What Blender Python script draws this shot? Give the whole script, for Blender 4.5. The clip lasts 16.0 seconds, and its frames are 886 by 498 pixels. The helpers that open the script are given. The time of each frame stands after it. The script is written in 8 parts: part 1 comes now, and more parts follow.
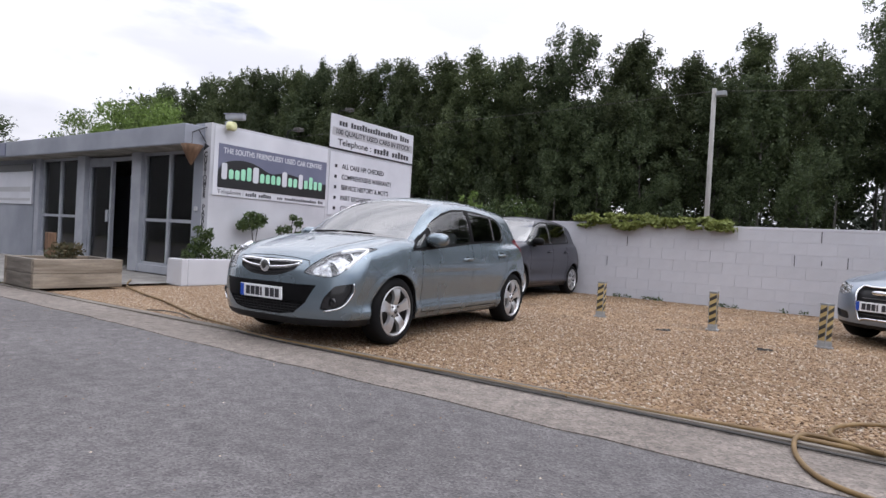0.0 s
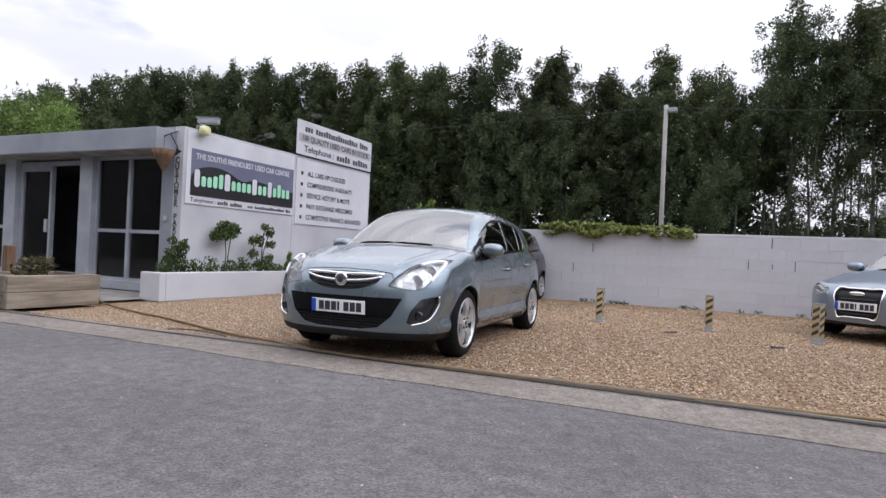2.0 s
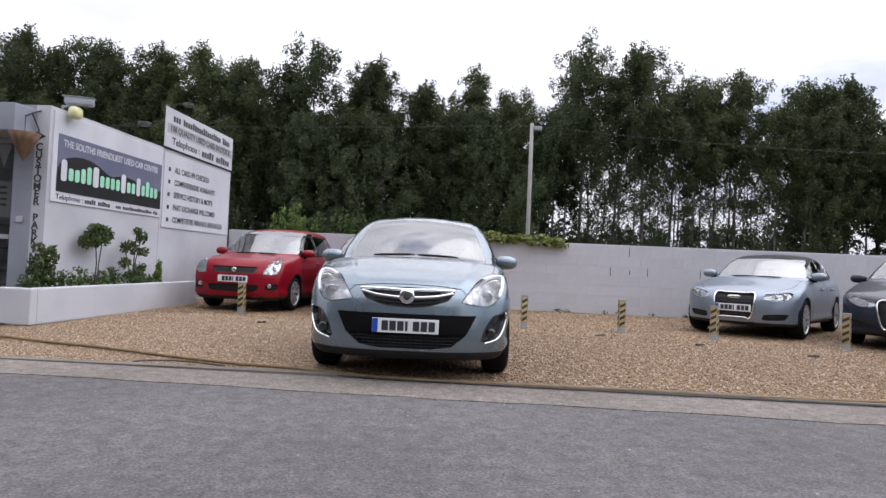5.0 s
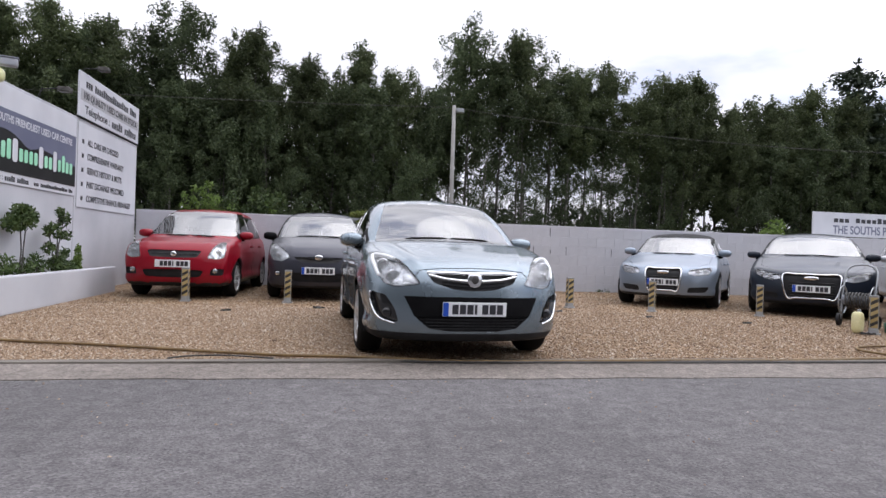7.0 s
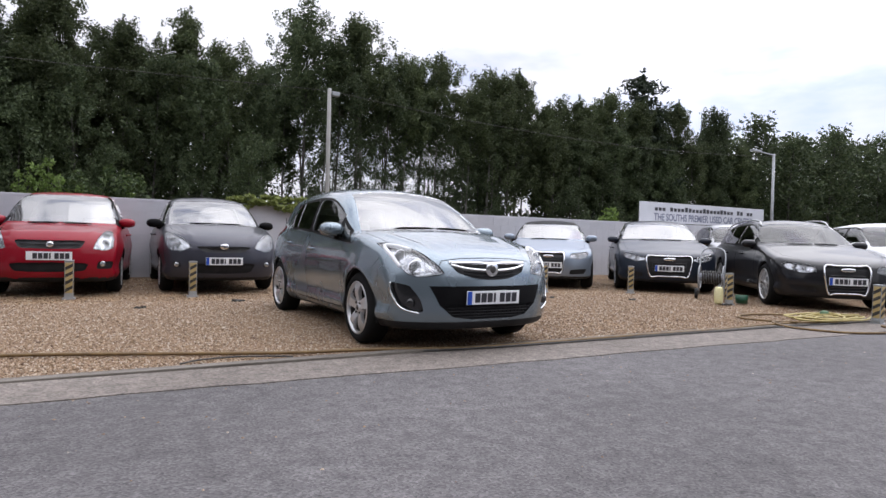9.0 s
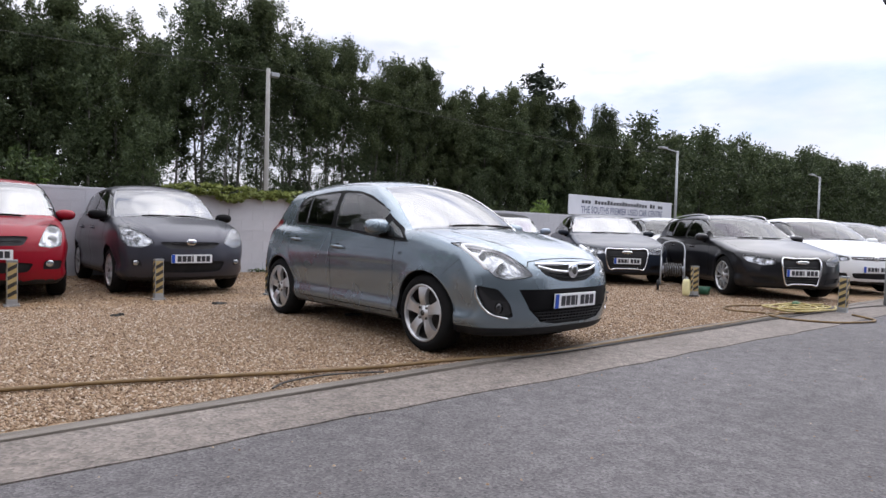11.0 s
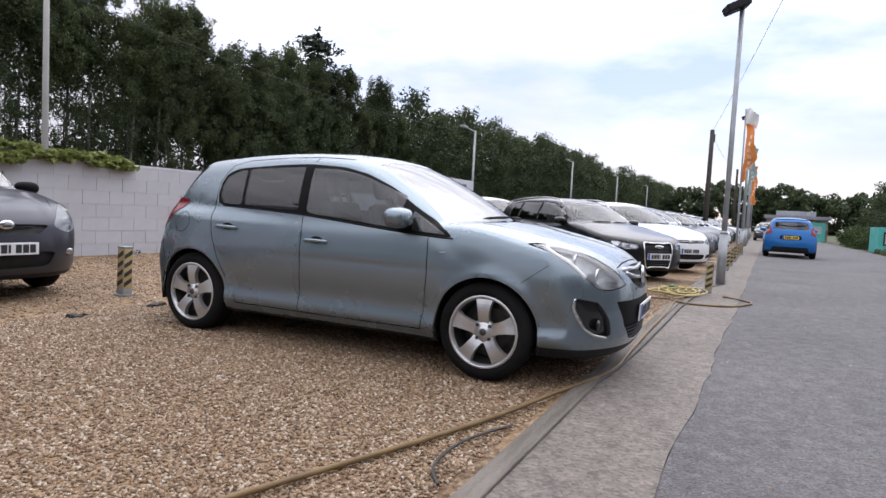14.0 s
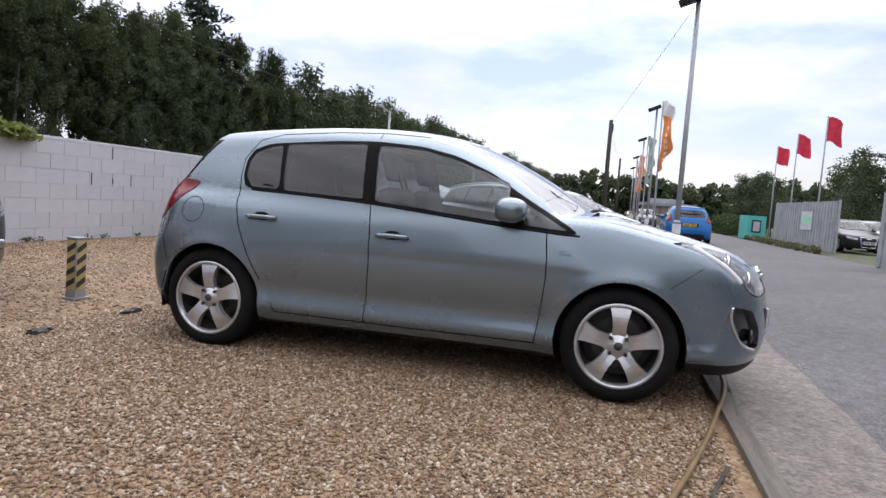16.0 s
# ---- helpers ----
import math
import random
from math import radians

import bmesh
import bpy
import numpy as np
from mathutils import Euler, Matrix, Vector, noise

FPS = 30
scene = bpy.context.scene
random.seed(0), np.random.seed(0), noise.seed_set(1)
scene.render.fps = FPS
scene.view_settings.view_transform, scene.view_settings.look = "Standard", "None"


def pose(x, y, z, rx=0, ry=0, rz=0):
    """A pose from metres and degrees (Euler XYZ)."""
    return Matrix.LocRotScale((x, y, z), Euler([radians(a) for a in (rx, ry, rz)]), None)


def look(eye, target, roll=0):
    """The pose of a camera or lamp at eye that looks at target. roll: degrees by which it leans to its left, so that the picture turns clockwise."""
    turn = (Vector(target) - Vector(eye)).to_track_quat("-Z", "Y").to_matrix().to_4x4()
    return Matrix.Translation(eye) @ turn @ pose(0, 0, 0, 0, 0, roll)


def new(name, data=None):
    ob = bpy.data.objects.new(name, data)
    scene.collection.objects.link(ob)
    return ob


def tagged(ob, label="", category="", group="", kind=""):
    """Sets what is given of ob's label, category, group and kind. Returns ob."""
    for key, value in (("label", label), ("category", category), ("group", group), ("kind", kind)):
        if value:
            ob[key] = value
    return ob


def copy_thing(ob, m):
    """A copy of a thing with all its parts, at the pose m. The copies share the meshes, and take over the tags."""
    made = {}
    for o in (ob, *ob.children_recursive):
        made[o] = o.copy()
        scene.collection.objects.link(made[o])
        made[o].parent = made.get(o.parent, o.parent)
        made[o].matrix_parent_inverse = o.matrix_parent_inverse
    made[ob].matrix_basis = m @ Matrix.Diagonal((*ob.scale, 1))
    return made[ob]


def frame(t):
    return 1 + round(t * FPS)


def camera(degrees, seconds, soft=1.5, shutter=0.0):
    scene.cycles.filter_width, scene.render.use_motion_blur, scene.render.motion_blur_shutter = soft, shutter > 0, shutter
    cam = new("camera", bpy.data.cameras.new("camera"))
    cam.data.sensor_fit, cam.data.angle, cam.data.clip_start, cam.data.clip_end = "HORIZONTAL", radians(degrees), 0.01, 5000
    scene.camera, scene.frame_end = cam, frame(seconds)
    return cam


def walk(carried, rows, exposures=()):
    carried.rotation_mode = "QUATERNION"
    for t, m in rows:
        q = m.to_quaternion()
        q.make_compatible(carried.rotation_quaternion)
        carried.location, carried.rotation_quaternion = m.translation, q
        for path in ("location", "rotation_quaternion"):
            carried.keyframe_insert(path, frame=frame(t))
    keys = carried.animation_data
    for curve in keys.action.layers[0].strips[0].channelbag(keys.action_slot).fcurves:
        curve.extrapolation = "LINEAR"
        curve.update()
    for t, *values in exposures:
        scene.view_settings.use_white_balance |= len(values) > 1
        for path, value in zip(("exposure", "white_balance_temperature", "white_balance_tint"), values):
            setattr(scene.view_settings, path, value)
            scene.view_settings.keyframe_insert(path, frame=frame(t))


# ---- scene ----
cam = camera(71.6, 16.0)
PATH = [
    (0, (-0.135, 0.222, 0.997), (-1.274, 1.866, 0.969), 3.2),
    (0.5, (-0.49, 0.001, 0.997), (-1.542, 1.702, 0.995), 2.3),
    (1, (-0.887, -0.171, 0.958), (-1.908, 1.549, 0.96), 2.8),
    (1.5, (-1.11, -0.41, 1.001), (-2.047, 1.358, 0.993), 3.2),
    (2, (-1.528, -0.582, 0.956), (-2.376, 1.229, 0.967), 2.6),
    (2.5, (-1.896, -0.744, 0.976), (-2.627, 1.117, 0.969), 3.8),
    (3, (-2.347, -0.866, 0.973), (-2.913, 1.052, 0.973), 2.7),
    (3.5, (-2.746, -0.913, 0.958), (-3.276, 1.016, 0.976), 2.1),
    (4, (-3.125, -0.989, 0.962), (-3.489, 0.978, 0.965), 1.6),
    (4.5, (-3.536, -0.962, 0.948), (-3.822, 1.017, 0.982), 1.1),
    (5, (-3.927, -0.981, 0.944), (-4.069, 1.014, 0.998), 2.5),
    (5.2, (-4.111, -0.98, 0.921), (-4.121, 1.02, 0.957), 1.4),
    (7.3, (-5.835, -0.968, 0.932), (-5.483, 1.001, 0.935), 2.5),
    (7.5, (-6.002, -0.957, 0.919), (-5.623, 1.006, 0.939), 2.8),
    (8, (-6.462, -0.884, 0.923), (-5.909, 1.038, 0.898), 1.5),
    (8.5, (-6.845, -0.745, 0.923), (-6.13, 1.123, 0.904), 2.2),
    (9, (-7.254, -0.542, 0.936), (-6.335, 1.234, 0.903), 1.5),
    (9.2, (-7.394, -0.442, 0.944), (-6.459, 1.326, 0.9), 1.5),
    (11.3, (-8.495, 0.831, 0.991), (-7.139, 2.3, 0.941), 1.9),
    (11.5, (-8.566, 0.967, 1.001), (-7.135, 2.365, 0.962), 2.0),
    (12, (-8.749, 1.373, 1.016), (-7.258, 2.705, 0.979), 1.2),
    (12.5, (-8.821, 1.772, 1.055), (-7.228, 2.974, 0.913), 1.6),
    (13, (-8.926, 2.196, 1.06), (-7.225, 3.245, 0.958), 1.6),
    (13.5, (-8.938, 2.591, 1.046), (-7.209, 3.587, 0.902), 0.8),
    (14, (-8.941, 3.045, 1.063), (-7.179, 3.983, 0.938), 3.0),
    (14.5, (-8.886, 3.464, 1.061), (-7.074, 4.303, 0.942), 3.4),
    (15, (-8.82, 3.85, 1.037), (-6.989, 4.633, 0.849), 4.5),
    (15.5, (-8.829, 4.209, 1.055), (-6.938, 4.832, 0.868), 4.4),
    (16, (-8.824, 4.599, 1.029), (-6.915, 5.172, 0.871), 4.0),
]
walk(cam, [(t, look(eye, target, roll)) for t, eye, target, roll in PATH])

# ---- world, sun ----
world = bpy.data.worlds.new("sky")
scene.world = world
world.use_nodes = True
wn, wl = world.node_tree.nodes, world.node_tree.links
wn.clear()
w_out = wn.new("ShaderNodeOutputWorld")
w_bg = wn.new("ShaderNodeBackground")
w_sky = wn.new("ShaderNodeTexSky")
w_sky.sky_type = "NISHITA"
w_sky.sun_disc = False
w_sky.dust_density, w_sky.ozone_density = 0.3, 2.0
w_sky.sun_elevation, w_sky.sun_rotation = radians(57), radians(83)
w_gain = wn.new("ShaderNodeVectorMath")
w_gain.operation = "MULTIPLY"
w_gain.inputs[1].default_value = (0.128, 0.104, 0.104)
w_co = wn.new("ShaderNodeTexCoord")
w_map = wn.new("ShaderNodeMapping")
w_map.inputs["Scale"].default_value = (1.0, 1.0, 3.2)
w_map.inputs["Location"].default_value = (0.35, 0.1, 0.2)
w_noise = wn.new("ShaderNodeTexNoise")
w_noise.inputs["Scale"].default_value = 2.1
w_noise.inputs["Detail"].default_value = 7
w_noise.inputs["Roughness"].default_value = 0.55
w_ramp = wn.new("ShaderNodeValToRGB")
w_ramp.color_ramp.elements[0].position, w_ramp.color_ramp.elements[0].color = 0.26, (0, 0, 0, 1)
w_ramp.color_ramp.elements[1].position, w_ramp.color_ramp.elements[1].color = 0.46, (1, 1, 1, 1)
w_noise2 = wn.new("ShaderNodeTexNoise")
w_noise2.inputs["Scale"].default_value = 3.3
w_noise2.inputs["Detail"].default_value = 5
w_cloud = wn.new("ShaderNodeValToRGB")
w_cloud.color_ramp.elements[0].position, w_cloud.color_ramp.elements[0].color = 0.34, (0.67, 0.68, 0.765, 1)
w_cloud.color_ramp.elements[1].position, w_cloud.color_ramp.elements[1].color = 0.70, (1.0, 0.995, 1.085, 1)
w_mix = wn.new("ShaderNodeMix")
w_mix.data_type = "RGBA"
wl.new(w_co.outputs["Generated"], w_map.inputs["Vector"])
wl.new(w_map.outputs[0], w_noise.inputs["Vector"])
wl.new(w_map.outputs[0], w_noise2.inputs["Vector"])
w_clear = wn.new("ShaderNodeMapRange")
w_clear.inputs[1].default_value, w_clear.inputs[2].default_value = 0.65, 1.0
w_clear.inputs[3].default_value, w_clear.inputs[4].default_value = 0.0, 0.125
w_sepd = wn.new("ShaderNodeSeparateXYZ")
wl.new(w_co.outputs["Generated"], w_sepd.inputs[0])
wl.new(w_sepd.outputs["X"], w_clear.inputs[0])
w_thin = wn.new("ShaderNodeMath")
w_thin.operation = "SUBTRACT"
wl.new(w_noise.outputs[0], w_thin.inputs[0])
wl.new(w_clear.outputs[0], w_thin.inputs[1])
wl.new(w_thin.outputs[0], w_ramp.inputs[0])
wl.new(w_noise2.outputs[0], w_cloud.inputs[0])
wl.new(w_sky.outputs[0], w_gain.inputs[0])
wl.new(w_ramp.outputs[0], w_mix.inputs[0])
wl.new(w_gain.outputs[0], w_mix.inputs[6])
wl.new(w_cloud.outputs[0], w_mix.inputs[7])
w_sep = wn.new("ShaderNodeSeparateXYZ")
w_up = wn.new("ShaderNodeMapRange")
w_up.inputs[1].default_value, w_up.inputs[2].default_value = 0.0, 1.0
w_up.inputs[3].default_value, w_up.inputs[4].default_value = 1.14, 2.8
w_lum = wn.new("ShaderNodeVectorMath")
w_lum.operation = "SCALE"
wl.new(w_co.outputs["Generated"], w_sep.inputs[0])
wl.new(w_sep.outputs["Z"], w_up.inputs[0])
# the thin cloud round the hidden sun is brighter
w_toward = wn.new("ShaderNodeVectorMath")
w_toward.operation = "DOT_PRODUCT"
w_toward.inputs[1].default_value = Vector((32, 4, 50)).normalized()
w_pos = wn.new("ShaderNodeMath")
w_pos.operation = "MAXIMUM"
w_pos.inputs[1].default_value = 0.0
w_pow = wn.new("ShaderNodeMath")
w_pow.operation = "POWER"
w_pow.inputs[1].default_value = 5.0
w_glow = wn.new("ShaderNodeMath")
w_glow.operation = "MULTIPLY_ADD"
w_glow.inputs[1].default_value = 1.6
wl.new(w_co.outputs["Generated"], w_toward.inputs[0])
wl.new(w_toward.outputs["Value"], w_pos.inputs[0])
wl.new(w_pos.outputs[0], w_pow.inputs[0])
wl.new(w_pow.outputs[0], w_glow.inputs[0])
wl.new(w_up.outputs[0], w_glow.inputs[2])
wl.new(w_glow.outputs[0], w_lum.inputs[3])
wl.new(w_mix.outputs[2], w_lum.inputs[0])
wl.new(w_lum.outputs[0], w_bg.inputs[0])
w_bg.inputs[1].default_value = 1.0
wl.new(w_bg.outputs[0], w_out.inputs[0])

sun_data = bpy.data.lights.new("sun", "SUN")
sun_data.energy, sun_data.angle, sun_data.color = 1.0, radians(80), (1.0, 0.97, 0.94)
sun = new("sun", sun_data)
sun.matrix_world = look((32, 4, 50), (0, 0, 0))
scene.view_settings.exposure = -0.22


# ---- materials ----
def node_mat(name):
    m = bpy.data.materials.new(name)
    m.use_nodes = True
    n, l = m.node_tree.nodes, m.node_tree.links
    return m, n, l, n["Principled BSDF"]


def surface(name, c1, c2, scale=4.0, rough=0.8, metal=0.0, bump=0.0, bump_scale=80.0, fine=0.25, coat=0.0, detail=6, vary=0.0, spec=0.5, stretch=None):
    """Two colours mottled at one scale, a finer grain over them, and relief."""
    m, n, l, b = node_mat(name)
    co = n.new("ShaderNodeTexCoord")
    src = co.outputs["Object"]
    if stretch:
        mp = n.new("ShaderNodeMapping")
        mp.inputs["Scale"].default_value = stretch
        l.new(src, mp.inputs["Vector"])
        src = mp.outputs[0]
    t1 = n.new("ShaderNodeTexNoise")
    t1.inputs["Scale"].default_value, t1.inputs["Detail"].default_value = scale, detail
    l.new(src, t1.inputs["Vector"])
    ramp = n.new("ShaderNodeValToRGB")
    ramp.color_ramp.elements[0].position, ramp.color_ramp.elements[0].color = 0.35, (*c1, 1)
    ramp.color_ramp.elements[1].position, ramp.color_ramp.elements[1].color = 0.65, (*c2, 1)
    l.new(t1.outputs[0], ramp.inputs[0])
    t2 = n.new("ShaderNodeTexNoise")
    t2.inputs["Scale"].default_value, t2.inputs["Detail"].default_value = bump_scale, 4
    l.new(src, t2.inputs["Vector"])
    hsv = n.new("ShaderNodeHueSaturation")
    mr = n.new("ShaderNodeMapRange")
    mr.inputs[3].default_value, mr.inputs[4].default_value = 1 - fine, 1 + fine
    l.new(t2.outputs[0], mr.inputs[0])
    last = mr.outputs[0]
    if vary:
        info = n.new("ShaderNodeObjectInfo")
        mr2 = n.new("ShaderNodeMapRange")
        mr2.inputs[3].default_value, mr2.inputs[4].default_value = 1 - vary, 1 + vary
        l.new(info.outputs["Random"], mr2.inputs[0])
        mul = n.new("ShaderNodeMath")
        mul.operation = "MULTIPLY"
        l.new(last, mul.inputs[0])
        l.new(mr2.outputs[0], mul.inputs[1])
        last = mul.outputs[0]
    l.new(last, hsv.inputs["Value"])
    l.new(ramp.outputs[0], hsv.inputs["Color"])
    l.new(hsv.outputs[0], b.inputs["Base Color"])
    b.inputs["Roughness"].default_value, b.inputs["Metallic"].default_value = rough, metal
    b.inputs["Coat Weight"].default_value = coat
    b.inputs["Coat Roughness"].default_value = 0.04
    b.inputs["Specular IOR Level"].default_value = spec
    if bump:
        bp = n.new("ShaderNodeBump")
        bp.inputs["Strength"].default_value, bp.inputs["Distance"].default_value = bump, 0.01
        l.new(t2.outputs[0], bp.inputs["Height"])
        l.new(bp.outputs[0], b.inputs["Normal"])
    return m


def leaf_mat(name, c1, c2, c3, through_light=0.35):
    m, n, l, b = node_mat(name)
    geo = n.new("ShaderNodeNewGeometry")
    ramp = n.new("ShaderNodeValToRGB")
    ramp.color_ramp.elements[0].color = (*c1, 1)
    ramp.color_ramp.elements[1].color = (*c3, 1)
    e = ramp.color_ramp.elements.new(0.5)
    e.color = (*c2, 1)
    l.new(geo.outputs["Random Per Island"], ramp.inputs[0])
    info = n.new("ShaderNodeObjectInfo")
    mr = n.new("ShaderNodeMapRange")
    mr.inputs[3].default_value, mr.inputs[4].default_value = 0.75, 1.25
    l.new(info.outputs["Random"], mr.inputs[0])
    hsv = n.new("ShaderNodeHueSaturation")
    l.new(mr.outputs[0], hsv.inputs["Value"])
    l.new(ramp.outputs[0], hsv.inputs["Color"])
    l.new(hsv.outputs[0], b.inputs["Base Color"])
    b.inputs["Roughness"].default_value = 0.6
    b.inputs["Specular IOR Level"].default_value = 0.3
    tr = n.new("ShaderNodeBsdfTranslucent")
    l.new(hsv.outputs[0], tr.inputs[0])
    mix = n.new("ShaderNodeMixShader")
    mix.inputs[0].default_value = through_light
    l.new(b.outputs[0], mix.inputs[1])
    l.new(tr.outputs[0], mix.inputs[2])
    l.new(mix.outputs[0], n["Material Output"].inputs["Surface"])
    return m


def asphalt_mat(name="asphalt", c1=(0.080, 0.0755, 0.0775), c2=(0.115, 0.109, 0.112), grain_scale=95, grain_lo=0.4, grain_hi=1.75, cracks=0.6):
    m, n, l, b = node_mat(name)
    co = n.new("ShaderNodeTexCoord")
    big = n.new("ShaderNodeTexNoise")
    big.inputs["Scale"].default_value, big.inputs["Detail"].default_value = 0.55, 6
    grain = n.new("ShaderNodeTexVoronoi")
    grain.inputs["Scale"].default_value = grain_scale
    mid = n.new("ShaderNodeTexNoise")
    mid.inputs["Scale"].default_value, mid.inputs["Detail"].default_value = 9, 8
    crack = n.new("ShaderNodeTexVoronoi")
    crack.feature = "DISTANCE_TO_EDGE"
    crack.inputs["Scale"].default_value = 0.5
    wob = n.new("ShaderNodeTexNoise")
    wob.inputs["Scale"].default_value, wob.inputs["Detail"].default_value = 2.5, 5
    add = n.new("ShaderNodeMixRGB")
    add.inputs[0].default_value = 0.35
    for t in (big, grain, mid, wob):
        l.new(co.outputs["Object"], t.inputs["Vector"])
    l.new(co.outputs["Object"], add.inputs[1])
    l.new(wob.outputs["Color"], add.inputs[2])
    l.new(add.outputs[0], crack.inputs["Vector"])
    ramp = n.new("ShaderNodeValToRGB")
    ramp.color_ramp.elements[0].position, ramp.color_ramp.elements[0].color = 0.3, (*c1, 1)
    ramp.color_ramp.elements[1].position, ramp.color_ramp.elements[1].color = 0.7, (*c2, 1)
    l.new(big.outputs[0], ramp.inputs[0])
    g = n.new("ShaderNodeValToRGB")
    g.color_ramp.elements[0].position, g.color_ramp.elements[0].color = 0.0, (grain_lo, grain_lo, grain_lo, 1)
    g.color_ramp.elements[1].position, g.color_ramp.elements[1].color = 1.0, (grain_hi, grain_hi * 0.985, grain_hi * 0.97, 1)
    l.new(grain.outputs["Color"], g.inputs[0])
    m1 = n.new("ShaderNodeMixRGB")
    m1.blend_type, m1.inputs[0].default_value = "MULTIPLY", 0.8
    l.new(ramp.outputs[0], m1.inputs[1])
    l.new(g.outputs[0], m1.inputs[2])
    md = n.new("ShaderNodeValToRGB")
    md.color_ramp.elements[0].position, md.color_ramp.elements[0].color = 0.3, (0.72, 0.72, 0.72, 1)
    md.color_ramp.elements[1].position, md.color_ramp.elements[1].color = 0.7, (1.25, 1.25, 1.25, 1)
    l.new(mid.outputs[0], md.inputs[0])
    m2 = n.new("ShaderNodeMixRGB")
    m2.blend_type, m2.inputs[0].default_value = "MULTIPLY", 0.9
    l.new(m1.outputs[0], m2.inputs[1])
    l.new(md.outputs[0], m2.inputs[2])
    ck = n.new("ShaderNodeValToRGB")
    ck.color_ramp.elements[0].position, ck.color_ramp.elements[0].color = 0.0, (0.72, 0.72, 0.72, 1)
    ck.color_ramp.elements[1].position, ck.color_ramp.elements[1].color = 0.008, (1, 1, 1, 1)
    l.new(crack.outputs["Distance"], ck.inputs[0])
    m3 = n.new("ShaderNodeMixRGB")
    m3.blend_type, m3.inputs[0].default_value = "MULTIPLY", cracks
    l.new(m2.outputs[0], m3.inputs[1])
    l.new(ck.outputs[0], m3.inputs[2])
    l.new(m3.outputs[0], b.inputs["Base Color"])
    b.inputs["Roughness"].default_value = 0.85
    bp = n.new("ShaderNodeBump")
    bp.inputs["Strength"].default_value, bp.inputs["Distance"].default_value = 0.6, 0.006
    l.new(grain.outputs["Distance"], bp.inputs["Height"])
    l.new(bp.outputs[0], b.inputs["Normal"])
    return m


def gravel_mat(name, scale=48.0):
    m, n, l, b = node_mat(name)
    co = n.new("ShaderNodeTexCoord")
    vor = n.new("ShaderNodeTexVoronoi")
    vor.inputs["Scale"].default_value = scale
    big = n.new("ShaderNodeTexNoise")
    big.inputs["Scale"].default_value, big.inputs["Detail"].default_value = 0.8, 6
    for t in (vor, big):
        l.new(co.outputs["Object"], t.inputs["Vector"])
    bw = n.new("ShaderNodeSeparateColor")
    l.new(vor.outputs["Color"], bw.inputs[0])
    ramp = n.new("ShaderNodeValToRGB")
    els = ramp.color_ramp.elements
    els[0].position, els[0].color = 0.0, (0.090, 0.052, 0.030, 1)
    els[1].position, els[1].color = 1.0, (0.36, 0.285, 0.20, 1)
    for pos, c in ((0.25, (0.16, 0.098, 0.052)), (0.5, (0.215, 0.138, 0.076)), (0.75, (0.26, 0.184, 0.114))):
        els.new(pos).color = (*c, 1)
    l.new(bw.outputs[0], ramp.inputs[0])
    md = n.new("ShaderNodeValToRGB")
    md.color_ramp.elements[0].position, md.color_ramp.elements[0].color = 0.3, (0.69, 0.66, 0.635, 1)
    md.color_ramp.elements[1].position, md.color_ramp.elements[1].color = 0.7, (1.26, 1.20, 1.08, 1)
    l.new(big.outputs[0], md.inputs[0])
    mul = n.new("ShaderNodeMixRGB")
    mul.blend_type, mul.inputs[0].default_value = "MULTIPLY", 1.0
    l.new(ramp.outputs[0], mul.inputs[1])
    l.new(md.outputs[0], mul.inputs[2])
    sand = n.new("ShaderNodeTexNoise")
    sand.inputs["Scale"].default_value, sand.inputs["Detail"].default_value = 2.6, 7
    l.new(co.outputs["Object"], sand.inputs["Vector"])
    sr = n.new("ShaderNodeValToRGB")
    sr.color_ramp.elements[0].position, sr.color_ramp.elements[0].color = 0.50, (0, 0, 0, 1)
    sr.color_ramp.elements[1].position, sr.color_ramp.elements[1].color = 0.66, (0.75, 0.75, 0.75, 1)
    l.new(sand.outputs[0], sr.inputs[0])
    mix = n.new("ShaderNodeMixRGB")
    mix.inputs[2].default_value = (0.30, 0.195, 0.105, 1)
    l.new(sr.outputs[0], mix.inputs[0])
    l.new(mul.outputs[0], mix.inputs[1])
    l.new(mix.outputs[0], b.inputs["Base Color"])
    b.inputs["Roughness"].default_value = 0.8
    bp = n.new("ShaderNodeBump")
    bp.inputs["Strength"].default_value, bp.inputs["Distance"].default_value = 0.9, 0.012
    bp.invert = True
    l.new(vor.outputs["Distance"], bp.inputs["Height"])
    l.new(bp.outputs[0], b.inputs["Normal"])
    return m


def stone_mat():
    m, n, l, b = node_mat("pebble")
    geo = n.new("ShaderNodeNewGeometry")
    ramp = n.new("ShaderNodeValToRGB")
    els = ramp.color_ramp.elements
    els[0].position, els[0].color = 0.0, (0.1034, 0.0605, 0.0374, 1)
    els[1].position, els[1].color = 1.0, (0.506, 0.44, 0.363, 1)
    for pos, c in ((0.2, (0.185, 0.115, 0.063)), (0.5, (0.252, 0.162, 0.092)), (0.75, (0.315, 0.225, 0.145)), (0.9, (0.385, 0.305, 0.22))):
        els.new(pos).color = (*c, 1)
    l.new(geo.outputs["Random Per Island"], ramp.inputs[0])
    l.new(ramp.outputs[0], b.inputs["Base Color"])
    b.inputs["Roughness"].default_value = 0.7
    return m


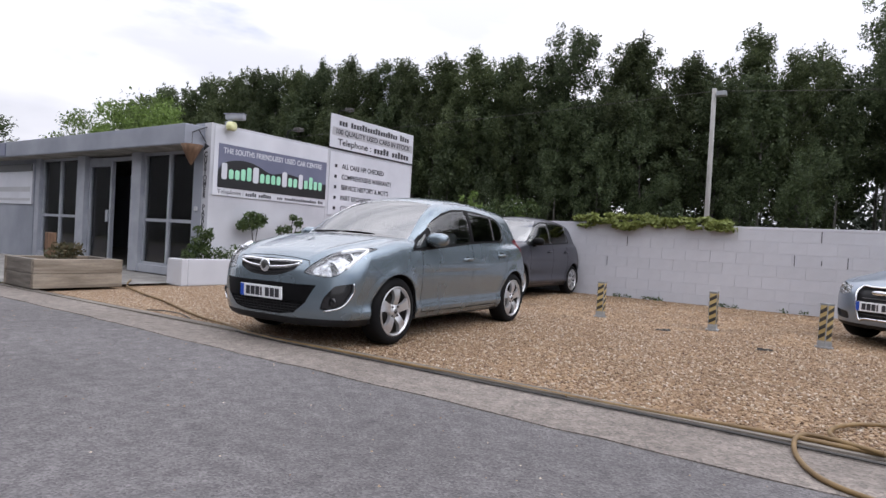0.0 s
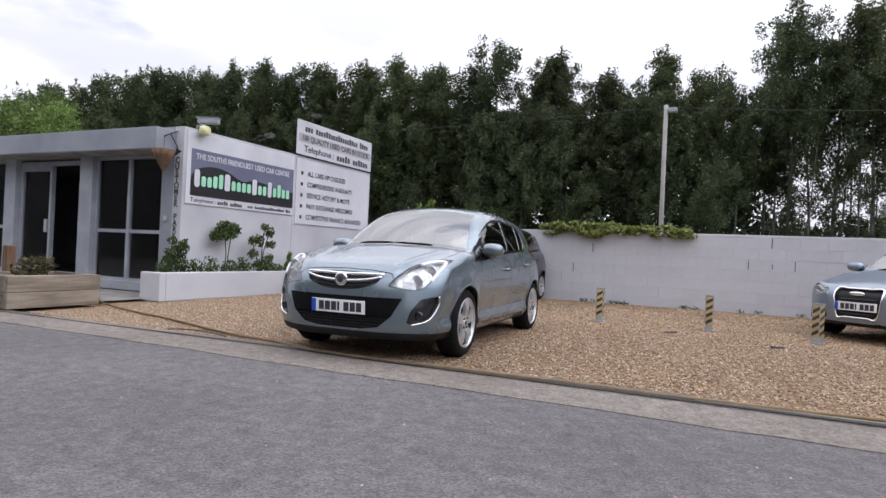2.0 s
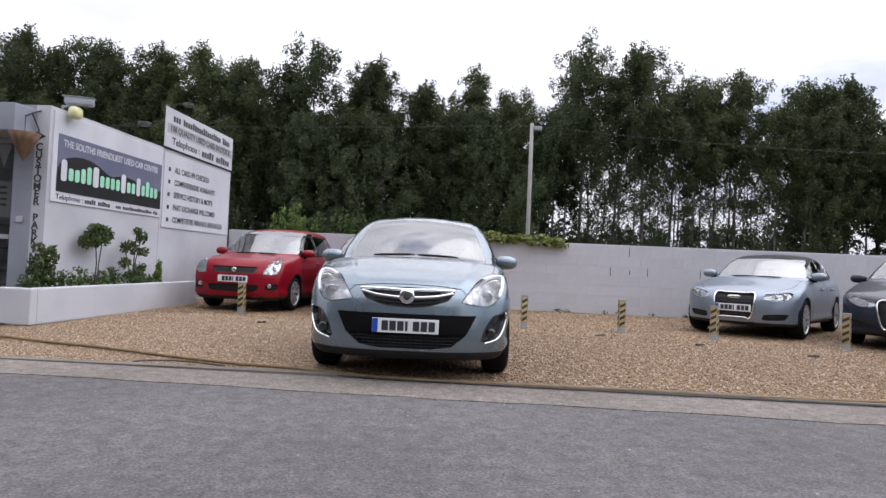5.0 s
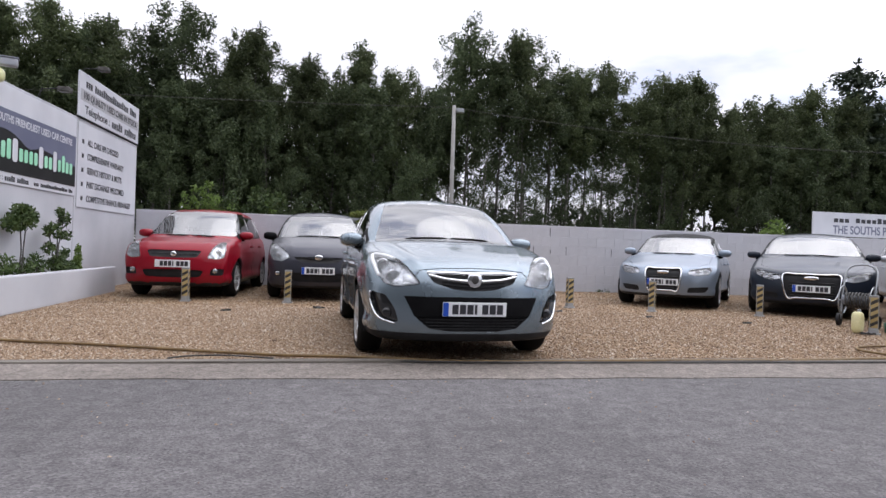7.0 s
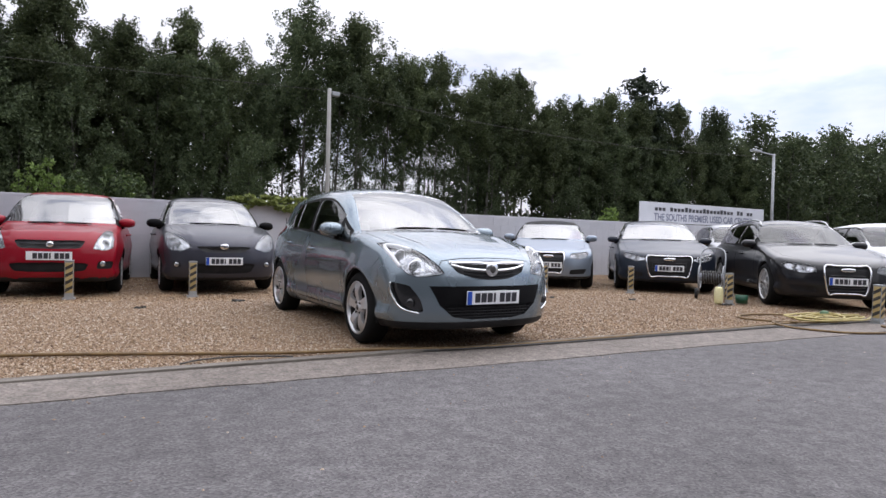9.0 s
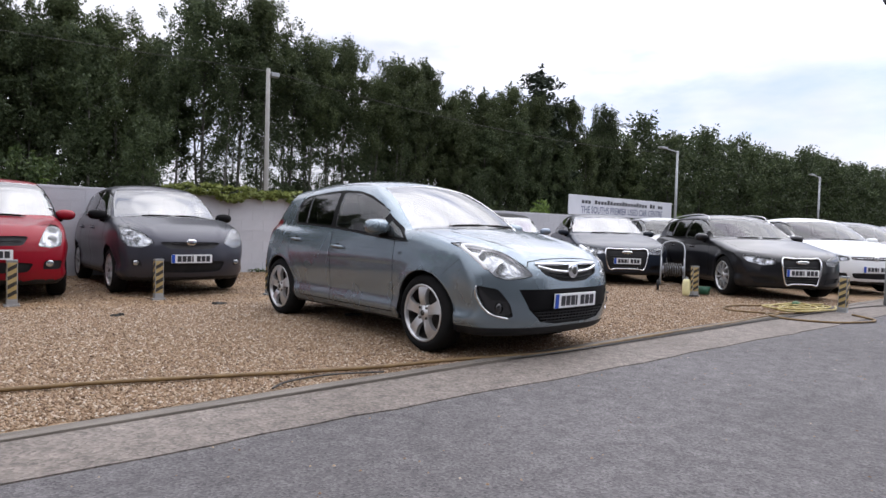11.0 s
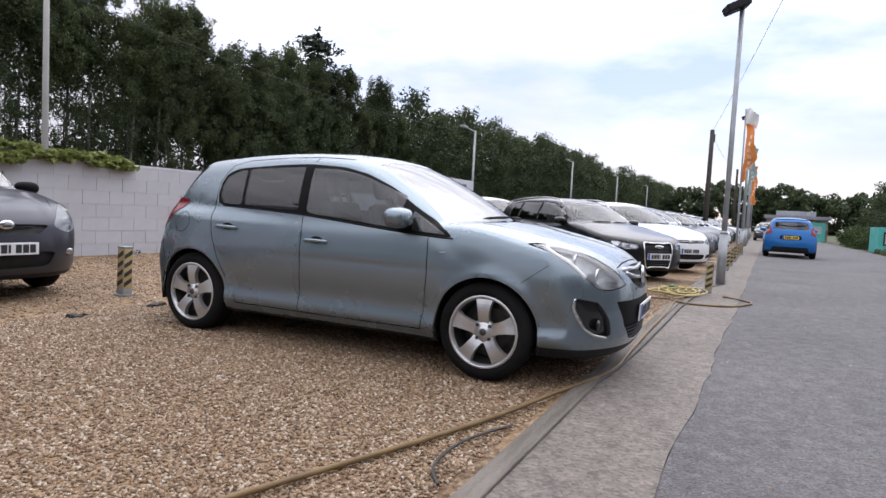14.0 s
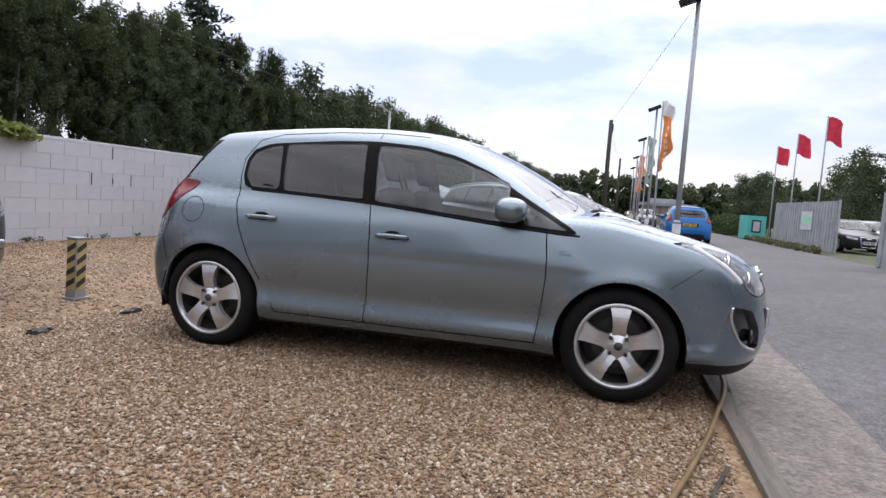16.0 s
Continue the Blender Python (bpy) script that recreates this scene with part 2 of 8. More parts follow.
ASPHALT = asphalt_mat()
GRAVEL = gravel_mat("gravel")
PEBBLE = stone_mat()
CONCRETE = asphalt_mat("apron_concrete", (0.128, 0.110, 0.096), (0.198, 0.174, 0.155), 62, 0.5, 1.55, 0.35)
SLAB = surface("paving_concrete", (0.15, 0.145, 0.135), (0.23, 0.22, 0.205), 2.5, 0.9, bump=0.4, bump_scale=120)
EARTH = surface("verge_grass", (0.05, 0.056, 0.026), (0.095, 0.096, 0.052), 3, 0.95, bump=0.8, bump_scale=40, fine=0.4)
TIMBER = surface("weathered_timber", (0.09, 0.078, 0.066), (0.165, 0.147, 0.125), 5, 0.85, bump=0.5, bump_scale=60, stretch=(0.35, 4, 4), vary=0.2, fine=0.45)
SLEEPER = surface("sleeper_timber", (0.15, 0.12, 0.09), (0.30, 0.255, 0.20), 3, 0.8, bump=0.5, bump_scale=40, stretch=(5, 0.5, 5), vary=0.2, fine=0.35)
POST_WOOD = surface("brown_post_wood", (0.10, 0.055, 0.03), (0.17, 0.10, 0.06), 4, 0.8, bump=0.3, stretch=(5, 5, 0.6))
WHITE_WALL = surface("white_masonry_paint", (0.445, 0.45, 0.485), (0.535, 0.54, 0.575), 1.2, 0.85, bump=0.45, bump_scale=60, fine=0.08, vary=0.03)
MORTAR = surface("painted_joint", (0.405, 0.41, 0.44), (0.50, 0.505, 0.535), 3, 0.9, fine=0.08)
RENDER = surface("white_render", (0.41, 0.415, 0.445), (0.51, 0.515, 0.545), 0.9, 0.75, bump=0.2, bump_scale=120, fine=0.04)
# On the showroom front this grey carries the shade in its colour.
GREY_WITH_SHADE = surface("pale_grey_with_shade", (0.20, 0.215, 0.25), (0.28, 0.295, 0.335), 1.1, 0.6, fine=0.06)
SOFFIT = surface("dirty_soffit", (0.16, 0.145, 0.125), (0.30, 0.28, 0.25), 2.5, 0.85, fine=0.15)
# White darkened to hold the shade the frames get under the canopy.
WHITE_WITH_SHADE = surface("white_frame_with_shade", (0.27, 0.285, 0.32), (0.35, 0.365, 0.40), 3, 0.5, fine=0.04)
SIGN_WHITE = surface("sign_white", (0.52, 0.53, 0.57), (0.60, 0.61, 0.65), 1.5, 0.45, fine=0.03)
SIGN_SLATE = surface("sign_slate_blue", (0.125, 0.135, 0.20), (0.15, 0.16, 0.225), 2, 0.4, fine=0.03)
SIGN_BLACK = surface("sign_black", (0.012, 0.013, 0.014), (0.02, 0.02, 0.022), 2, 0.4, fine=0.03)
SIGN_GREY = surface("sign_grey", (0.36, 0.36, 0.38), (0.42, 0.42, 0.44), 2, 0.45, fine=0.03)
SIGN_GREEN = surface("sign_pale_green", (0.28, 0.62, 0.42), (0.36, 0.70, 0.50), 2, 0.4, fine=0.03)
INK = surface("dark_ink", (0.022, 0.022, 0.028), (0.035, 0.035, 0.042), 5, 0.5, fine=0.03)
GALV = surface("galvanised_steel", (0.28, 0.295, 0.31), (0.38, 0.395, 0.41), 3, 0.5, metal=0.6, fine=0.08)
POLE_GREY = surface("concrete_pole", (0.24, 0.235, 0.225), (0.33, 0.325, 0.31), 2, 0.85, fine=0.1)
DARK_WOOD = surface("telegraph_wood", (0.036, 0.027, 0.022), (0.062, 0.048, 0.04), 3, 0.85, stretch=(5, 5, 0.4))
BLACK_PLASTIC = surface("black_plastic", (0.010, 0.010, 0.011), (0.018, 0.018, 0.02), 6, 0.55, fine=0.1, spec=0.25)
RUBBER = surface("tyre_rubber", (0.007, 0.007, 0.0075), (0.013, 0.013, 0.013), 5, 0.9, fine=0.2, bump=0.1, spec=0.15)
HOSE = surface("yellow_hose", (0.12, 0.072, 0.026), (0.19, 0.12, 0.045), 8, 0.55, fine=0.15)
HOSE_PALE = surface("pale_yellow_hose", (0.34, 0.27, 0.09), (0.44, 0.37, 0.15), 8, 0.5, fine=0.1)
CABLE = surface("dark_cable", (0.03, 0.028, 0.026), (0.05, 0.048, 0.045), 8, 0.6)
SOIL = surface("planting_soil", (0.05, 0.035, 0.025), (0.09, 0.065, 0.045), 8, 0.95, bump=0.8, bump_scale=40, fine=0.4)
BARK = surface("tree_bark", (0.03, 0.027, 0.024), (0.085, 0.08, 0.07), 3, 0.9, bump=0.4, bump_scale=20, fine=0.3, stretch=(3, 3, 0.8))
BIRCH = surface("birch_bark", (0.05, 0.047, 0.043), (0.20, 0.19, 0.175), 2.2, 0.85, fine=0.2, stretch=(2, 2, 1.4))
PINE_BARK = surface("pine_bark", (0.07, 0.045, 0.03), (0.13, 0.085, 0.06), 3, 0.9)
LEAF = leaf_mat("birch_leaf", (0.036, 0.053, 0.025), (0.057, 0.079, 0.036), (0.092, 0.118, 0.055), 0.34)
LEAF_OLIVE = leaf_mat("olive_birch_leaf", (0.042, 0.058, 0.025), (0.066, 0.086, 0.037), (0.102, 0.126, 0.056), 0.34)
LEAF_LIGHT = leaf_mat("light_leaf", (0.07, 0.11, 0.025), (0.11, 0.17, 0.04), (0.17, 0.24, 0.07))
# Colours the pines; on the deep wood its darkness stands in for shade.
NEEDLE_AND_SHADE = leaf_mat("pine_needle_and_shade", (0.016, 0.026, 0.016), (0.024, 0.036, 0.021), (0.034, 0.048, 0.026), 0.15)
SHRUB = leaf_mat("shrub_leaf", (0.035, 0.06, 0.02), (0.06, 0.095, 0.03), (0.10, 0.14, 0.045), 0.25)
CLIMBER = leaf_mat("climber_leaf", (0.14, 0.17, 0.045), (0.22, 0.26, 0.07), (0.32, 0.36, 0.12), 0.3)


def glass_mat(name, tint, gloss_rough=0.0, ior=1.5):
    m, n, l, b = node_mat(name)
    n.remove(b)
    tr = n.new("ShaderNodeBsdfTransparent")
    tr.inputs[0].default_value = (*tint, 1)
    gl = n.new("ShaderNodeBsdfGlossy")
    gl.inputs["Roughness"].default_value = gloss_rough
    gl.inputs["Color"].default_value = (1, 1, 1, 1)
    fr = n.new("ShaderNodeFresnel")
    fr.inputs[0].default_value = ior
    mix = n.new("ShaderNodeMixShader")
    l.new(fr.outputs[0], mix.inputs[0])
    l.new(tr.outputs[0], mix.inputs[1])
    l.new(gl.outputs[0], mix.inputs[2])
    l.new(mix.outputs[0], n["Material Output"].inputs["Surface"])
    return m


SHOP_GLASS = glass_mat("shop_glass", (0.80, 0.81, 0.81))


# ---- building blocks ----
def mesh_from(name, bm, material, smooth=False):
    me = bpy.data.meshes.new(name)
    bmesh.ops.recalc_face_normals(bm, faces=bm.faces)
    bm.to_mesh(me)
    bm.free()
    for m in (material if isinstance(material, (list, tuple)) else [material]):
        me.materials.append(m)
    if smooth:
        me.shade_smooth()
    return me


def part(name, bm, material, parent=None, label="", smooth=False):
    ob = new(name, mesh_from(name, bm, material, smooth))
    ob.parent = parent
    if label:
        tagged(ob, label)
    return ob


def thing(name, label, category, m=None, group="", kind=""):
    ob = new(name)
    ob.empty_display_size = 0.1
    if m is not None:
        ob.matrix_world = m
    return tagged(ob, label, category, group, kind)


def box(bm, x0, x1, y0, y1, z0, z1, bevel=0.0, m=None):
    r = bmesh.ops.create_cube(bm, size=1.0)
    vs = r["verts"]
    for v in vs:
        v.co = Vector((x0 + (v.co.x + 0.5) * (x1 - x0), y0 + (v.co.y + 0.5) * (y1 - y0), z0 + (v.co.z + 0.5) * (z1 - z0)))
    if m is not None:
        bmesh.ops.transform(bm, matrix=m, verts=vs)
    if bevel:
        es = list({e for v in vs for e in v.link_edges})
        bmesh.ops.bevel(bm, geom=es, offset=bevel, segments=2, affect="EDGES", profile=0.6)


def boxes(*args, **kw):
    bm = bmesh.new()
    for a in args:
        box(bm, *a, **kw)
    return bm


def tube(bm, pts, radii, seg=8, caps=True):
    """A round tube through points, with a radius for each."""
    pts = [Vector(p) for p in pts]
    if not isinstance(radii, (list, tuple)):
        radii = [radii] * len(pts)
    rings, prev = [], None
    for i, p in enumerate(pts):
        d = (pts[min(i + 1, len(pts) - 1)] - pts[max(i - 1, 0)]).normalized()
        side = prev if prev is not None else d.orthogonal()
        side = (side - d * side.dot(d))
        side = side.normalized() if side.length > 1e-5 else d.orthogonal().normalized()
        prev = side
        up = d.cross(side)
        rings.append([bm.verts.new(p + radii[i] * (math.cos(a) * side + math.sin(a) * up)) for a in (2 * math.pi * k / seg for k in range(seg))])
    for a, b in zip(rings, rings[1:]):
        for k in range(seg):
            bm.faces.new((a[k], a[(k + 1) % seg], b[(k + 1) % seg], b[k]))
    if caps:
        bm.faces.new(rings[0][::-1])
        bm.faces.new(rings[-1])


def tubes(*args):
    bm = bmesh.new()
    for a in args:
        tube(bm, *a)
    return bm


def curve_pts(pts, n=8, closed=False):
    """Catmull-Rom points through pts."""
    P = [Vector(p) for p in pts]
    out = []
    for i in range(len(P) - 1):
        p0, p1, p2, p3 = P[max(i - 1, 0)], P[i], P[i + 1], P[min(i + 2, len(P) - 1)]
        for k in range(n):
            t = k / n
            out.append(0.5 * ((2 * p1) + (p2 - p0) * t + (2 * p0 - 5 * p1 + 4 * p2 - p3) * t * t + (3 * p1 - p0 - 3 * p2 + p3) * t ** 3))
    return out + [P[-1]]


def raw_mesh(name, verts, faces, material, parent=None, smooth=False):
    me = bpy.data.meshes.new(name)
    me.from_pydata(verts, [], faces)
    me.materials.append(material)
    if smooth:
        me.shade_smooth()
    ob = new(name, me)
    ob.parent = parent
    return ob


def lettering(name, body, size, m, material, parent, spacing=1.0, width=None, bold=0.0):
    """Words as a flat raised mesh; width fits them to a length."""
    cu = bpy.data.curves.new(name, "FONT")
    cu.body, cu.size, cu.align_x, cu.align_y, cu.extrude, cu.space_character, cu.offset = body, size, "CENTER", "CENTER", 0.002, spacing, bold
    tmp = bpy.data.objects.new(name, cu)
    me = bpy.data.meshes.new_from_object(tmp)
    bpy.data.objects.remove(tmp)
    xs = [v.co.x for v in me.vertices]
    if width and xs:
        k = width / (max(xs) - min(xs))
        for v in me.vertices:
            v.co.x *= k
    me.materials.clear()
    me.materials.append(material)
    ob = new(name, me)
    ob.parent = parent
    ob.matrix_basis = m
    return ob


SLOPE = 0.007


def ground_z(y):
    return 0.0 if y < 5 else (min(y, 16) - 5) * SLOPE

# ---- ground ----
def sheet(name, x0, x1, y0, y1, z, material, nx=2, ny=2, label="", category="ground", zf=None):
    bm = bmesh.new()
    vs = [[bm.verts.new((x0 + (x1 - x0) * i / nx, y0 + (y1 - y0) * j / ny, z + (zf(y0 + (y1 - y0) * j / ny) if zf else 0))) for j in range(ny + 1)] for i in range(nx + 1)]
    for i in range(nx):
        for j in range(ny):
            bm.faces.new((vs[i][j], vs[i + 1][j], vs[i + 1][j + 1], vs[i][j + 1]))
    return tagged(part(name, bm, material), label, category, kind="structure")


sheet("ground", -900, 900, -900, 900, -0.06, EARTH, label="rough green ground reaching the horizon")


def road_edge(x):
    return 3.37 + 0.004 * max(x, 0.0) + 0.012 * math.sin(x * 1.7) + 0.010 * math.sin(x * 5.3 + 1) + 0.006 * math.sin(x * 13.7)


def timber_y(x):
    return 3.94 + 0.022 * (x + 7.8) if x < 0 else 4.1116 + 0.012 * x


def strip(name, xs, lo, hi, z, depth, material, label, category):
    """A slab along x between two edge curves, with a step down at its sides."""
    bm = bmesh.new()
    rows = [[bm.verts.new((x, lo(x), z - depth)), bm.verts.new((x, lo(x), z)), bm.verts.new((x, hi(x), z)), bm.verts.new((x, hi(x), z - depth))] for x in xs]
    for a, b in zip(rows, rows[1:]):
        for k in range(3):
            bm.faces.new((a[k], b[k], b[k + 1], a[k + 1]))
    return tagged(part(name, bm, material), label, category, kind="structure")


XS = [-60 + 0.25 * i for i in range(0, 480)] + [60 + 4 * i for i in range(0, 30)]
strip("road", XS, lambda x: -4.5 if x < 1 else -4.5 + 2.2 * min(1, (x - 1) / 8) + 0.03 * max(0, x - 9), road_edge, 0.0, 0.05, ASPHALT, "worn grey asphalt road with fine cracks", "road")
strip("pavement", XS, lambda x: road_edge(x) + 0.001 + 0.005 * math.sin(x * 9.1), lambda x: timber_y(x) - 0.03, 0.006, 0.06, CONCRETE, "stained buff concrete strip beside the road", "pavement")
sheet("gravel_forecourt", -11, 60, 4.0, 16.0, -0.012, GRAVEL, 4, 24, "forecourt of small buff and brown pebbles", "gravel", zf=ground_z)
sheet("paving", -30, -9.7, 3.95, 6.9, 0.03, SLAB, 2, 2, "grey concrete paving before the showroom", "paving")

# ---- boundary wall ----
WALL_Y, WALL_TOP = 12.68, 1.56
BL, BH = 0.45, 0.215
wall = part("wall_boundary", boxes((-9.82, 9.0, WALL_Y + 0.006, WALL_Y + 0.21, -0.05, WALL_TOP - 0.05)), MORTAR)
tagged(wall, "white-painted concrete block wall with hairline cracks", "wall", kind="structure")
part("coping", boxes((-9.82, 9.0, WALL_Y - 0.006, WALL_Y + 0.22, WALL_TOP - 0.05, WALL_TOP), bevel=0.008), WHITE_WALL, wall)

# ---- showroom ----
FY, SX = 6.86, -9.82
showroom = thing("showroom", "low white flat-roofed showroom with a canopy and signs", "building")
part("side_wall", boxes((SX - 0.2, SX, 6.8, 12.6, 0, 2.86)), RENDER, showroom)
part("upright", boxes((SX - 0.02, SX + 0.008, 9.64, 9.70, 0.0, 2.82)), RENDER, showroom)
part("pilaster", boxes((-10.30, SX - 0.2, 6.8, 7.1, 0, 2.86)), GREY_WITH_SHADE, showroom)
part("pilaster", boxes((-12.43, -12.08, 6.8, 7.05, 0.05, 2.5)), WHITE_WITH_SHADE, showroom)
part("pilaster", boxes((-14.71, -14.37, 6.8, 7.05, 0.05, 2.5)), WHITE_WITH_SHADE, showroom)
part("pilaster", boxes((-16.80, -16.58, 6.8, 7.05, 0.05, 2.5)), WHITE_WITH_SHADE, showroom)
part("front_wall", boxes((-26, -16.8, 6.78, 7.0, 0, 2.7)), GREY_WITH_SHADE, showroom)
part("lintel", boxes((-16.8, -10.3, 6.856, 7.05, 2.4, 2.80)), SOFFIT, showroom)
part("sill", boxes((-12.08, -10.30, 6.82, 7.05, 0.05, 0.2)), WHITE_WITH_SHADE, showroom)
part("sill", boxes((-16.58, -14.71, 6.82, 7.05, 0.05, 0.2)), WHITE_WITH_SHADE, showroom)
part("canopy", boxes((-26, -10.0, 6.40, 6.85, 2.43, 2.79), bevel=0.015), GREY_WITH_SHADE, showroom, "fascia in a shade-toned grey with a dirty soffit")
part("soffit", boxes((-26, -10.02, 6.42, 6.85, 2.415, 2.427)), SOFFIT, showroom)
part("roof", boxes((-26, SX - 0.2, 7.1, 12.6, 2.74, 2.84)), SOFFIT, showroom)
part("rear_wall", boxes((-26, SX - 0.2, 12.4, 12.6, 0, 2.74)), GREY_WITH_SHADE, showroom)
part("floor_slab", boxes((-26, SX - 0.2, 7.0, 12.4, 0.0, 0.06)), SLAB, showroom)
part("end_wall", boxes((-26.2, -26, 6.8, 12.6, 0.0, 2.74)), GREY_WITH_SHADE, showroom)


def window_unit(x0, x1, z0, z1, bars_x, bars_z):
    w = part("window", boxes((x0, x0 + 0.05, 6.88, 6.95, z0, z1), (x1 - 0.05, x1, 6.88, 6.95, z0, z1), (x0 + 0.05, x1 - 0.05, 6.88, 6.95, z0, z0 + 0.05), (x0 + 0.05, x1 - 0.05, 6.88, 6.95, z1 - 0.05, z1)), WHITE_WITH_SHADE, showroom, "white-framed shop window with four dark panes")
    for b in bars_x:
        part("mullion", boxes((b - 0.03, b + 0.03, 6.87, 6.94, z0 + 0.05, z1 - 0.05)), WHITE_WITH_SHADE, w)
    xs = [x0 + 0.05] + list(bars_x) + [x1 - 0.05]
    zs = [z0 + 0.05] + list(bars_z) + [z1 - 0.05]
    for b in bars_z:
        for a, c in zip(xs, xs[1:]):
            part("transom", boxes((a + 0.03, c - 0.03, 6.885, 6.94, b - 0.03, b + 0.03)), WHITE_WITH_SHADE, w)
    for a, c in zip(xs, xs[1:]):
        for d, e in zip(zs, zs[1:]):
            g = part("pane", boxes((a, c, 6.912, 6.918, d, e)), SHOP_GLASS, w)
            g.visible_shadow = False


window_unit(-12.08, -10.30, 0.2, 2.4, [-11.19], [1.08])
window_unit(-16.58, -14.71, 0.2, 2.4, [-15.65], [1.08])
door = part("door", boxes((-14.37, -14.29, 6.9, 6.98, 0.06, 2.28), (-12.51, -12.43, 6.9, 6.98, 0.06, 2.28), (-14.37, -12.43, 6.9, 6.98, 2.28, 2.36), (-13.45, -13.39, 6.9, 6.98, 0.06, 2.28), (-14.29, -13.45, 6.9, 6.98, 0.06, 0.2), (-14.29, -13.45, 6.9, 6.98, 2.18, 2.28)), WHITE_WITH_SHADE, showroom, "white glazed sliding door standing open")
g = part("pane", boxes((-14.29, -13.45, 6.935, 6.941, 0.2, 2.18)), SHOP_GLASS, door)
g.visible_shadow = False
part("handle", boxes((-13.52, -13.44, 6.86, 6.9, 1.0, 1.25)), WHITE_WITH_SHADE, door)


# unseen wall added across the road, behind the walk, to dim the showroom
SHADE_WALL = surface("shade_wall_grey", (0.085, 0.088, 0.09), (0.13, 0.134, 0.138), 2.0, 0.9, bump=0.4, bump_scale=14, fine=0.3)
tagged(part("wall_far_side", boxes((-60, -6, -8.3, -8.0, -0.05, 8.5)), SHADE_WALL), "unseen grey wall added across the road to dim the showroom front", "wall", kind="structure")
tagged(part("wall_far_side", boxes((-6, 4, -8.3, -8.0, -0.05, 5.0)), SHADE_WALL), "unseen grey wall added across the road to dim the showroom front", "wall", kind="structure")


# ---- cars ----
def spline(pts):
    """A smooth cubic through (a, b) pairs, straight on beyond its ends."""
    xs, ys = np.array([p[0] for p in pts], float), np.array([p[1] for p in pts], float)
    n = len(xs)
    h = np.diff(xs)
    A, r = np.zeros((n, n)), np.zeros(n)
    A[0, 0] = A[-1, -1] = 1
    for i in range(1, n - 1):
        A[i, i - 1:i + 2] = h[i - 1], 2 * (h[i - 1] + h[i]), h[i]
        r[i] = 6 * ((ys[i + 1] - ys[i]) / h[i] - (ys[i] - ys[i - 1]) / h[i - 1])
    m = np.linalg.solve(A, r)

    def f(q):
        q = np.asarray(q, float)
        c = np.clip(q, xs[0], xs[-1])
        i = np.clip(np.searchsorted(xs, c) - 1, 0, n - 2)
        t, u = c - xs[i], xs[i + 1] - c
        v = (m[i] * u ** 3 + m[i + 1] * t ** 3) / (6 * h[i]) + (ys[i] / h[i] - m[i] * h[i] / 6) * u + (ys[i + 1] / h[i] - m[i + 1] * h[i] / 6) * t
        s0 = (ys[1] - ys[0]) / h[0]
        s1 = (ys[-1] - ys[-2]) / h[-1]
        return v + np.where(q < xs[0], (q - xs[0]) * s0, 0) + np.where(q > xs[-1], (q - xs[-1]) * s1, 0)
    return f


def smax(a, b, k):
    h = np.maximum(k - np.abs(a - b), 0) / k
    return np.maximum(a, b) + h * h * k * 0.25


def smin(a, b, k):
    return -smax(-a, -b, k)


HATCH = dict(
    L=4.0, W=1.737, H=1.488, axles=(0.83, 3.341), r_wheel=0.312, r_arch=0.352, zw=0.31,
    deck=[(-0.1, 0.715), (0.04, 0.765), (0.16, 0.818), (0.35, 0.884), (0.65, 0.954), (0.95, 1.012), (1.3, 1.01), (2.0, 0.985), (3.0, 1.01), (3.6, 1.03), (4.0, 1.03)],
    nose=[(0.10, 0.13), (0.2, 0.045), (0.32, -0.012), (0.45, -0.028), (0.58, -0.016), (0.68, 0.008), (0.78, 0.072), (0.9, 0.20)],
    tail=[(0.15, 3.86), (0.25, 3.94), (0.42, 4.0), (0.6, 4.0), (0.8, 3.945), (1.0, 3.855), (1.2, 3.70), (1.36, 3.575), (1.5, 3.47)],
    plan=[(0.0, 0.80), (0.4, 0.838), (0.83, 0.868), (1.3, 0.858), (2.0, 0.856), (2.7, 0.862), (3.34, 0.868), (3.7, 0.84), (4.0, 0.79)],
    section=[(0.15, -0.09), (0.24, -0.045), (0.30, -0.014), (0.37, -0.026), (0.50, -0.013), (0.62, 0.0), (0.70, -0.002), (0.76, -0.010), (0.84, -0.026), (0.90, -0.042), (0.97, -0.064), (1.05, -0.094)],
    roof=[(0.6, 0.76), (0.95, 0.985), (1.3, 1.195), (1.6, 1.345), (1.82, 1.425), (2.1, 1.473), (2.4, 1.488), (2.9, 1.472), (3.3, 1.438), (3.6, 1.40), (3.8, 1.365), (4.1, 1.30)],
    side=[(0.9, 0.815), (1.0, 0.795), (1.1, 0.765), (1.25, 0.705), (1.38, 0.635), (1.48, 0.565)],
    taper=[(0.9, 1.0), (1.6, 1.0), (2.4, 1.0), (3.0, 0.975), (3.5, 0.93), (3.9, 0.87)],
    nose_plan=0.355, nose_round=3.1, ridge=0.011, tail_plan=0.27, screen_plan=0.30, crown=0.055, k_body=0.07, k_roof=0.10, k_join=0.035, flare=0.012,
)


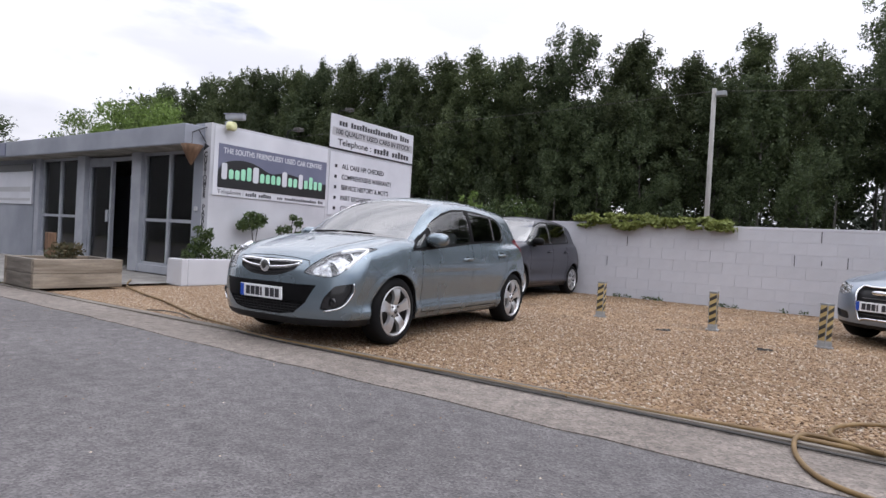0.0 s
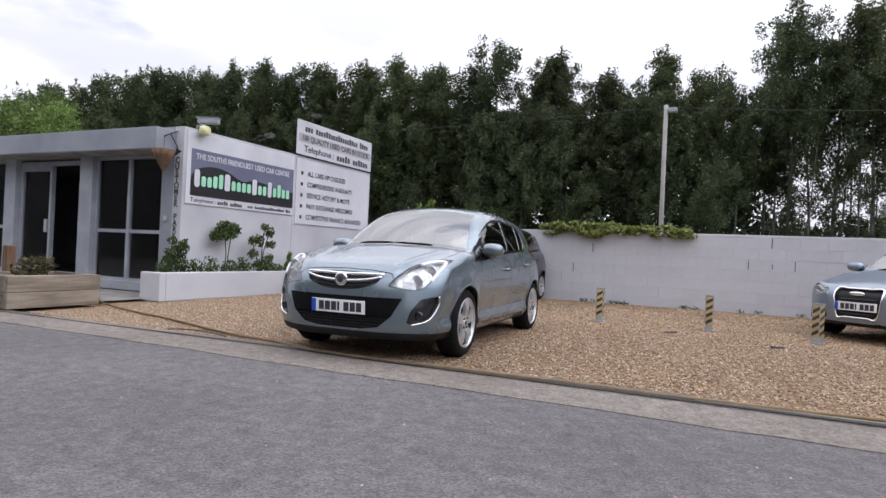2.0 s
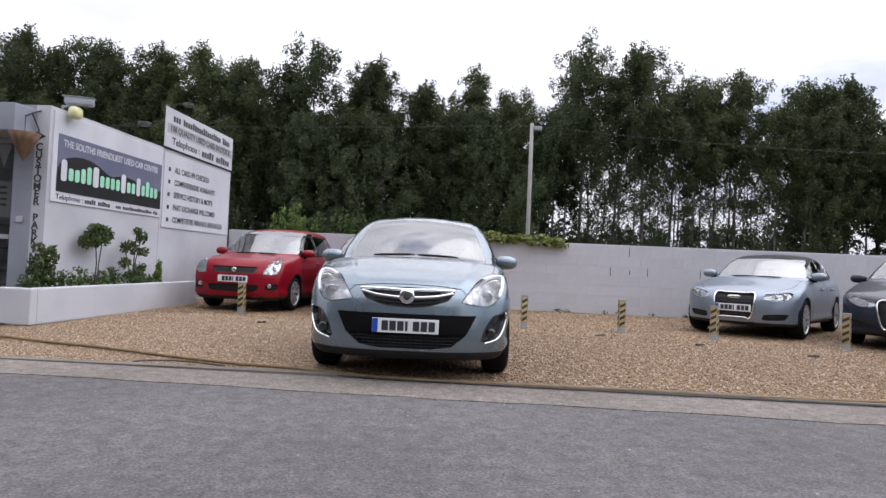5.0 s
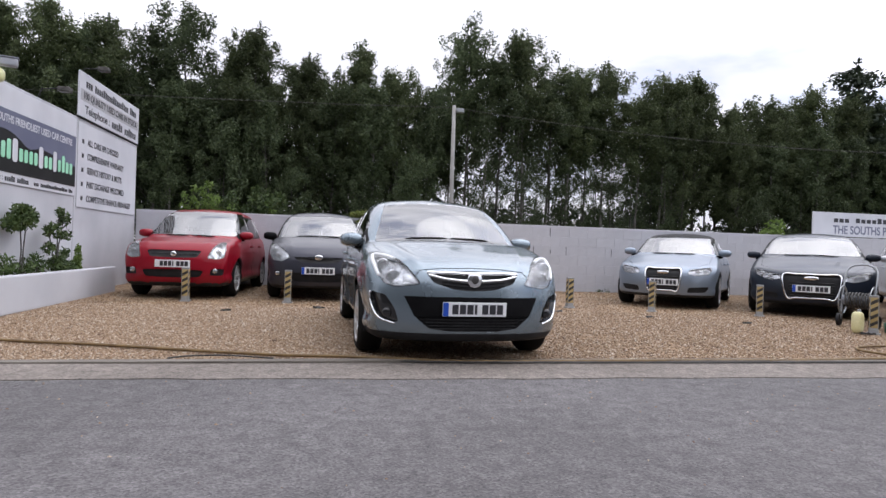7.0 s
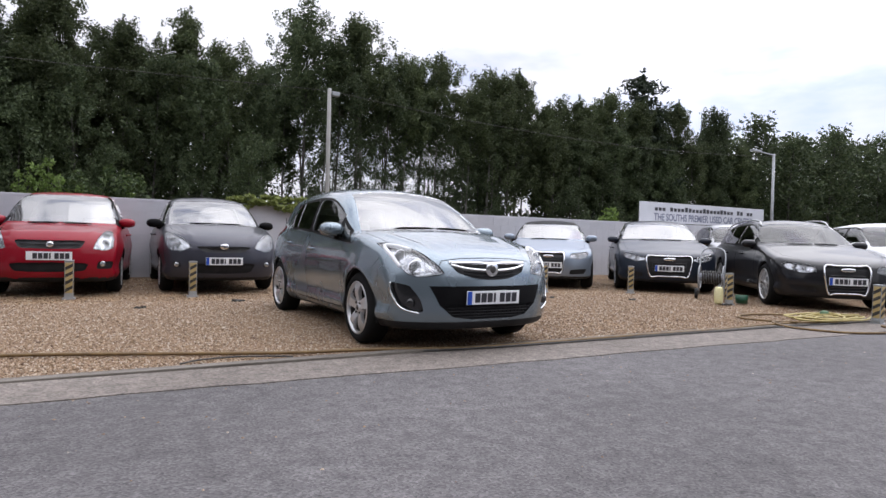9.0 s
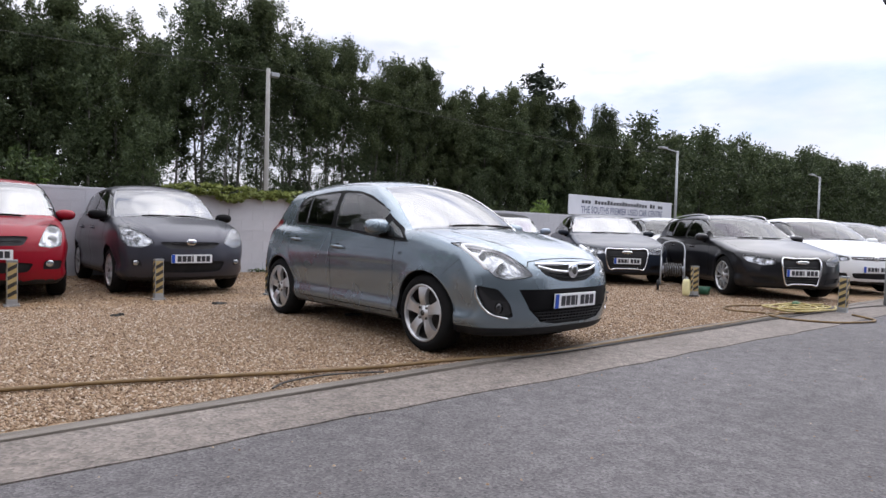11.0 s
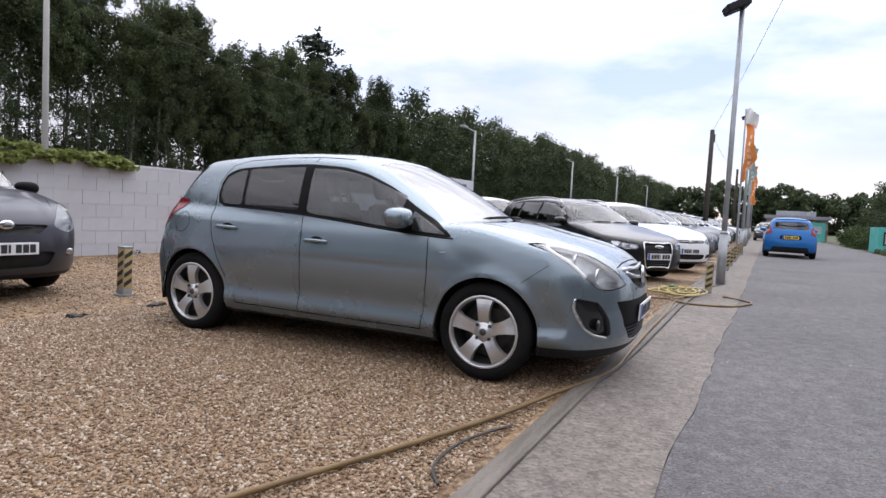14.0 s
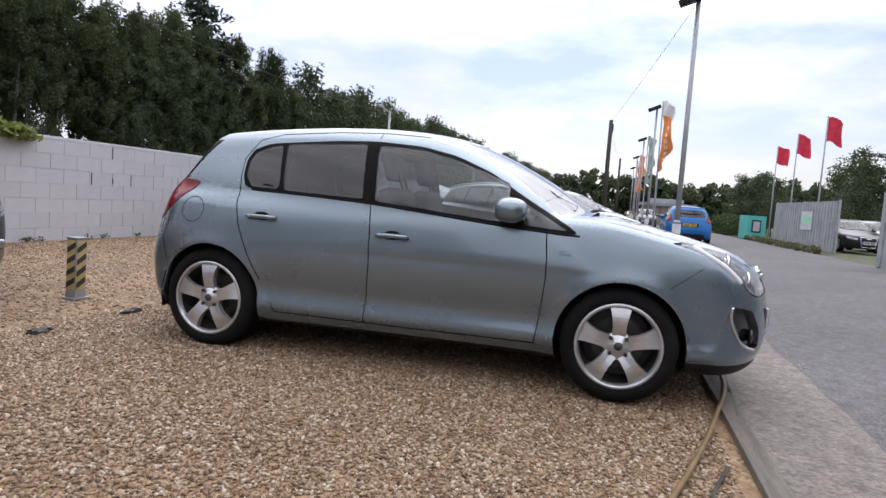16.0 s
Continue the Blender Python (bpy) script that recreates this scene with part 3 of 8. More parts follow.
def body_field(s):
    deck, nose, tail, plan, section, roof, side, taper = (spline(s[k]) for k in ("deck", "nose", "tail", "plan", "section", "roof", "side", "taper"))
    W2 = s["W"] / 2

    def f(x, y, z):
        a = np.abs(y)
        q = np.minimum(a / W2, 1.15)
        w = plan(x) + section(z)
        for ax in s["axles"]:
            d = np.hypot(x - ax, z - s["zw"])
            w = w + s["flare"] * np.exp(-((d - s["r_arch"]) / 0.05) ** 2)
        fold = s.get("ridge", 0.0) * np.exp(-((a - 0.40 - 0.24 * x) / 0.045) ** 2) * np.clip((1.05 - x) / 0.3, 0, 1)
        lo = smax(a - w, z - (deck(x) - 0.06 * q ** 2.2 + fold), s["k_body"])
        lo = smax(lo, (nose(z) + s["nose_plan"] * q ** s.get("nose_round", 2.7) - x) * 0.93, s["k_body"])
        lo = smax(lo, x - (tail(z) - s["tail_plan"] * q ** 3), s["k_body"])
        lo = smax(lo, 0.19 - z, 0.05)
        xs = x - s["screen_plan"] * a * a * np.clip((2.4 - x) / 1.2, 0, 1)
        e = 0.02
        sl = (roof(xs + e) - roof(xs - e)) / (2 * e)
        up = (z - roof(xs) + s["crown"] * (a / 0.6) ** 2) / np.sqrt(1 + sl * sl)
        up = smax(up, (a - side(z) * taper(x)) * 0.9, s["k_roof"])
        up = smax(up, x - (tail(z) - s["tail_plan"] * q ** 3) - 0.0, s["k_body"])
        up = smax(up, 0.7 - z, 0.05)
        return smin(lo, up, s["k_join"])
    return f


def isosurface(f, lo, hi, h):
    """Surface nets: vertices on f = 0, quads, and normals from the field's slope."""
    n = [int(math.ceil((b - a) / h)) + 1 for a, b in zip(lo, hi)]
    ax = [a + h * np.arange(k) for a, k in zip(lo, n)]
    F = f(*np.meshgrid(*ax, indexing="ij"))
    S = F < 0
    c = [k - 1 for k in n]
    acc, cnt = np.zeros((*c, 3)), np.zeros(c)
    sl = lambda o: tuple(slice(o[i], o[i] + c[i]) for i in range(3))
    for d in range(3):
        for o in ((0, 0), (0, 1), (1, 0), (1, 1)):
            p = list(o)
            p.insert(d, 0)
            q = list(p)
            q[d] = 1
            a, b = F[sl(p)], F[sl(q)]
            hit = (a < 0) != (b < 0)
            t = np.where(hit, a / np.where(hit, a - b, 1), 0)
            pos = np.array(p, float)
            for k in range(3):
                acc[..., k] += np.where(hit, pos[k] + (t if k == d else 0), 0)
            cnt += hit
    act = cnt > 0
    ids = -np.ones(c, int)
    ids[act] = np.arange(act.sum())
    cell = np.argwhere(act)
    v = (cell + acc[act] / cnt[act][:, None]) * h + np.array(lo)

    def slope(v, e=0.004):
        return np.stack([(f(*(v + e * np.eye(3)[k]).T) - f(*(v - e * np.eye(3)[k]).T)) / (2 * e) for k in range(3)], 1)
    for _ in range(4):
        g = slope(v)
        st = (f(*v.T) / np.maximum((g * g).sum(1), 0.05))[:, None] * g
        v = v - np.clip(st, -h * 0.5, h * 0.5)
    quads = []
    for d in range(3):
        e, u = [k for k in range(3) if k != d]
        a = [slice(None)] * 3
        a[d] = slice(0, n[d] - 1)
        b = [slice(None)] * 3
        b[d] = slice(1, n[d])
        cross = np.argwhere(S[tuple(a)] != S[tuple(b)])
        cross = cross[(cross[:, e] > 0) & (cross[:, u] > 0) & (cross[:, e] < n[e] - 1) & (cross[:, u] < n[u] - 1)]
        up = S[tuple(a)][tuple(cross.T)]
        q = []
        for de, du in ((-1, -1), (0, -1), (0, 0), (-1, 0)):
            k = cross.copy()
            k[:, e] += de
            k[:, u] += du
            q.append(ids[tuple(k.T)])
        q = np.stack(q, 1)
        flip = up if d != 1 else ~up
        q[~flip] = q[~flip][:, ::-1]
        quads.append(q)
    return v, np.concatenate(quads), slope


VIEW = {"side": (0, 2), "front": (1, 2), "top": (0, 1)}


def bounds_of(poly):
    return min(p[0] for p in poly), max(p[0] for p in poly), min(p[1] for p in poly), max(p[1] for p in poly)


def inside(p, poly, bb=None):
    x, y = p
    if bb and not (bb[0] <= x <= bb[1] and bb[2] <= y <= bb[3]):
        return False
    r = False
    for (x0, y0), (x1, y1) in zip(poly, poly[1:] + poly[:1]):
        if (y0 > y) != (y1 > y) and x < x0 + (y - y0) / (y1 - y0) * (x1 - x0):
            r = not r
    return r


def cut_poly(bm, view, poly, keep, h):
    """Cuts the mesh along a polygon's outline, seen along one axis."""
    i, j = VIEW[view]
    axis = Vector([0 if k in (i, j) else 1 for k in range(3)])
    px, py = [p[0] for p in poly], [p[1] for p in poly]
    x0, x1, y0, y1 = min(px) - 2 * h, max(px) + 2 * h, min(py) - 2 * h, max(py) + 2 * h
    cand = []
    for fc in bm.faces:
        c = fc.verts[0].co
        if x0 < c[i] < x1 and y0 < c[j] < y1 and keep(c):
            cand.append(fc)
    for a, b in zip(poly, poly[1:] + poly[:1]):
        dx, dy = b[0] - a[0], b[1] - a[1]
        ln = math.hypot(dx, dy)
        if ln < 1e-6:
            continue
        near, rest = [], []
        for fc in cand:
            c = fc.calc_center_median()
            t = max(0.0, min(1.0, ((c[i] - a[0]) * dx + (c[j] - a[1]) * dy) / (ln * ln)))
            d = math.hypot(c[i] - a[0] - t * dx, c[j] - a[1] - t * dy)
            (near if d < 0.9 * h else rest).append(fc)
        if not near:
            continue
        co = Vector((0, 0, 0))
        co[i], co[j] = a
        no = Vector((0, 0, 0))
        no[i], no[j] = -dy / ln, dx / ln
        geom = list({e for fc in near for e in fc.edges}) + list({v for fc in near for v in fc.verts}) + near
        res = bmesh.ops.bisect_plane(bm, geom=geom, dist=1e-4, plane_co=co, plane_no=no)
        cand = rest + [g for g in res["geom"] if isinstance(g, bmesh.types.BMFace)]
    return axis


def stroke(pts, w):
    """Thin quads along a line of points."""
    out = []
    for (x0, y0), (x1, y1) in zip(pts, pts[1:]):
        l = math.hypot(x1 - x0, y1 - y0)
        nx, ny = -(y1 - y0) / l * w / 2, (x1 - x0) / l * w / 2
        ex, ey = (x1 - x0) / l * w * 0.3, (y1 - y0) / l * w * 0.3
        out.append([(x0 + nx - ex, y0 + ny - ey), (x1 + nx + ex, y1 + ny + ey), (x1 - nx + ex, y1 - ny + ey), (x0 - nx - ex, y0 - ny - ey)])
    return out


def mirror_y(poly):
    return [(-a, b) for a, b in poly][::-1]


def ring(cx, cz, r, n=26):
    return [(cx + r * math.cos(2 * math.pi * k / n), cz + r * math.sin(2 * math.pi * k / n)) for k in range(n)]


def circle_round(pts, n=4, k0=0.22):
    """Rounds a closed polygon's corners a little."""
    out = []
    m = len(pts)
    for k in range(m):
        p, c, q = Vector(pts[k - 1]), Vector(pts[k]), Vector(pts[(k + 1) % m])
        a, b = c + (p - c) * k0, c + (q - c) * k0
        out += [tuple((a * (1 - t) ** 2 + c * 2 * t * (1 - t) + b * t * t)) for t in (0.0, 0.35, 0.65, 1.0)][:n]
    return out


def paint_mat(name, c, metal=0.35, rough=0.32, fleck=0.12, coat=0.45):
    m, n, l, b = node_mat(name)
    co = n.new("ShaderNodeTexCoord")
    t = n.new("ShaderNodeTexNoise")
    t.inputs["Scale"].default_value, t.inputs["Detail"].default_value = 900, 2
    l.new(co.outputs["Object"], t.inputs["Vector"])
    d = n.new("ShaderNodeTexNoise")
    d.inputs["Scale"].default_value, d.inputs["Detail"].default_value = 2.2, 6
    l.new(co.outputs["Object"], d.inputs["Vector"])
    mr = n.new("ShaderNodeMapRange")
    mr.inputs[3].default_value, mr.inputs[4].default_value = 1 - fleck, 1 + fleck
    l.new(t.outputs[0], mr.inputs[0])
    hsv = n.new("ShaderNodeHueSaturation")
    hsv.inputs["Color"].default_value = (*c, 1)
    l.new(mr.outputs[0], hsv.inputs["Value"])
    l.new(hsv.outputs[0], b.inputs["Base Color"])
    b.inputs["Metallic"].default_value = metal
    r = n.new("ShaderNodeMapRange")
    r.inputs[3].default_value, r.inputs[4].default_value = rough - 0.05, rough + 0.08
    l.new(d.outputs[0], r.inputs[0])
    l.new(r.outputs[0], b.inputs["Roughness"])
    b.inputs["Coat Weight"].default_value, b.inputs["Coat Roughness"].default_value = coat, 0.03
    b.inputs["Specular IOR Level"].default_value = 0.15
    return m


CAR_GLASS = glass_mat("car_glass", (0.80, 0.86, 0.86), ior=1.72)
SCREEN_GLASS = glass_mat("windscreen_glass", (0.55, 0.59, 0.58), ior=3.2)
PLAIN_SCREEN = glass_mat("clear_windscreen_glass", (0.50, 0.54, 0.53), ior=1.5)
DARK_GLASS = glass_mat("privacy_glass", (0.09, 0.10, 0.11), ior=1.65)
LENS = glass_mat("lamp_lens", (0.92, 0.93, 0.94), ior=1.5)
RED_LENS = surface("red_lamp_lens", (0.13, 0.002, 0.008), (0.20, 0.004, 0.014), 20, 0.25, coat=0.35, fine=0.05, spec=0.3)
REFLECTOR = surface("lamp_reflector", (0.36, 0.365, 0.38), (0.80, 0.81, 0.83), 17, 0.22, metal=0.85, fine=0.2, bump=0.8, bump_scale=26)
CHROME = surface("chrome", (0.75, 0.76, 0.77), (0.82, 0.82, 0.83), 8, 0.1, metal=1.0, fine=0.03)
ALLOY = surface("silver_alloy", (0.50, 0.505, 0.515), (0.58, 0.585, 0.595), 6, 0.30, metal=0.7, fine=0.05)
TRIM = surface("black_trim", (0.004, 0.004, 0.0045), (0.007, 0.007, 0.0075), 8, 0.5, fine=0.1, spec=0.08)
GLOSS_BLACK = surface("gloss_black_trim", (0.008, 0.008, 0.009), (0.014, 0.014, 0.015), 8, 0.18, coat=0.6, fine=0.05)
CABIN = surface("dark_cabin_trim", (0.035, 0.035, 0.037), (0.055, 0.055, 0.057), 6, 0.85, fine=0.15)
SEAT_CLOTH = surface("grey_seat_cloth", (0.05, 0.05, 0.053), (0.085, 0.085, 0.09), 12, 0.95, fine=0.2)
PLATE_WHITE = surface("plate_white", (0.72, 0.73, 0.74), (0.78, 0.79, 0.8), 6, 0.4, fine=0.03)
PLATE_YELLOW = surface("plate_yellow", (0.75, 0.52, 0.05), (0.8, 0.56, 0.07), 6, 0.4, fine=0.03)
PLATE_BLUE = surface("plate_blue", (0.01, 0.06, 0.38), (0.015, 0.08, 0.45), 6, 0.4, fine=0.03)
BRAKE = surface("brake_steel", (0.05, 0.047, 0.044), (0.10, 0.095, 0.09), 10, 0.5, metal=0.5)


def lathe(bm, prof, seg=40):
    """Turns (radius, width) points round the y axis."""
    rings = [[bm.verts.new((r * math.cos(a), w, r * math.sin(a))) for a in (2 * math.pi * k / seg for k in range(seg))] for r, w in prof]
    for p, q in zip(rings, rings[1:]):
        for k in range(seg):
            bm.faces.new((p[k], q[k], q[(k + 1) % seg], p[(k + 1) % seg]))


def make_wheel(parent, m, r, width=0.205, rim=0.72, spokes=5, fat=1.0, metal=None, seg=40):
    """A wheel whose outer face looks along -y of its own frame."""
    metal = metal or ALLOY
    rr = r * rim
    w = width / 2
    bm = bmesh.new()
    lathe(bm, [(rr, -w + 0.012), (rr + 0.012, -w), (r - 0.045, -w - 0.006), (r - 0.018, -w + 0.012), (r, -w + 0.035), (r, w - 0.035), (r - 0.018, w - 0.012), (r - 0.045, w), (rr, w)], seg)
    tyre = part("wheel", bm, RUBBER, parent, smooth=True)
    tyre.matrix_basis = m
    bm = bmesh.new()
    lathe(bm, [(rr + 0.004, -w + 0.004), (rr - 0.006, -w - 0.004), (rr - 0.014, -w + 0.004), (rr - 0.022, -w + 0.028)], seg)
    part("rim", bm, metal, tyre, smooth=True)
    bm = bmesh.new()
    lathe(bm, [(rr - 0.022, -w + 0.028), (rr - 0.034, w)], seg)
    part("barrel", bm, BRAKE, tyre, smooth=True)
    bm = bmesh.new()
    lathe(bm, [(0.03, 0.015), (rr * 0.62, 0.015), (rr * 0.62, 0.03), (rr - 0.04, 0.045)], 28)
    part("brake_disc", bm, BRAKE, tyre)
    for k in range(spokes):
        a = 2 * math.pi * (k + 0.25) / spokes
        bm = bmesh.new()
        ro, n = rr - 0.012, 9
        rows = []
        for i in range(n + 1):
            t = i / n
            rad = 0.045 + (ro - 0.045) * t
            hw = fat * rr * (0.135 - 0.015 * math.sin(math.pi * t) + 0.085 * t ** 2.2)
            dep = -w + 0.022 - 0.028 * math.sin(math.pi * t * 0.9)
            rows.append([(-hw, dep + 0.035), (-hw * 0.93, dep + 0.002), (0, dep + 0.004), (hw * 0.93, dep + 0.002), (hw, dep + 0.035)])
            rows[-1] = [bm.verts.new((rad * math.cos(a) - s * math.sin(a), d, rad * math.sin(a) + s * math.cos(a))) for s, d in rows[-1]]
        for p, q in zip(rows, rows[1:]):
            for j in range(4):
                bm.faces.new((p[j], p[j + 1], q[j + 1], q[j]))
        part("spoke", bm, metal, tyre)
    bm = bmesh.new()
    lathe(bm, [(0.004, -w + 0.008), (0.034, -w + 0.01), (0.04, -w + 0.018), (0.075, -w + 0.02), (0.08, -w + 0.05)], 24)
    part("hub_cap", bm, metal, tyre, smooth=True)
    bm = bmesh.new()
    lathe(bm, [(0.002, -w + 0.004), (0.022, -w + 0.005), (0.024, -w + 0.012)], 20)
    part("hub_badge", bm, BRAKE, tyre, "dark round hub badge", smooth=True)
    if seg >= 40:
        for k in range(4):
            a = 2 * math.pi * (k + 0.5) / 4
            bm = bmesh.new()
            tube(bm, [(0.058 * math.cos(a), -w + 0.03, 0.058 * math.sin(a)), (0.058 * math.cos(a), -w + 0.008, 0.058 * math.sin(a))], 0.011, 8)
            part("wheel_bolt", bm, BRAKE, tyre)
    return tyre


def plate(parent, m, back=PLATE_WHITE, band=True):
    p = part("number_plate", boxes((-0.26, 0.26, -0.006, 0.006, -0.056, 0.056), bevel=0.003), back, parent, "number plate with dark bars")
    p.matrix_basis = m
    if band:
        part("band", boxes((-0.258, -0.215, -0.0085, -0.0065, -0.054, 0.054)), PLATE_BLUE, p)
    x = -0.185
    for k, w in enumerate((0.05, 0.05, 0.05, 0.02, 0.075, 0.05, 0.05)):
        if k == 4:
            x += 0.03
            w = 0.05
        part("bar", boxes((x, x + w, -0.0085, -0.0065, -0.038, 0.038)), INK, p)
        x += w + 0.011
    return p


def make_car(name, label, at, s, paint, cuts, gaps, h=0.045, wheel=None, extras=None, glass=CAR_GLASS, rear_glass=None, scale=None, interior=True):
    """A car whose nose looks along -y of `at`. cuts: (part, view, polygon, material, offset, test, both sides)."""
    th = thing(name, label, "car", at)
    f = body_field(s)
    L, W, H = s["L"], s["W"], s["H"]
    v, q, slope = isosurface(f, (-0.1, -W / 2 - 0.08, 0.1), (L + 0.1, W / 2 + 0.08, H + 0.08), h)
    bm = bmesh.new()
    bv = [bm.verts.new(p) for p in v]
    for a in q:
        bm.faces.new([bv[k] for k in a])
    # wheel arches
    for ax in s["axles"]:
        arch = ring(ax, s["zw"], s["r_arch"], 30)
        cut_poly(bm, "side", arch, lambda c: abs(c.y) > 0.5, h)
        bmesh.ops.delete(bm, geom=[fc for fc in bm.faces if abs(fc.calc_center_median().y) > 0.52 and inside((fc.calc_center_median().x, fc.calc_center_median().z), arch)], context="FACES")
    regions = []
    for nm, view, poly, material, off, keep, both in cuts:
        ps = [poly] + ([mirror_y(poly)] if both and view == "front" else [])
        if both and view == "top":
            ps.append([(a, -b) for a, b in poly][::-1])
        for p in ps:
            cut_poly(bm, view, p, keep, h)
            regions.append((nm, view, p, material, off, keep, bounds_of(p)))
    lines = []
    for view, pts, keep, w in gaps:
        for p in stroke(pts, w):
            cut_poly(bm, view, p, keep, h)
            lines.append((view, p, keep, bounds_of(p)))
    # sort the faces into parts
    found = {}
    xs_a, xs_b = s["axles"]
    for fc in bm.faces:
        c = fc.calc_center_median()
        key = None
        for view, p, keep, bb in lines:
            i, j = VIEW[view]
            if inside((c[i], c[j]), p, bb) and keep(c):
                key = ("panel_gap", "l" if c.y > 0 else "r", 0)
                break
        if key is None:
            for nm, view, p, material, off, keep, bb in regions:
                i, j = VIEW[view]
                if inside((c[i], c[j]), p, bb) and keep(c):
                    # each of a pair is a piece of its own
                    key = (nm, ("l" if c.y > 0 else "r") if nm in s["paired"] else "", 1)
                    break
        if key is None:
            if c.z < s.get("valance", 0.245):
                key = ("underbody", "", 0)
            else:
                key = (s["panel"](c), "", 0)
                if key[0] in s["paired"]:
                    key = (key[0], "l" if c.y > 0 else "r", 0)
        found.setdefault(key, []).append(fc)
    mats = {r[0]: (r[3], r[4]) for r in regions}
    mats["panel_gap"] = (TRIM, -0.008)
    mats["underbody"] = (BLACK_PLASTIC, 0.0)
    made = {}
    lining_v, lining_f = [], []
    for key, faces in found.items():
        nm = key[0]
        material, off = mats.get(nm, (paint, 0.0))
        idx, co = {}, []
        fl = []
        for fc in faces:
            row = []
            for vv in fc.verts:
                if vv.index not in idx or True:
                    k = idx.get(vv)
                    if k is None:
                        k = idx[vv] = len(co)
                        co.append(vv.co.copy())
                    row.append(k)
            fl.append(row)
        arr = np.array(co)
        g = slope(arr)
        nrm = g / np.maximum(np.linalg.norm(g, axis=1), 1e-6)[:, None]
        out = arr + nrm * off
        # local frame: nose along -y
        tr = lambda a: np.stack([a[:, 1], a[:, 0], a[:, 2]], 1)
        verts = [tuple(p) for p in tr(out)]
        faces_o = [r[::-1] for r in fl]
        nn = list(map(tuple, tr(nrm)))
        if off:
            cnt = {}
            for r in fl:
                for a, b in zip(r, r[1:] + r[:1]):
                    cnt[(a, b)] = 1
            base = {}
            for a, b in list(cnt):
                if (b, a) not in cnt:
                    for k in (a, b):
                        if k not in base:
                            base[k] = len(verts)
                            verts.append(tuple(tr(arr[k:k + 1])[0]))
                            nn.append(nn[k])
                    faces_o.append((a, b, base[b], base[a]) if off < 0 else (b, a, base[a], base[b]))
        me = bpy.data.meshes.new(nm)
        me.from_pydata(verts, [], faces_o)
        me.materials.append(material)
        me.shade_smooth()
        me.normals_split_custom_set_from_vertices(nn)
        ob = new(nm, me)
        ob.parent = th
        made[key] = ob
        if material in (CAR_GLASS, DARK_GLASS, SCREEN_GLASS, PLAIN_SCREEN):
            ob.visible_shadow = False
        elif material is LENS:
            ob.visible_shadow = False
        elif interior and nm not in ("underbody", "panel_gap") and arr[:, 2].max() > 0.6:
            b0 = len(lining_v)
            lining_v += [tuple(p) for p in tr(arr - nrm * 0.028)]
            lining_f += [[b0 + k for k in r] for r in fl]
    bm.free()
    if interior:
        raw_mesh("lining", lining_v, lining_f, CABIN, th, True)
        zs, b = s.get("seat_z", 0.22), s["W"] / 2
        x1, x2 = s.get("seats", (1.95, 2.85))
        bm = bmesh.new()
        box(bm, -b + 0.16, b - 0.16, x1 - 0.75, x1 + 1.5, 0.22, 0.30, 0.02)
        part("cabin_floor", bm, CABIN, th)
        bm = bmesh.new()
        box(bm, -b + 0.17, b - 0.17, x1 - 0.95, x1 - 0.62, 0.55, 0.90, 0.06)
        part("dashboard", bm, CABIN, th, smooth=True)
        for sx in (-0.36, 0.36):
            bm = bmesh.new()
            box(bm, sx - 0.24, sx + 0.24, x1 - 0.32, x1 + 0.2, 0.34, 0.54, 0.06)
            box(bm, sx - 0.23, sx + 0.23, 0, 0.13, 0, 0.62, 0.055, Matrix.Translation((0, x1 + 0.14, 0.5)) @ pose(0, 0, 0, -14, 0, 0))
            box(bm, sx - 0.125, sx + 0.125, 0, 0.085, 0.66, 0.85, 0.035, Matrix.Translation((0, x1 + 0.15, 0.5)) @ pose(0, 0, 0, -14, 0, 0))
            tube(bm, [(sx - 0.05, x1 + 0.29, 1.08), (sx - 0.05, x1 + 0.33, 1.2)], 0.008, 6)
            tube(bm, [(sx + 0.05, x1 + 0.29, 1.08), (sx + 0.05, x1 + 0.33, 1.2)], 0.008, 6)
            part("front_seat", bm, SEAT_CLOTH, th, smooth=True)
        bm = bmesh.new()
        box(bm, -0.58, 0.58, x2 - 0.25, x2 + 0.2, 0.36, 0.56, 0.06)
        box(bm, -0.58, 0.58, 0, 0.14, 0, 0.55, 0.055, Matrix.Translation((0, x2 + 0.14, 0.5)) @ pose(0, 0, 0, -18, 0, 0))
        for sx in (-0.34, 0.34):
            box(bm, sx - 0.11, sx + 0.11, 0, 0.07, 0.57, 0.69, 0.03, Matrix.Translation((0, x2 + 0.16, 0.5)) @ pose(0, 0, 0, -18, 0, 0))
        part("rear_seat", bm, SEAT_CLOTH, th, smooth=True)
        bm = bmesh.new()
        c = Vector((-0.36, x1 - 0.52, 0.86))
        tilt = pose(0, 0, 0, 62, 0, 0)
        tube(bm, [c + tilt @ Vector((0.18 * math.cos(a), 0.18 * math.sin(a), 0)) for a in (2 * math.pi * k / 20 for k in range(21))], 0.014, 6)
        tube(bm, [c + tilt @ Vector((-0.17, 0, 0)), c + tilt @ Vector((0.17, 0, 0))], 0.02, 6)
        part("steering_wheel", bm, CABIN, th, smooth=True)
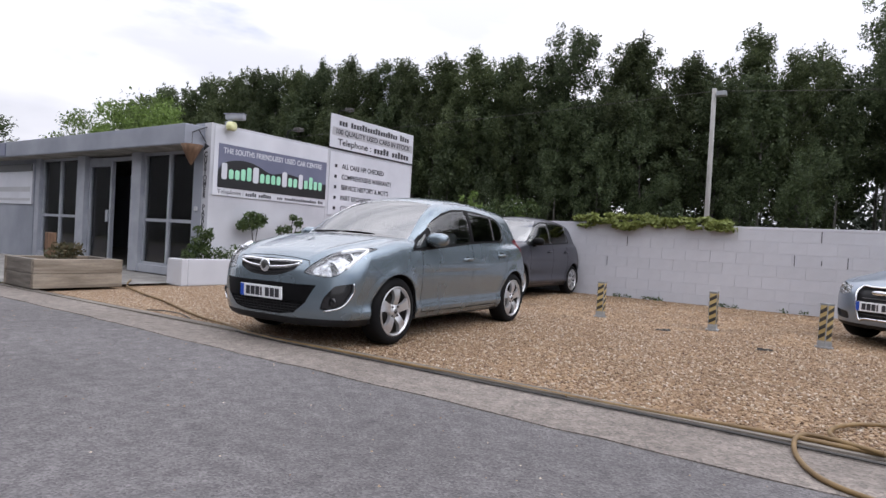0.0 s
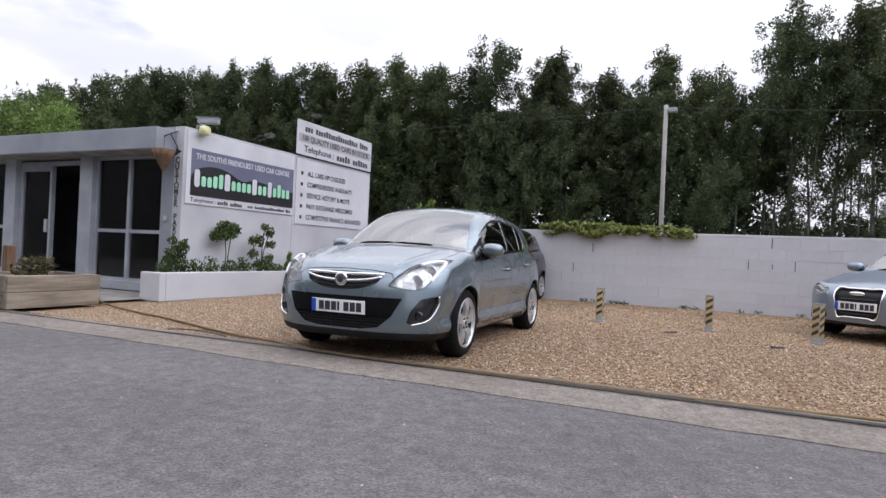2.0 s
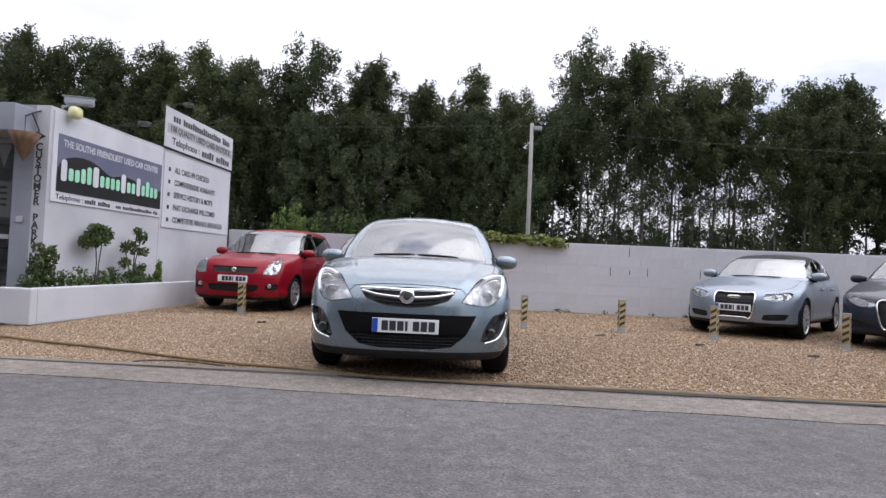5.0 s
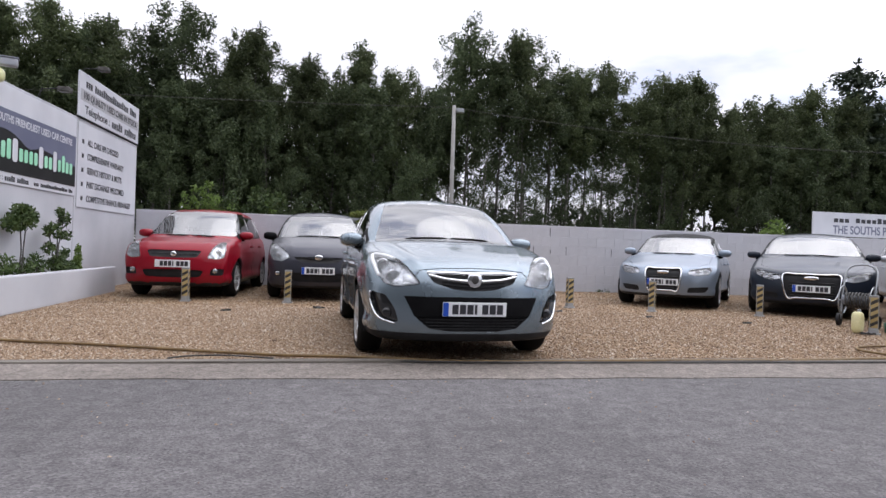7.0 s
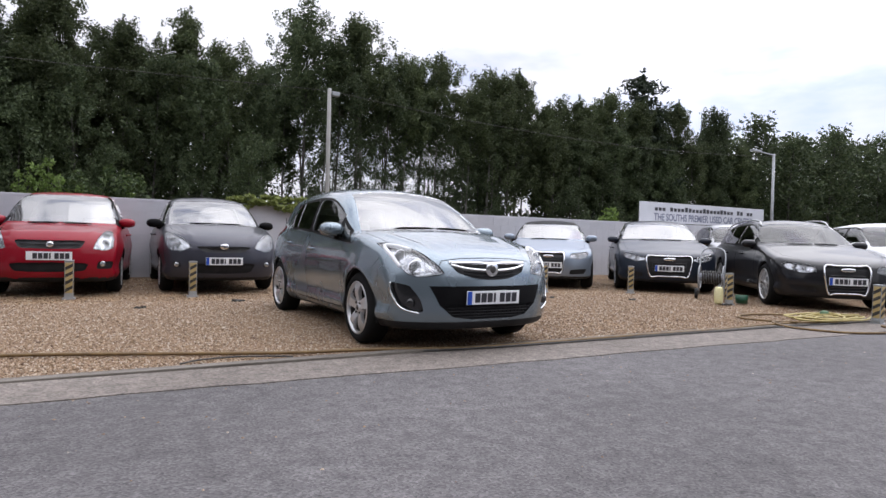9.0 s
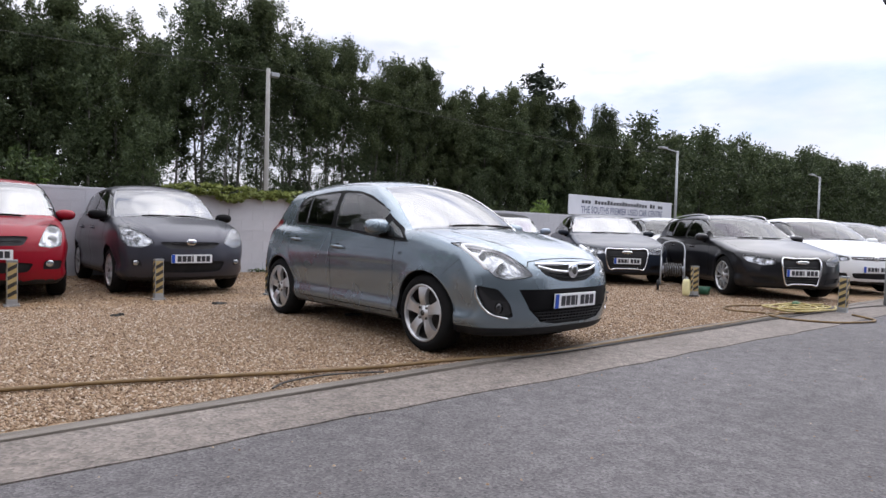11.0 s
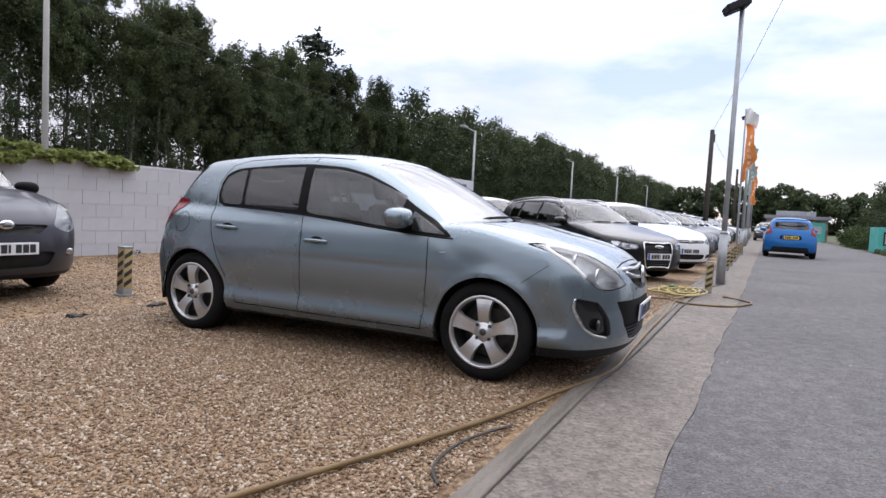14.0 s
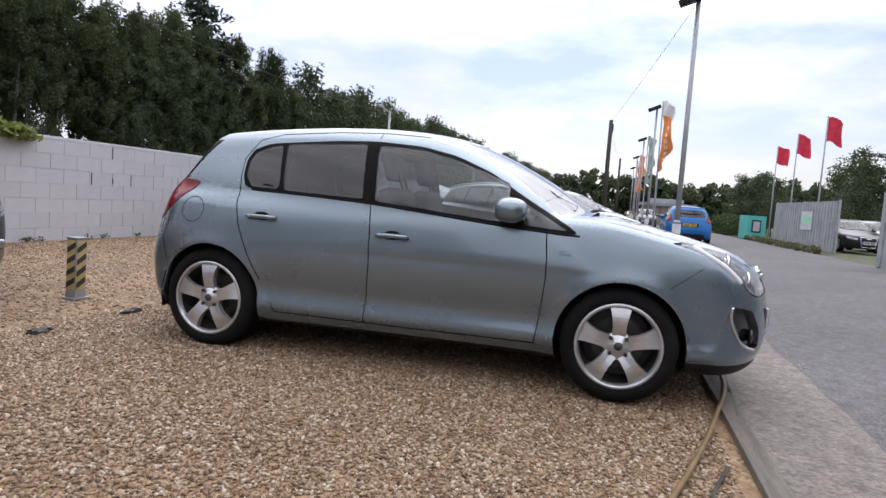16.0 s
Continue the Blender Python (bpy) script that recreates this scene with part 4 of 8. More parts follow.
    # wheel housings
    for ax in s["axles"]:
        for sg in (-1, 1):
            bm = bmesh.new()
            r0, yo, yi = s["r_arch"] + 0.012, W / 2 - 0.035, W / 2 - 0.36
            seg = 18
            ring_o, ring_i = [], []
            for k in range(seg + 1):
                a = math.pi * (k / seg * 1.16 - 0.08)
                p = (ax + r0 * math.cos(a), s["zw"] + r0 * math.sin(a))
                ring_o.append(bm.verts.new((sg * yo, p[0], p[1])))
                ring_i.append(bm.verts.new((sg * yi, p[0], p[1])))
            for k in range(seg):
                bm.faces.new((ring_o[k], ring_o[k + 1], ring_i[k + 1], ring_i[k]))
            bm.faces.new(ring_i)
            part("wheel_housing", bm, BLACK_PLASTIC, th, smooth=False)
            wk = dict(wheel or {})
            m = pose(sg * (W / 2 - 0.115), ax, s["r_wheel"], 0, 0, 90 * sg)
            make_wheel(th, m, s["r_wheel"], **wk)
    if extras:
        extras(th, made)
    return th


def blob(bm, c, r, p=3.0, seg=14, rows=8, m=None):
    """A rounded-box lump (superellipsoid) for mirror housings and the like."""
    sg = lambda v, e: math.copysign(abs(v) ** e, v)
    e = 2 / p
    grid = []
    for i in range(rows + 1):
        a = -math.pi / 2 + math.pi * i / rows
        row = []
        for k in range(seg):
            b = 2 * math.pi * k / seg
            v = Vector((c[0] + r[0] * sg(math.cos(a), e) * sg(math.cos(b), e), c[1] + r[1] * sg(math.cos(a), e) * sg(math.sin(b), e), c[2] + r[2] * sg(math.sin(a), e)))
            row.append(bm.verts.new(m @ v if m is not None else v))
        grid.append(row)
    for p0, q0 in zip(grid, grid[1:]):
        for k in range(seg):
            try:
                bm.faces.new((p0[k], p0[(k + 1) % seg], q0[(k + 1) % seg], q0[k]))
            except ValueError:
                pass
    bmesh.ops.remove_doubles(bm, verts=bm.verts, dist=1e-4)


MIRROR = surface("mirror_silvering", (0.30, 0.31, 0.32), (0.33, 0.34, 0.35), 8, 0.03, metal=1.0, fine=0.02)


def add_mirrors(th, paint, x, y, z, size=1.0, cap=None):
    for sg in (-1, 1):
        bm = bmesh.new()
        blob(bm, (sg * (x + 0.09 * size), y, z), (0.118 * size, 0.090 * size, 0.070 * size), 2.5, 22, 12)
        mir = part("door_mirror", bm, cap or paint, th, smooth=True)
        bm = bmesh.new()
        blob(bm, (sg * (x + 0.093 * size), y + 0.058 * size, z), (0.08 * size, 0.02 * size, 0.05 * size), 3.0)
        part("mirror_glass", bm, MIRROR, mir, smooth=True)
        bm = bmesh.new()
        tube(bm, [(sg * (x - 0.06), y + 0.01, z - 0.10 * size), (sg * (x - 0.01), y, z - 0.075 * size), (sg * (x + 0.05), y, z - 0.05 * size)], [0.03, 0.035, 0.04], 8)
        part("mirror_arm", bm, TRIM, mir, smooth=True)


def add_handle(th, f, x, z, w, paint, right_and_left=True):
    for sg in (-1, 1):
        y = surf_y(f, x, z)
        bm = bmesh.new()
        pts = [(sg * (y + d), x + a, z + k) for a, d, k in ((-w, 0.0, -0.004), (-w * 0.8, 0.028, 0), (-w * 0.3, 0.036, 0.002), (w * 0.3, 0.036, 0.002), (w * 0.8, 0.028, 0), (w, 0.0, -0.004))]
        tube(bm, curve_pts(pts, 3), 0.014, 8)
        part("door_handle", bm, paint, th, smooth=True)
        bm = bmesh.new()
        blob(bm, (sg * y, x, z - 0.004), (0.005, w * 0.62, 0.036), 2.2)
        part("handle_recess", bm, TRIM, th, smooth=True)


def surf_y(f, x, z):
    lo, hi = 0.2, 1.2
    for _ in range(14):
        m = (lo + hi) / 2
        if f(np.array([x]), np.array([m]), np.array([z]))[0] < 0:
            lo = m
        else:
            hi = m
    return lo


def surf_x(f, y, z, lo=1.2, hi=-0.3):
    for _ in range(14):
        m = (lo + hi) / 2
        if f(np.array([m]), np.array([y]), np.array([z]))[0] < 0:
            lo = m
        else:
            hi = m
    return lo


def surf_z(f, x, y):
    lo, hi = 0.5, 1.9
    for _ in range(14):
        m = (lo + hi) / 2
        if f(np.array([x]), np.array([y]), np.array([m]))[0] < 0:
            lo = m
        else:
            hi = m
    return lo


def front_rod(th, name, f, pts, r, material, proud=0.0, label=""):
    """A rod that follows the front of the body through (y, z) points."""
    bm = bmesh.new()
    tube(bm, curve_pts([(y, surf_x(f, y, z) - proud, z) for y, z in pts], 5), r, 8)
    return part(name, bm, material, th, label, smooth=True)


def add_wipers(th, f, span, y0=0.02):
    for a, b in ((-0.62 * span, -0.02 * span), (0.02 * span, 0.60 * span)):
        bm = bmesh.new()
        pts = []
        for k in range(6):
            t = k / 5
            y = a + (b - a) * t
            x = y0 + 0.26 * (1 - abs(y) / span) * 0 + 0.30 * y * y
            pts.append((y, x, surf_z(f, x, y) + 0.014))
        tube(bm, pts, [0.006] + [0.011] * 4 + [0.006], 6)
        part("wiper", bm, TRIM, th)


FRONT = lambda c: c.x < 0.9
SIDE = lambda c: abs(c.y) > (0.42 if c.z < 0.88 else 0.72 if c.z < 1.05 else 0.72 - 0.46 * (c.z - 1.05))
PAIRED = {"headlight", "front_wing", "front_door", "rear_door", "rear_wing", "front_window", "quarter_window", "rear_window", "rear_quarter_window", "tail_light", "fog_recess", "window_trim", "side_window", "lower_vent", "rear_screen_edge"}


BOWL = surface("lamp_bowl", (0.40, 0.41, 0.42), (0.52, 0.53, 0.54), 20, 0.2, metal=0.8, fine=0.1)


def lamp_inside(th, f, made, poly, bulbs, name="headlight", depth=0.05):
    """The bowl and bulbs behind a clear lens, parts of the lens's own lamp."""
    for side, sg in (("l", 1), ("r", -1)):
        lens = made.get((name, side, 1))
        if lens is None:
            continue
        bm = bmesh.new()
        bm.from_mesh(lens.data)
        bm.normal_update()
        rim = [e for e in bm.edges if e.is_boundary]
        inner = {v for v in bm.verts}
        new_geo = bmesh.ops.extrude_edge_only(bm, edges=rim)
        outer = {g for g in new_geo["geom"] if isinstance(g, bmesh.types.BMVert)}
        c = Vector((sg * 0.40, 1.1, 0.60))
        for v in inner - outer:
            v.co = v.co + (c - v.co).normalized() * depth
        for v in outer:
            v.co = v.co + (c - v.co).normalized() * 0.003
        part("reflector", bm, REFLECTOR, lens, smooth=False)
        for y, z, r in bulbs:
            x = surf_x(f, y, z) + depth * 0.72
            m = Matrix.Translation((sg * y, x, z))
            bm = bmesh.new()
            tube(bm, [m @ Vector((r * math.cos(a), 0, r * math.sin(a))) for a in (2 * math.pi * k / 20 for k in range(21))], 0.006, 6, False)
            part("bezel", bm, CHROME, lens, smooth=True)
            bm = bmesh.new()
            blob(bm, (sg * y, x + 0.012, z), (r * 0.9, 0.012, r * 0.9), 2.0, 16, 8)
            part("bulb", bm, BOWL, lens, smooth=True)


# -- the grey-blue hatchback --
CORSA = dict(HATCH)
CORSA["paired"] = PAIRED
CORSA["valance"] = 0.218


def corsa_panel(c):
    a = abs(c.y)
    if c.z > 1.32 or (c.z > 1.02 and 1.0 < c.x < 3.35 and a < 0.66):
        return "roof"
    if c.x < 1.02 and a < 0.36 + 0.36 * min(1, max(0, (c.x - 0.12) / 0.5)) and c.z > 0.76:
        return "bonnet"
    if c.x < 0.55 and c.z < 0.78 - 0.3 * max(0, c.x - 0.2):
        return "front_bumper"
    if c.x < 1.255 + 0.02 * (c.z > 0.8):
        return "front_wing"
    if c.x < 2.29:
        return "front_door"
    if c.x < (3.2 if c.z > 0.9 else 2.9 + 0.55 * max(0, c.z - 0.3)):
        return "rear_door"
    if c.x > 3.62 and a < 0.62 and c.z > 0.55:
        return "tailgate"
    if c.x > 3.6 and c.z < 0.72:
        return "rear_bumper"
    return "rear_wing"


CORSA["panel"] = corsa_panel
CORSA_PAINT = paint_mat("grey_blue_metallic_paint", (0.195, 0.240, 0.275), 0.70, 0.25, coat=0.75)
hl = circle_round([(0.425, 0.652), (0.62, 0.622), (0.70, 0.645), (0.765, 0.74), (0.795, 0.885), (0.70, 0.892), (0.56, 0.828), (0.485, 0.735)])
fog = circle_round([(0.690, 0.556), (0.800, 0.580), (0.797, 0.51), (0.757, 0.40), (0.655, 0.335), (0.59, 0.352), (0.62, 0.45)], 4, 0.16)
trim_poly = circle_round([(1.06, 0.886), (1.45, 0.907), (2.3, 0.981), (3.12, 1.016), (3.175, 1.036), (3.2, 1.10), (3.2, 1.20), (3.165, 1.27), (3.06, 1.315), (2.6, 1.353), (2.35, 1.361), (2.05, 1.342), (1.83, 1.295), (1.6, 1.203), (1.42, 1.088)], 4, 0.2)
corsa_cuts = [
    ("rear_window", "side", circle_round([(2.362, 1.003), (2.895, 1.022), (2.94, 1.316), (2.40, 1.343)], 4, 0.06), DARK_GLASS, -0.004, SIDE, True),
    ("rear_quarter_window", "side", circle_round([(2.925, 1.024), (3.13, 1.032), (3.178, 1.10), (3.18, 1.19), (3.15, 1.256), (3.05, 1.296), (2.968, 1.312)], 4, 0.18), DARK_GLASS, -0.004, SIDE, True),
    ("front_window", "side", circle_round([(1.47, 0.926), (2.283, 0.995), (2.318, 1.336), (2.05, 1.323), (1.84, 1.277), (1.64, 1.208), (1.492, 1.148)], 4, 0.07), CAR_GLASS, -0.004, SIDE, True),
    ("quarter_window", "side", circle_round([(1.14, 0.906), (1.39, 0.922), (1.41, 1.058)], 4, 0.07), CAR_GLASS, -0.004, SIDE, True),
    ("window_trim", "side", trim_poly, TRIM, -0.001, SIDE, True),
    ("windscreen", "front", [(-0.675, 0.992), (-0.66, 1.05), (-0.53, 1.375), (-0.3, 1.41), (0, 1.418), (0.3, 1.41), (0.53, 1.375), (0.66, 1.05), (0.675, 0.992), (0.4, 1.0), (0, 1.005), (-0.4, 1.0)], SCREEN_GLASS, -0.004, lambda c: 0.9 < c.x < 2.05, False),
    ("rear_screen", "front", circle_round([(-0.72, 1.04), (-0.60, 1.318), (0.60, 1.318), (0.72, 1.04)], 4, 0.1), DARK_GLASS, -0.006, lambda c: c.x > 3.40 + 0.25 * max(0.0, abs(c.y) - 0.5), False),
    ("rear_screen_edge", "side", [(3.43, 1.325), (3.72, 1.325), (3.80, 1.07), (3.625, 1.07), (3.53, 1.20)], TRIM, -0.002, lambda c: abs(c.y) > 0.4, True),
    ("headlight", "front", hl, LENS, 0.0, lambda c: c.x < 0.72, True),
    ("tail_light", "side", circle_round([(3.50, 1.045), (3.66, 1.06), (3.88, 0.84), (3.80, 0.77), (3.70, 0.84)]), RED_LENS, 0.004, lambda c: c.x > 3.4 and abs(c.y) > 0.52, True),
    ("grille", "front", circle_round([(-0.385, 0.752), (0, 0.762), (0.385, 0.752), (0.33, 0.665), (0.16, 0.612), (0, 0.603), (-0.16, 0.612), (-0.33, 0.665)]), BLACK_PLASTIC, -0.03, FRONT, False),
    ("number_plate_recess", "front", [(-0.555, 0.555), (0.555, 0.555), (0.475, 0.40), (-0.475, 0.40)], TRIM, -0.004, FRONT, False),
    ("lower_grille", "front", [(-0.475, 0.40), (0.475, 0.40), (0.36, 0.305), (0.20, 0.283), (-0.20, 0.283), (-0.36, 0.305)], BLACK_PLASTIC, -0.035, FRONT, False),
    ("fog_recess", "front", fog, GLOSS_BLACK, -0.03, FRONT, True),
    ("front_lip", "front", [(-0.9, 0.262), (0.9, 0.262), (0.9, 0.1), (-0.9, 0.1)], BLACK_PLASTIC, 0.0, lambda c: c.x < 0.5, False),
]
corsa_gaps = [
    ("side", [(1.262, 0.905), (1.247, 0.76), (1.245, 0.63), (1.262, 0.45), (1.284, 0.27)], SIDE, 0.007),
    ("side", [(2.305, 0.968), (2.285, 0.80), (2.279, 0.62), (2.288, 0.45), (2.30, 0.27)], SIDE, 0.007),
    ("side", [(3.215, 1.10), (3.195, 0.95), (3.152, 0.795), (3.075, 0.624), (2.985, 0.46)], SIDE, 0.007),
    ("side", [(2.905, 0.33), (2.885, 0.27)], SIDE, 0.007),
    ("side", [(1.284, 0.272), (2.1, 0.268), (2.885, 0.272)], SIDE, 0.008),
    ("side", [(1.36, 1.125), (1.55, 1.262), (1.78, 1.362), (2.0, 1.405), (2.3, 1.418), (2.62, 1.41), (3.0, 1.38), (3.14, 1.335), (3.215, 1.21), (3.215, 1.10)], SIDE, 0.006),
    ("side", [(2.33, 1.418), (2.33, 1.38)], SIDE, 0.006),
    ("side", [(0.44, 0.765), (0.52, 0.705), (0.60, 0.645)], SIDE, 0.0035),
    ("front", hl + hl[:1], lambda c: c.x < 0.72, 0.005),
    ("front", mirror_y(hl) + mirror_y(hl)[:1], lambda c: c.x < 0.72, 0.005),
    ("side", [(3.665, 0.80), (3.70, 0.68), (3.665, 0.53)], SIDE, 0.006),
    ("side", ring(3.495, 0.865, 0.08, 18) + [ring(3.495, 0.865, 0.08, 18)[0]], lambda c: c.y < -0.4, 0.005),
    ("front", [(0.47, 0.71), (0.43, 0.758), (0.25, 0.777), (0, 0.783), (-0.25, 0.777), (-0.43, 0.758), (-0.47, 0.71)], lambda c: c.x < 0.45, 0.006),
    ("top", [(0.57, 0.70), (0.75, 0.725), (0.95, 0.735)], lambda c: c.z > 0.8, 0.006),
    ("top", [(0.57, -0.70), (0.75, -0.725), (0.95, -0.735)], lambda c: c.z > 0.8, 0.006),
]


LAMP_WHITE = surface("white_lamp_strip", (0.75, 0.76, 0.77), (0.82, 0.83, 0.84), 8, 0.3, fine=0.03)


def corsa_extras(th, made):
    f = body_field(CORSA)
    lamp_inside(th, f, made, hl, ((0.63, 0.70, 0.05), (0.70, 0.79, 0.045)))
    add_mirrors(th, CORSA_PAINT, 0.79, 1.46, 1.0, 1.0)
    for x, z in ((2.145, 0.80), (3.0, 0.85)):
        add_handle(th, f, x, z, 0.095, CORSA_PAINT)
    for sg in (-1, 1):
        front_rod(th, "lamp_strip", f, [(sg * 0.735, 0.70), (sg * 0.765, 0.78), (sg * 0.772, 0.86), (sg * 0.70, 0.868), (sg * 0.61, 0.838)], 0.017, LAMP_WHITE, -0.010, "white side lamp strip")
    front_rod(th, "chrome_bar", f, [(-0.375, 0.742), (-0.2, 0.742), (0, 0.737), (0.2, 0.742), (0.375, 0.742)], 0.016, CHROME, 0.002)
    front_rod(th, "chrome_bar", f, [(-0.365, 0.725), (-0.22, 0.695), (0, 0.682), (0.22, 0.695), (0.365, 0.725)], 0.012, CHROME, 0.004)
    for z in (0.655, 0.632):
        front_rod(th, "grille_slat", f, [(-0.26, z + 0.02), (0, z), (0.26, z + 0.02)], 0.006, BLACK_PLASTIC, -0.012)
    bm = bmesh.new()
    blob(bm, (0, surf_x(f, 0, 0.69) - 0.016, 0.692), (0.062, 0.016, 0.062), 2.0, 26, 10)
    part("badge", bm, CHROME, th, "round chrome badge", smooth=True)
    bm = bmesh.new()
    blob(bm, (0, surf_x(f, 0, 0.69) - 0.022, 0.692), (0.040, 0.012, 0.040), 2.0, 22, 8)
    part("badge_face", bm, BRAKE, th, smooth=True)
    for z in (0.375, 0.35, 0.325, 0.302):
        w = 0.46 - (0.40 - z) * 1.2
        front_rod(th, "grille_slat", f, [(-w, z), (-w / 2, z), (0, z), (w / 2, z), (w, z)], 0.006, BLACK_PLASTIC, -0.015)
    for k in range(-9, 10):
        y = k * 0.042
        front_rod(th, "grille_rib", f, [(y, 0.392), (y, 0.35), (y, 0.298 if abs(y) < 0.3 else 0.33)], 0.004, BLACK_PLASTIC, -0.018)
    for sg in (-1, 1):
        front_rod(th, "fog_trim", f, [(sg * 0.801, 0.578), (sg * 0.802, 0.51), (sg * 0.768, 0.412), (sg * 0.72, 0.362), (sg * 0.62, 0.334)], 0.0085, CHROME, 0.0, "chrome fog lamp surround")
        bm = bmesh.new()
        blob(bm, (sg * 0.675, surf_x(f, 0.675, 0.415) + 0.015, 0.415), (0.040, 0.015, 0.040), 2.0, 18, 8)
        part("fog_lamp", bm, GLOSS_BLACK, th, smooth=True)
        bm = bmesh.new()
        y = surf_y(f, 1.148, 0.785)
        blob(bm, (sg * y, 1.148, 0.785), (0.008, 0.03, 0.014), 3.0)
        part("side_repeater", bm, LENS, th, smooth=True)
        part("model_strip", boxes((sg * (y + 0.001), sg * (y + 0.004), 1.12, 1.18, 0.735, 0.741)), CHROME, th)
        bm = bmesh.new()
        pts = [(sg * (surf_y(f, x, z) + 0.001), x, z) for x, z in ((1.08, 0.884), (1.45, 0.904), (2.3, 0.978), (3.12, 1.013))]
        tube(bm, curve_pts(pts, 6), 0.006, 6)
        part("waist_seal", bm, TRIM, th, smooth=True)
        # lip round each arch
        for ax in CORSA["axles"]:
            bm = bmesh.new()
            pts = []
            for k in range(21):
                a = math.pi * (k / 20 * 1.1 - 0.05)
                x, z = ax + 0.354 * math.cos(a), CORSA["zw"] + 0.354 * math.sin(a)
                pts.append((sg * (surf_y(f, x, z) - 0.006), x, z))
            tube(bm, pts, 0.006, 6)
            part("arch_lip", bm, CORSA_PAINT, th, smooth=True)
    add_wipers(th, f, 0.66, 0.985)
    plate(th, Matrix.Translation((0.0, surf_x(f, 0, 0.46) - 0.006, 0.462)) @ pose(0, 0, 0, 3, 0, 0))
    bm = bmesh.new()
    tube(bm, [(0, 3.45, surf_z(f, 3.45, 0)), (0, 3.52, surf_z(f, 3.45, 0) + 0.10)], [0.007, 0.003], 6)
    part("aerial", bm, TRIM, th)


CORSA_AT = pose(-4.535, 3.815, 0.0, 0, 0, 2.9)
make_car("hatchback", "grey-blue metallic five-door hatchback on silver five-spoke alloy wheels", CORSA_AT, CORSA, CORSA_PAINT, corsa_cuts, corsa_gaps, 0.032, dict(width=0.215, rim=0.735, spokes=5, fat=1.28), corsa_extras)


# -- the other cars --
def scaled(base, L, W, H, **over):
    """A body of other length, width and height."""
    kx, ky, kz = L / base["L"], W / base["W"], H / base["H"]
    s = dict(base)
    s.update(L=L, W=W, H=H, axles=tuple(a * kx for a in base["axles"]), paired=PAIRED)
    s["deck"] = [(x * kx, z * kz) for x, z in base["deck"]]
    s["roof"] = [(x * kx, z * kz) for x, z in base["roof"]]
    s["nose"] = [(z * kz, x * kx) for z, x in base["nose"]]
    s["tail"] = [(z * kz, x * kx) for z, x in base["tail"]]
    s["plan"] = [(x * kx, y * ky) for x, y in base["plan"]]
    s["section"] = [(z * kz, d) for z, d in base["section"]]
    s["side"] = [(z * kz, y * ky) for z, y in base["side"]]
    s["taper"] = [(x * kx, t) for x, t in base["taper"]]
    s.update(over)
    s["seats"] = (s["cowl"] + 0.97, s["cowl"] + 1.87)
    return s


def body_panel(s):
    xa, xb = s["axles"]
    L, H, W = s["L"], s["H"], s["W"]
    cowl = s["cowl"]

    def f(c):
        a = abs(c.y)
        if c.z > 0.8 * H and c.x > cowl:
            return "roof"
        if c.x < cowl and a < 0.40 * W and c.z > 0.52 * H:
            return "bonnet"
        if c.x < xa - 0.25 and c.z < 0.5 * H:
            return "front_bumper"
        if c.x < xa + 0.42:
            return "front_wing"
        if c.x < (xa + xb) / 2 + 0.2:
            return "front_door"
        if c.x < xb - 0.3:
            return "rear_door"
        if c.x > L - 0.4 and a < 0.36 * W and c.z > 0.4 * H:
            return "tailgate"
        return "rear_bumper" if c.x > xb + 0.3 and c.z < 0.45 * H else "rear_wing"
    return f


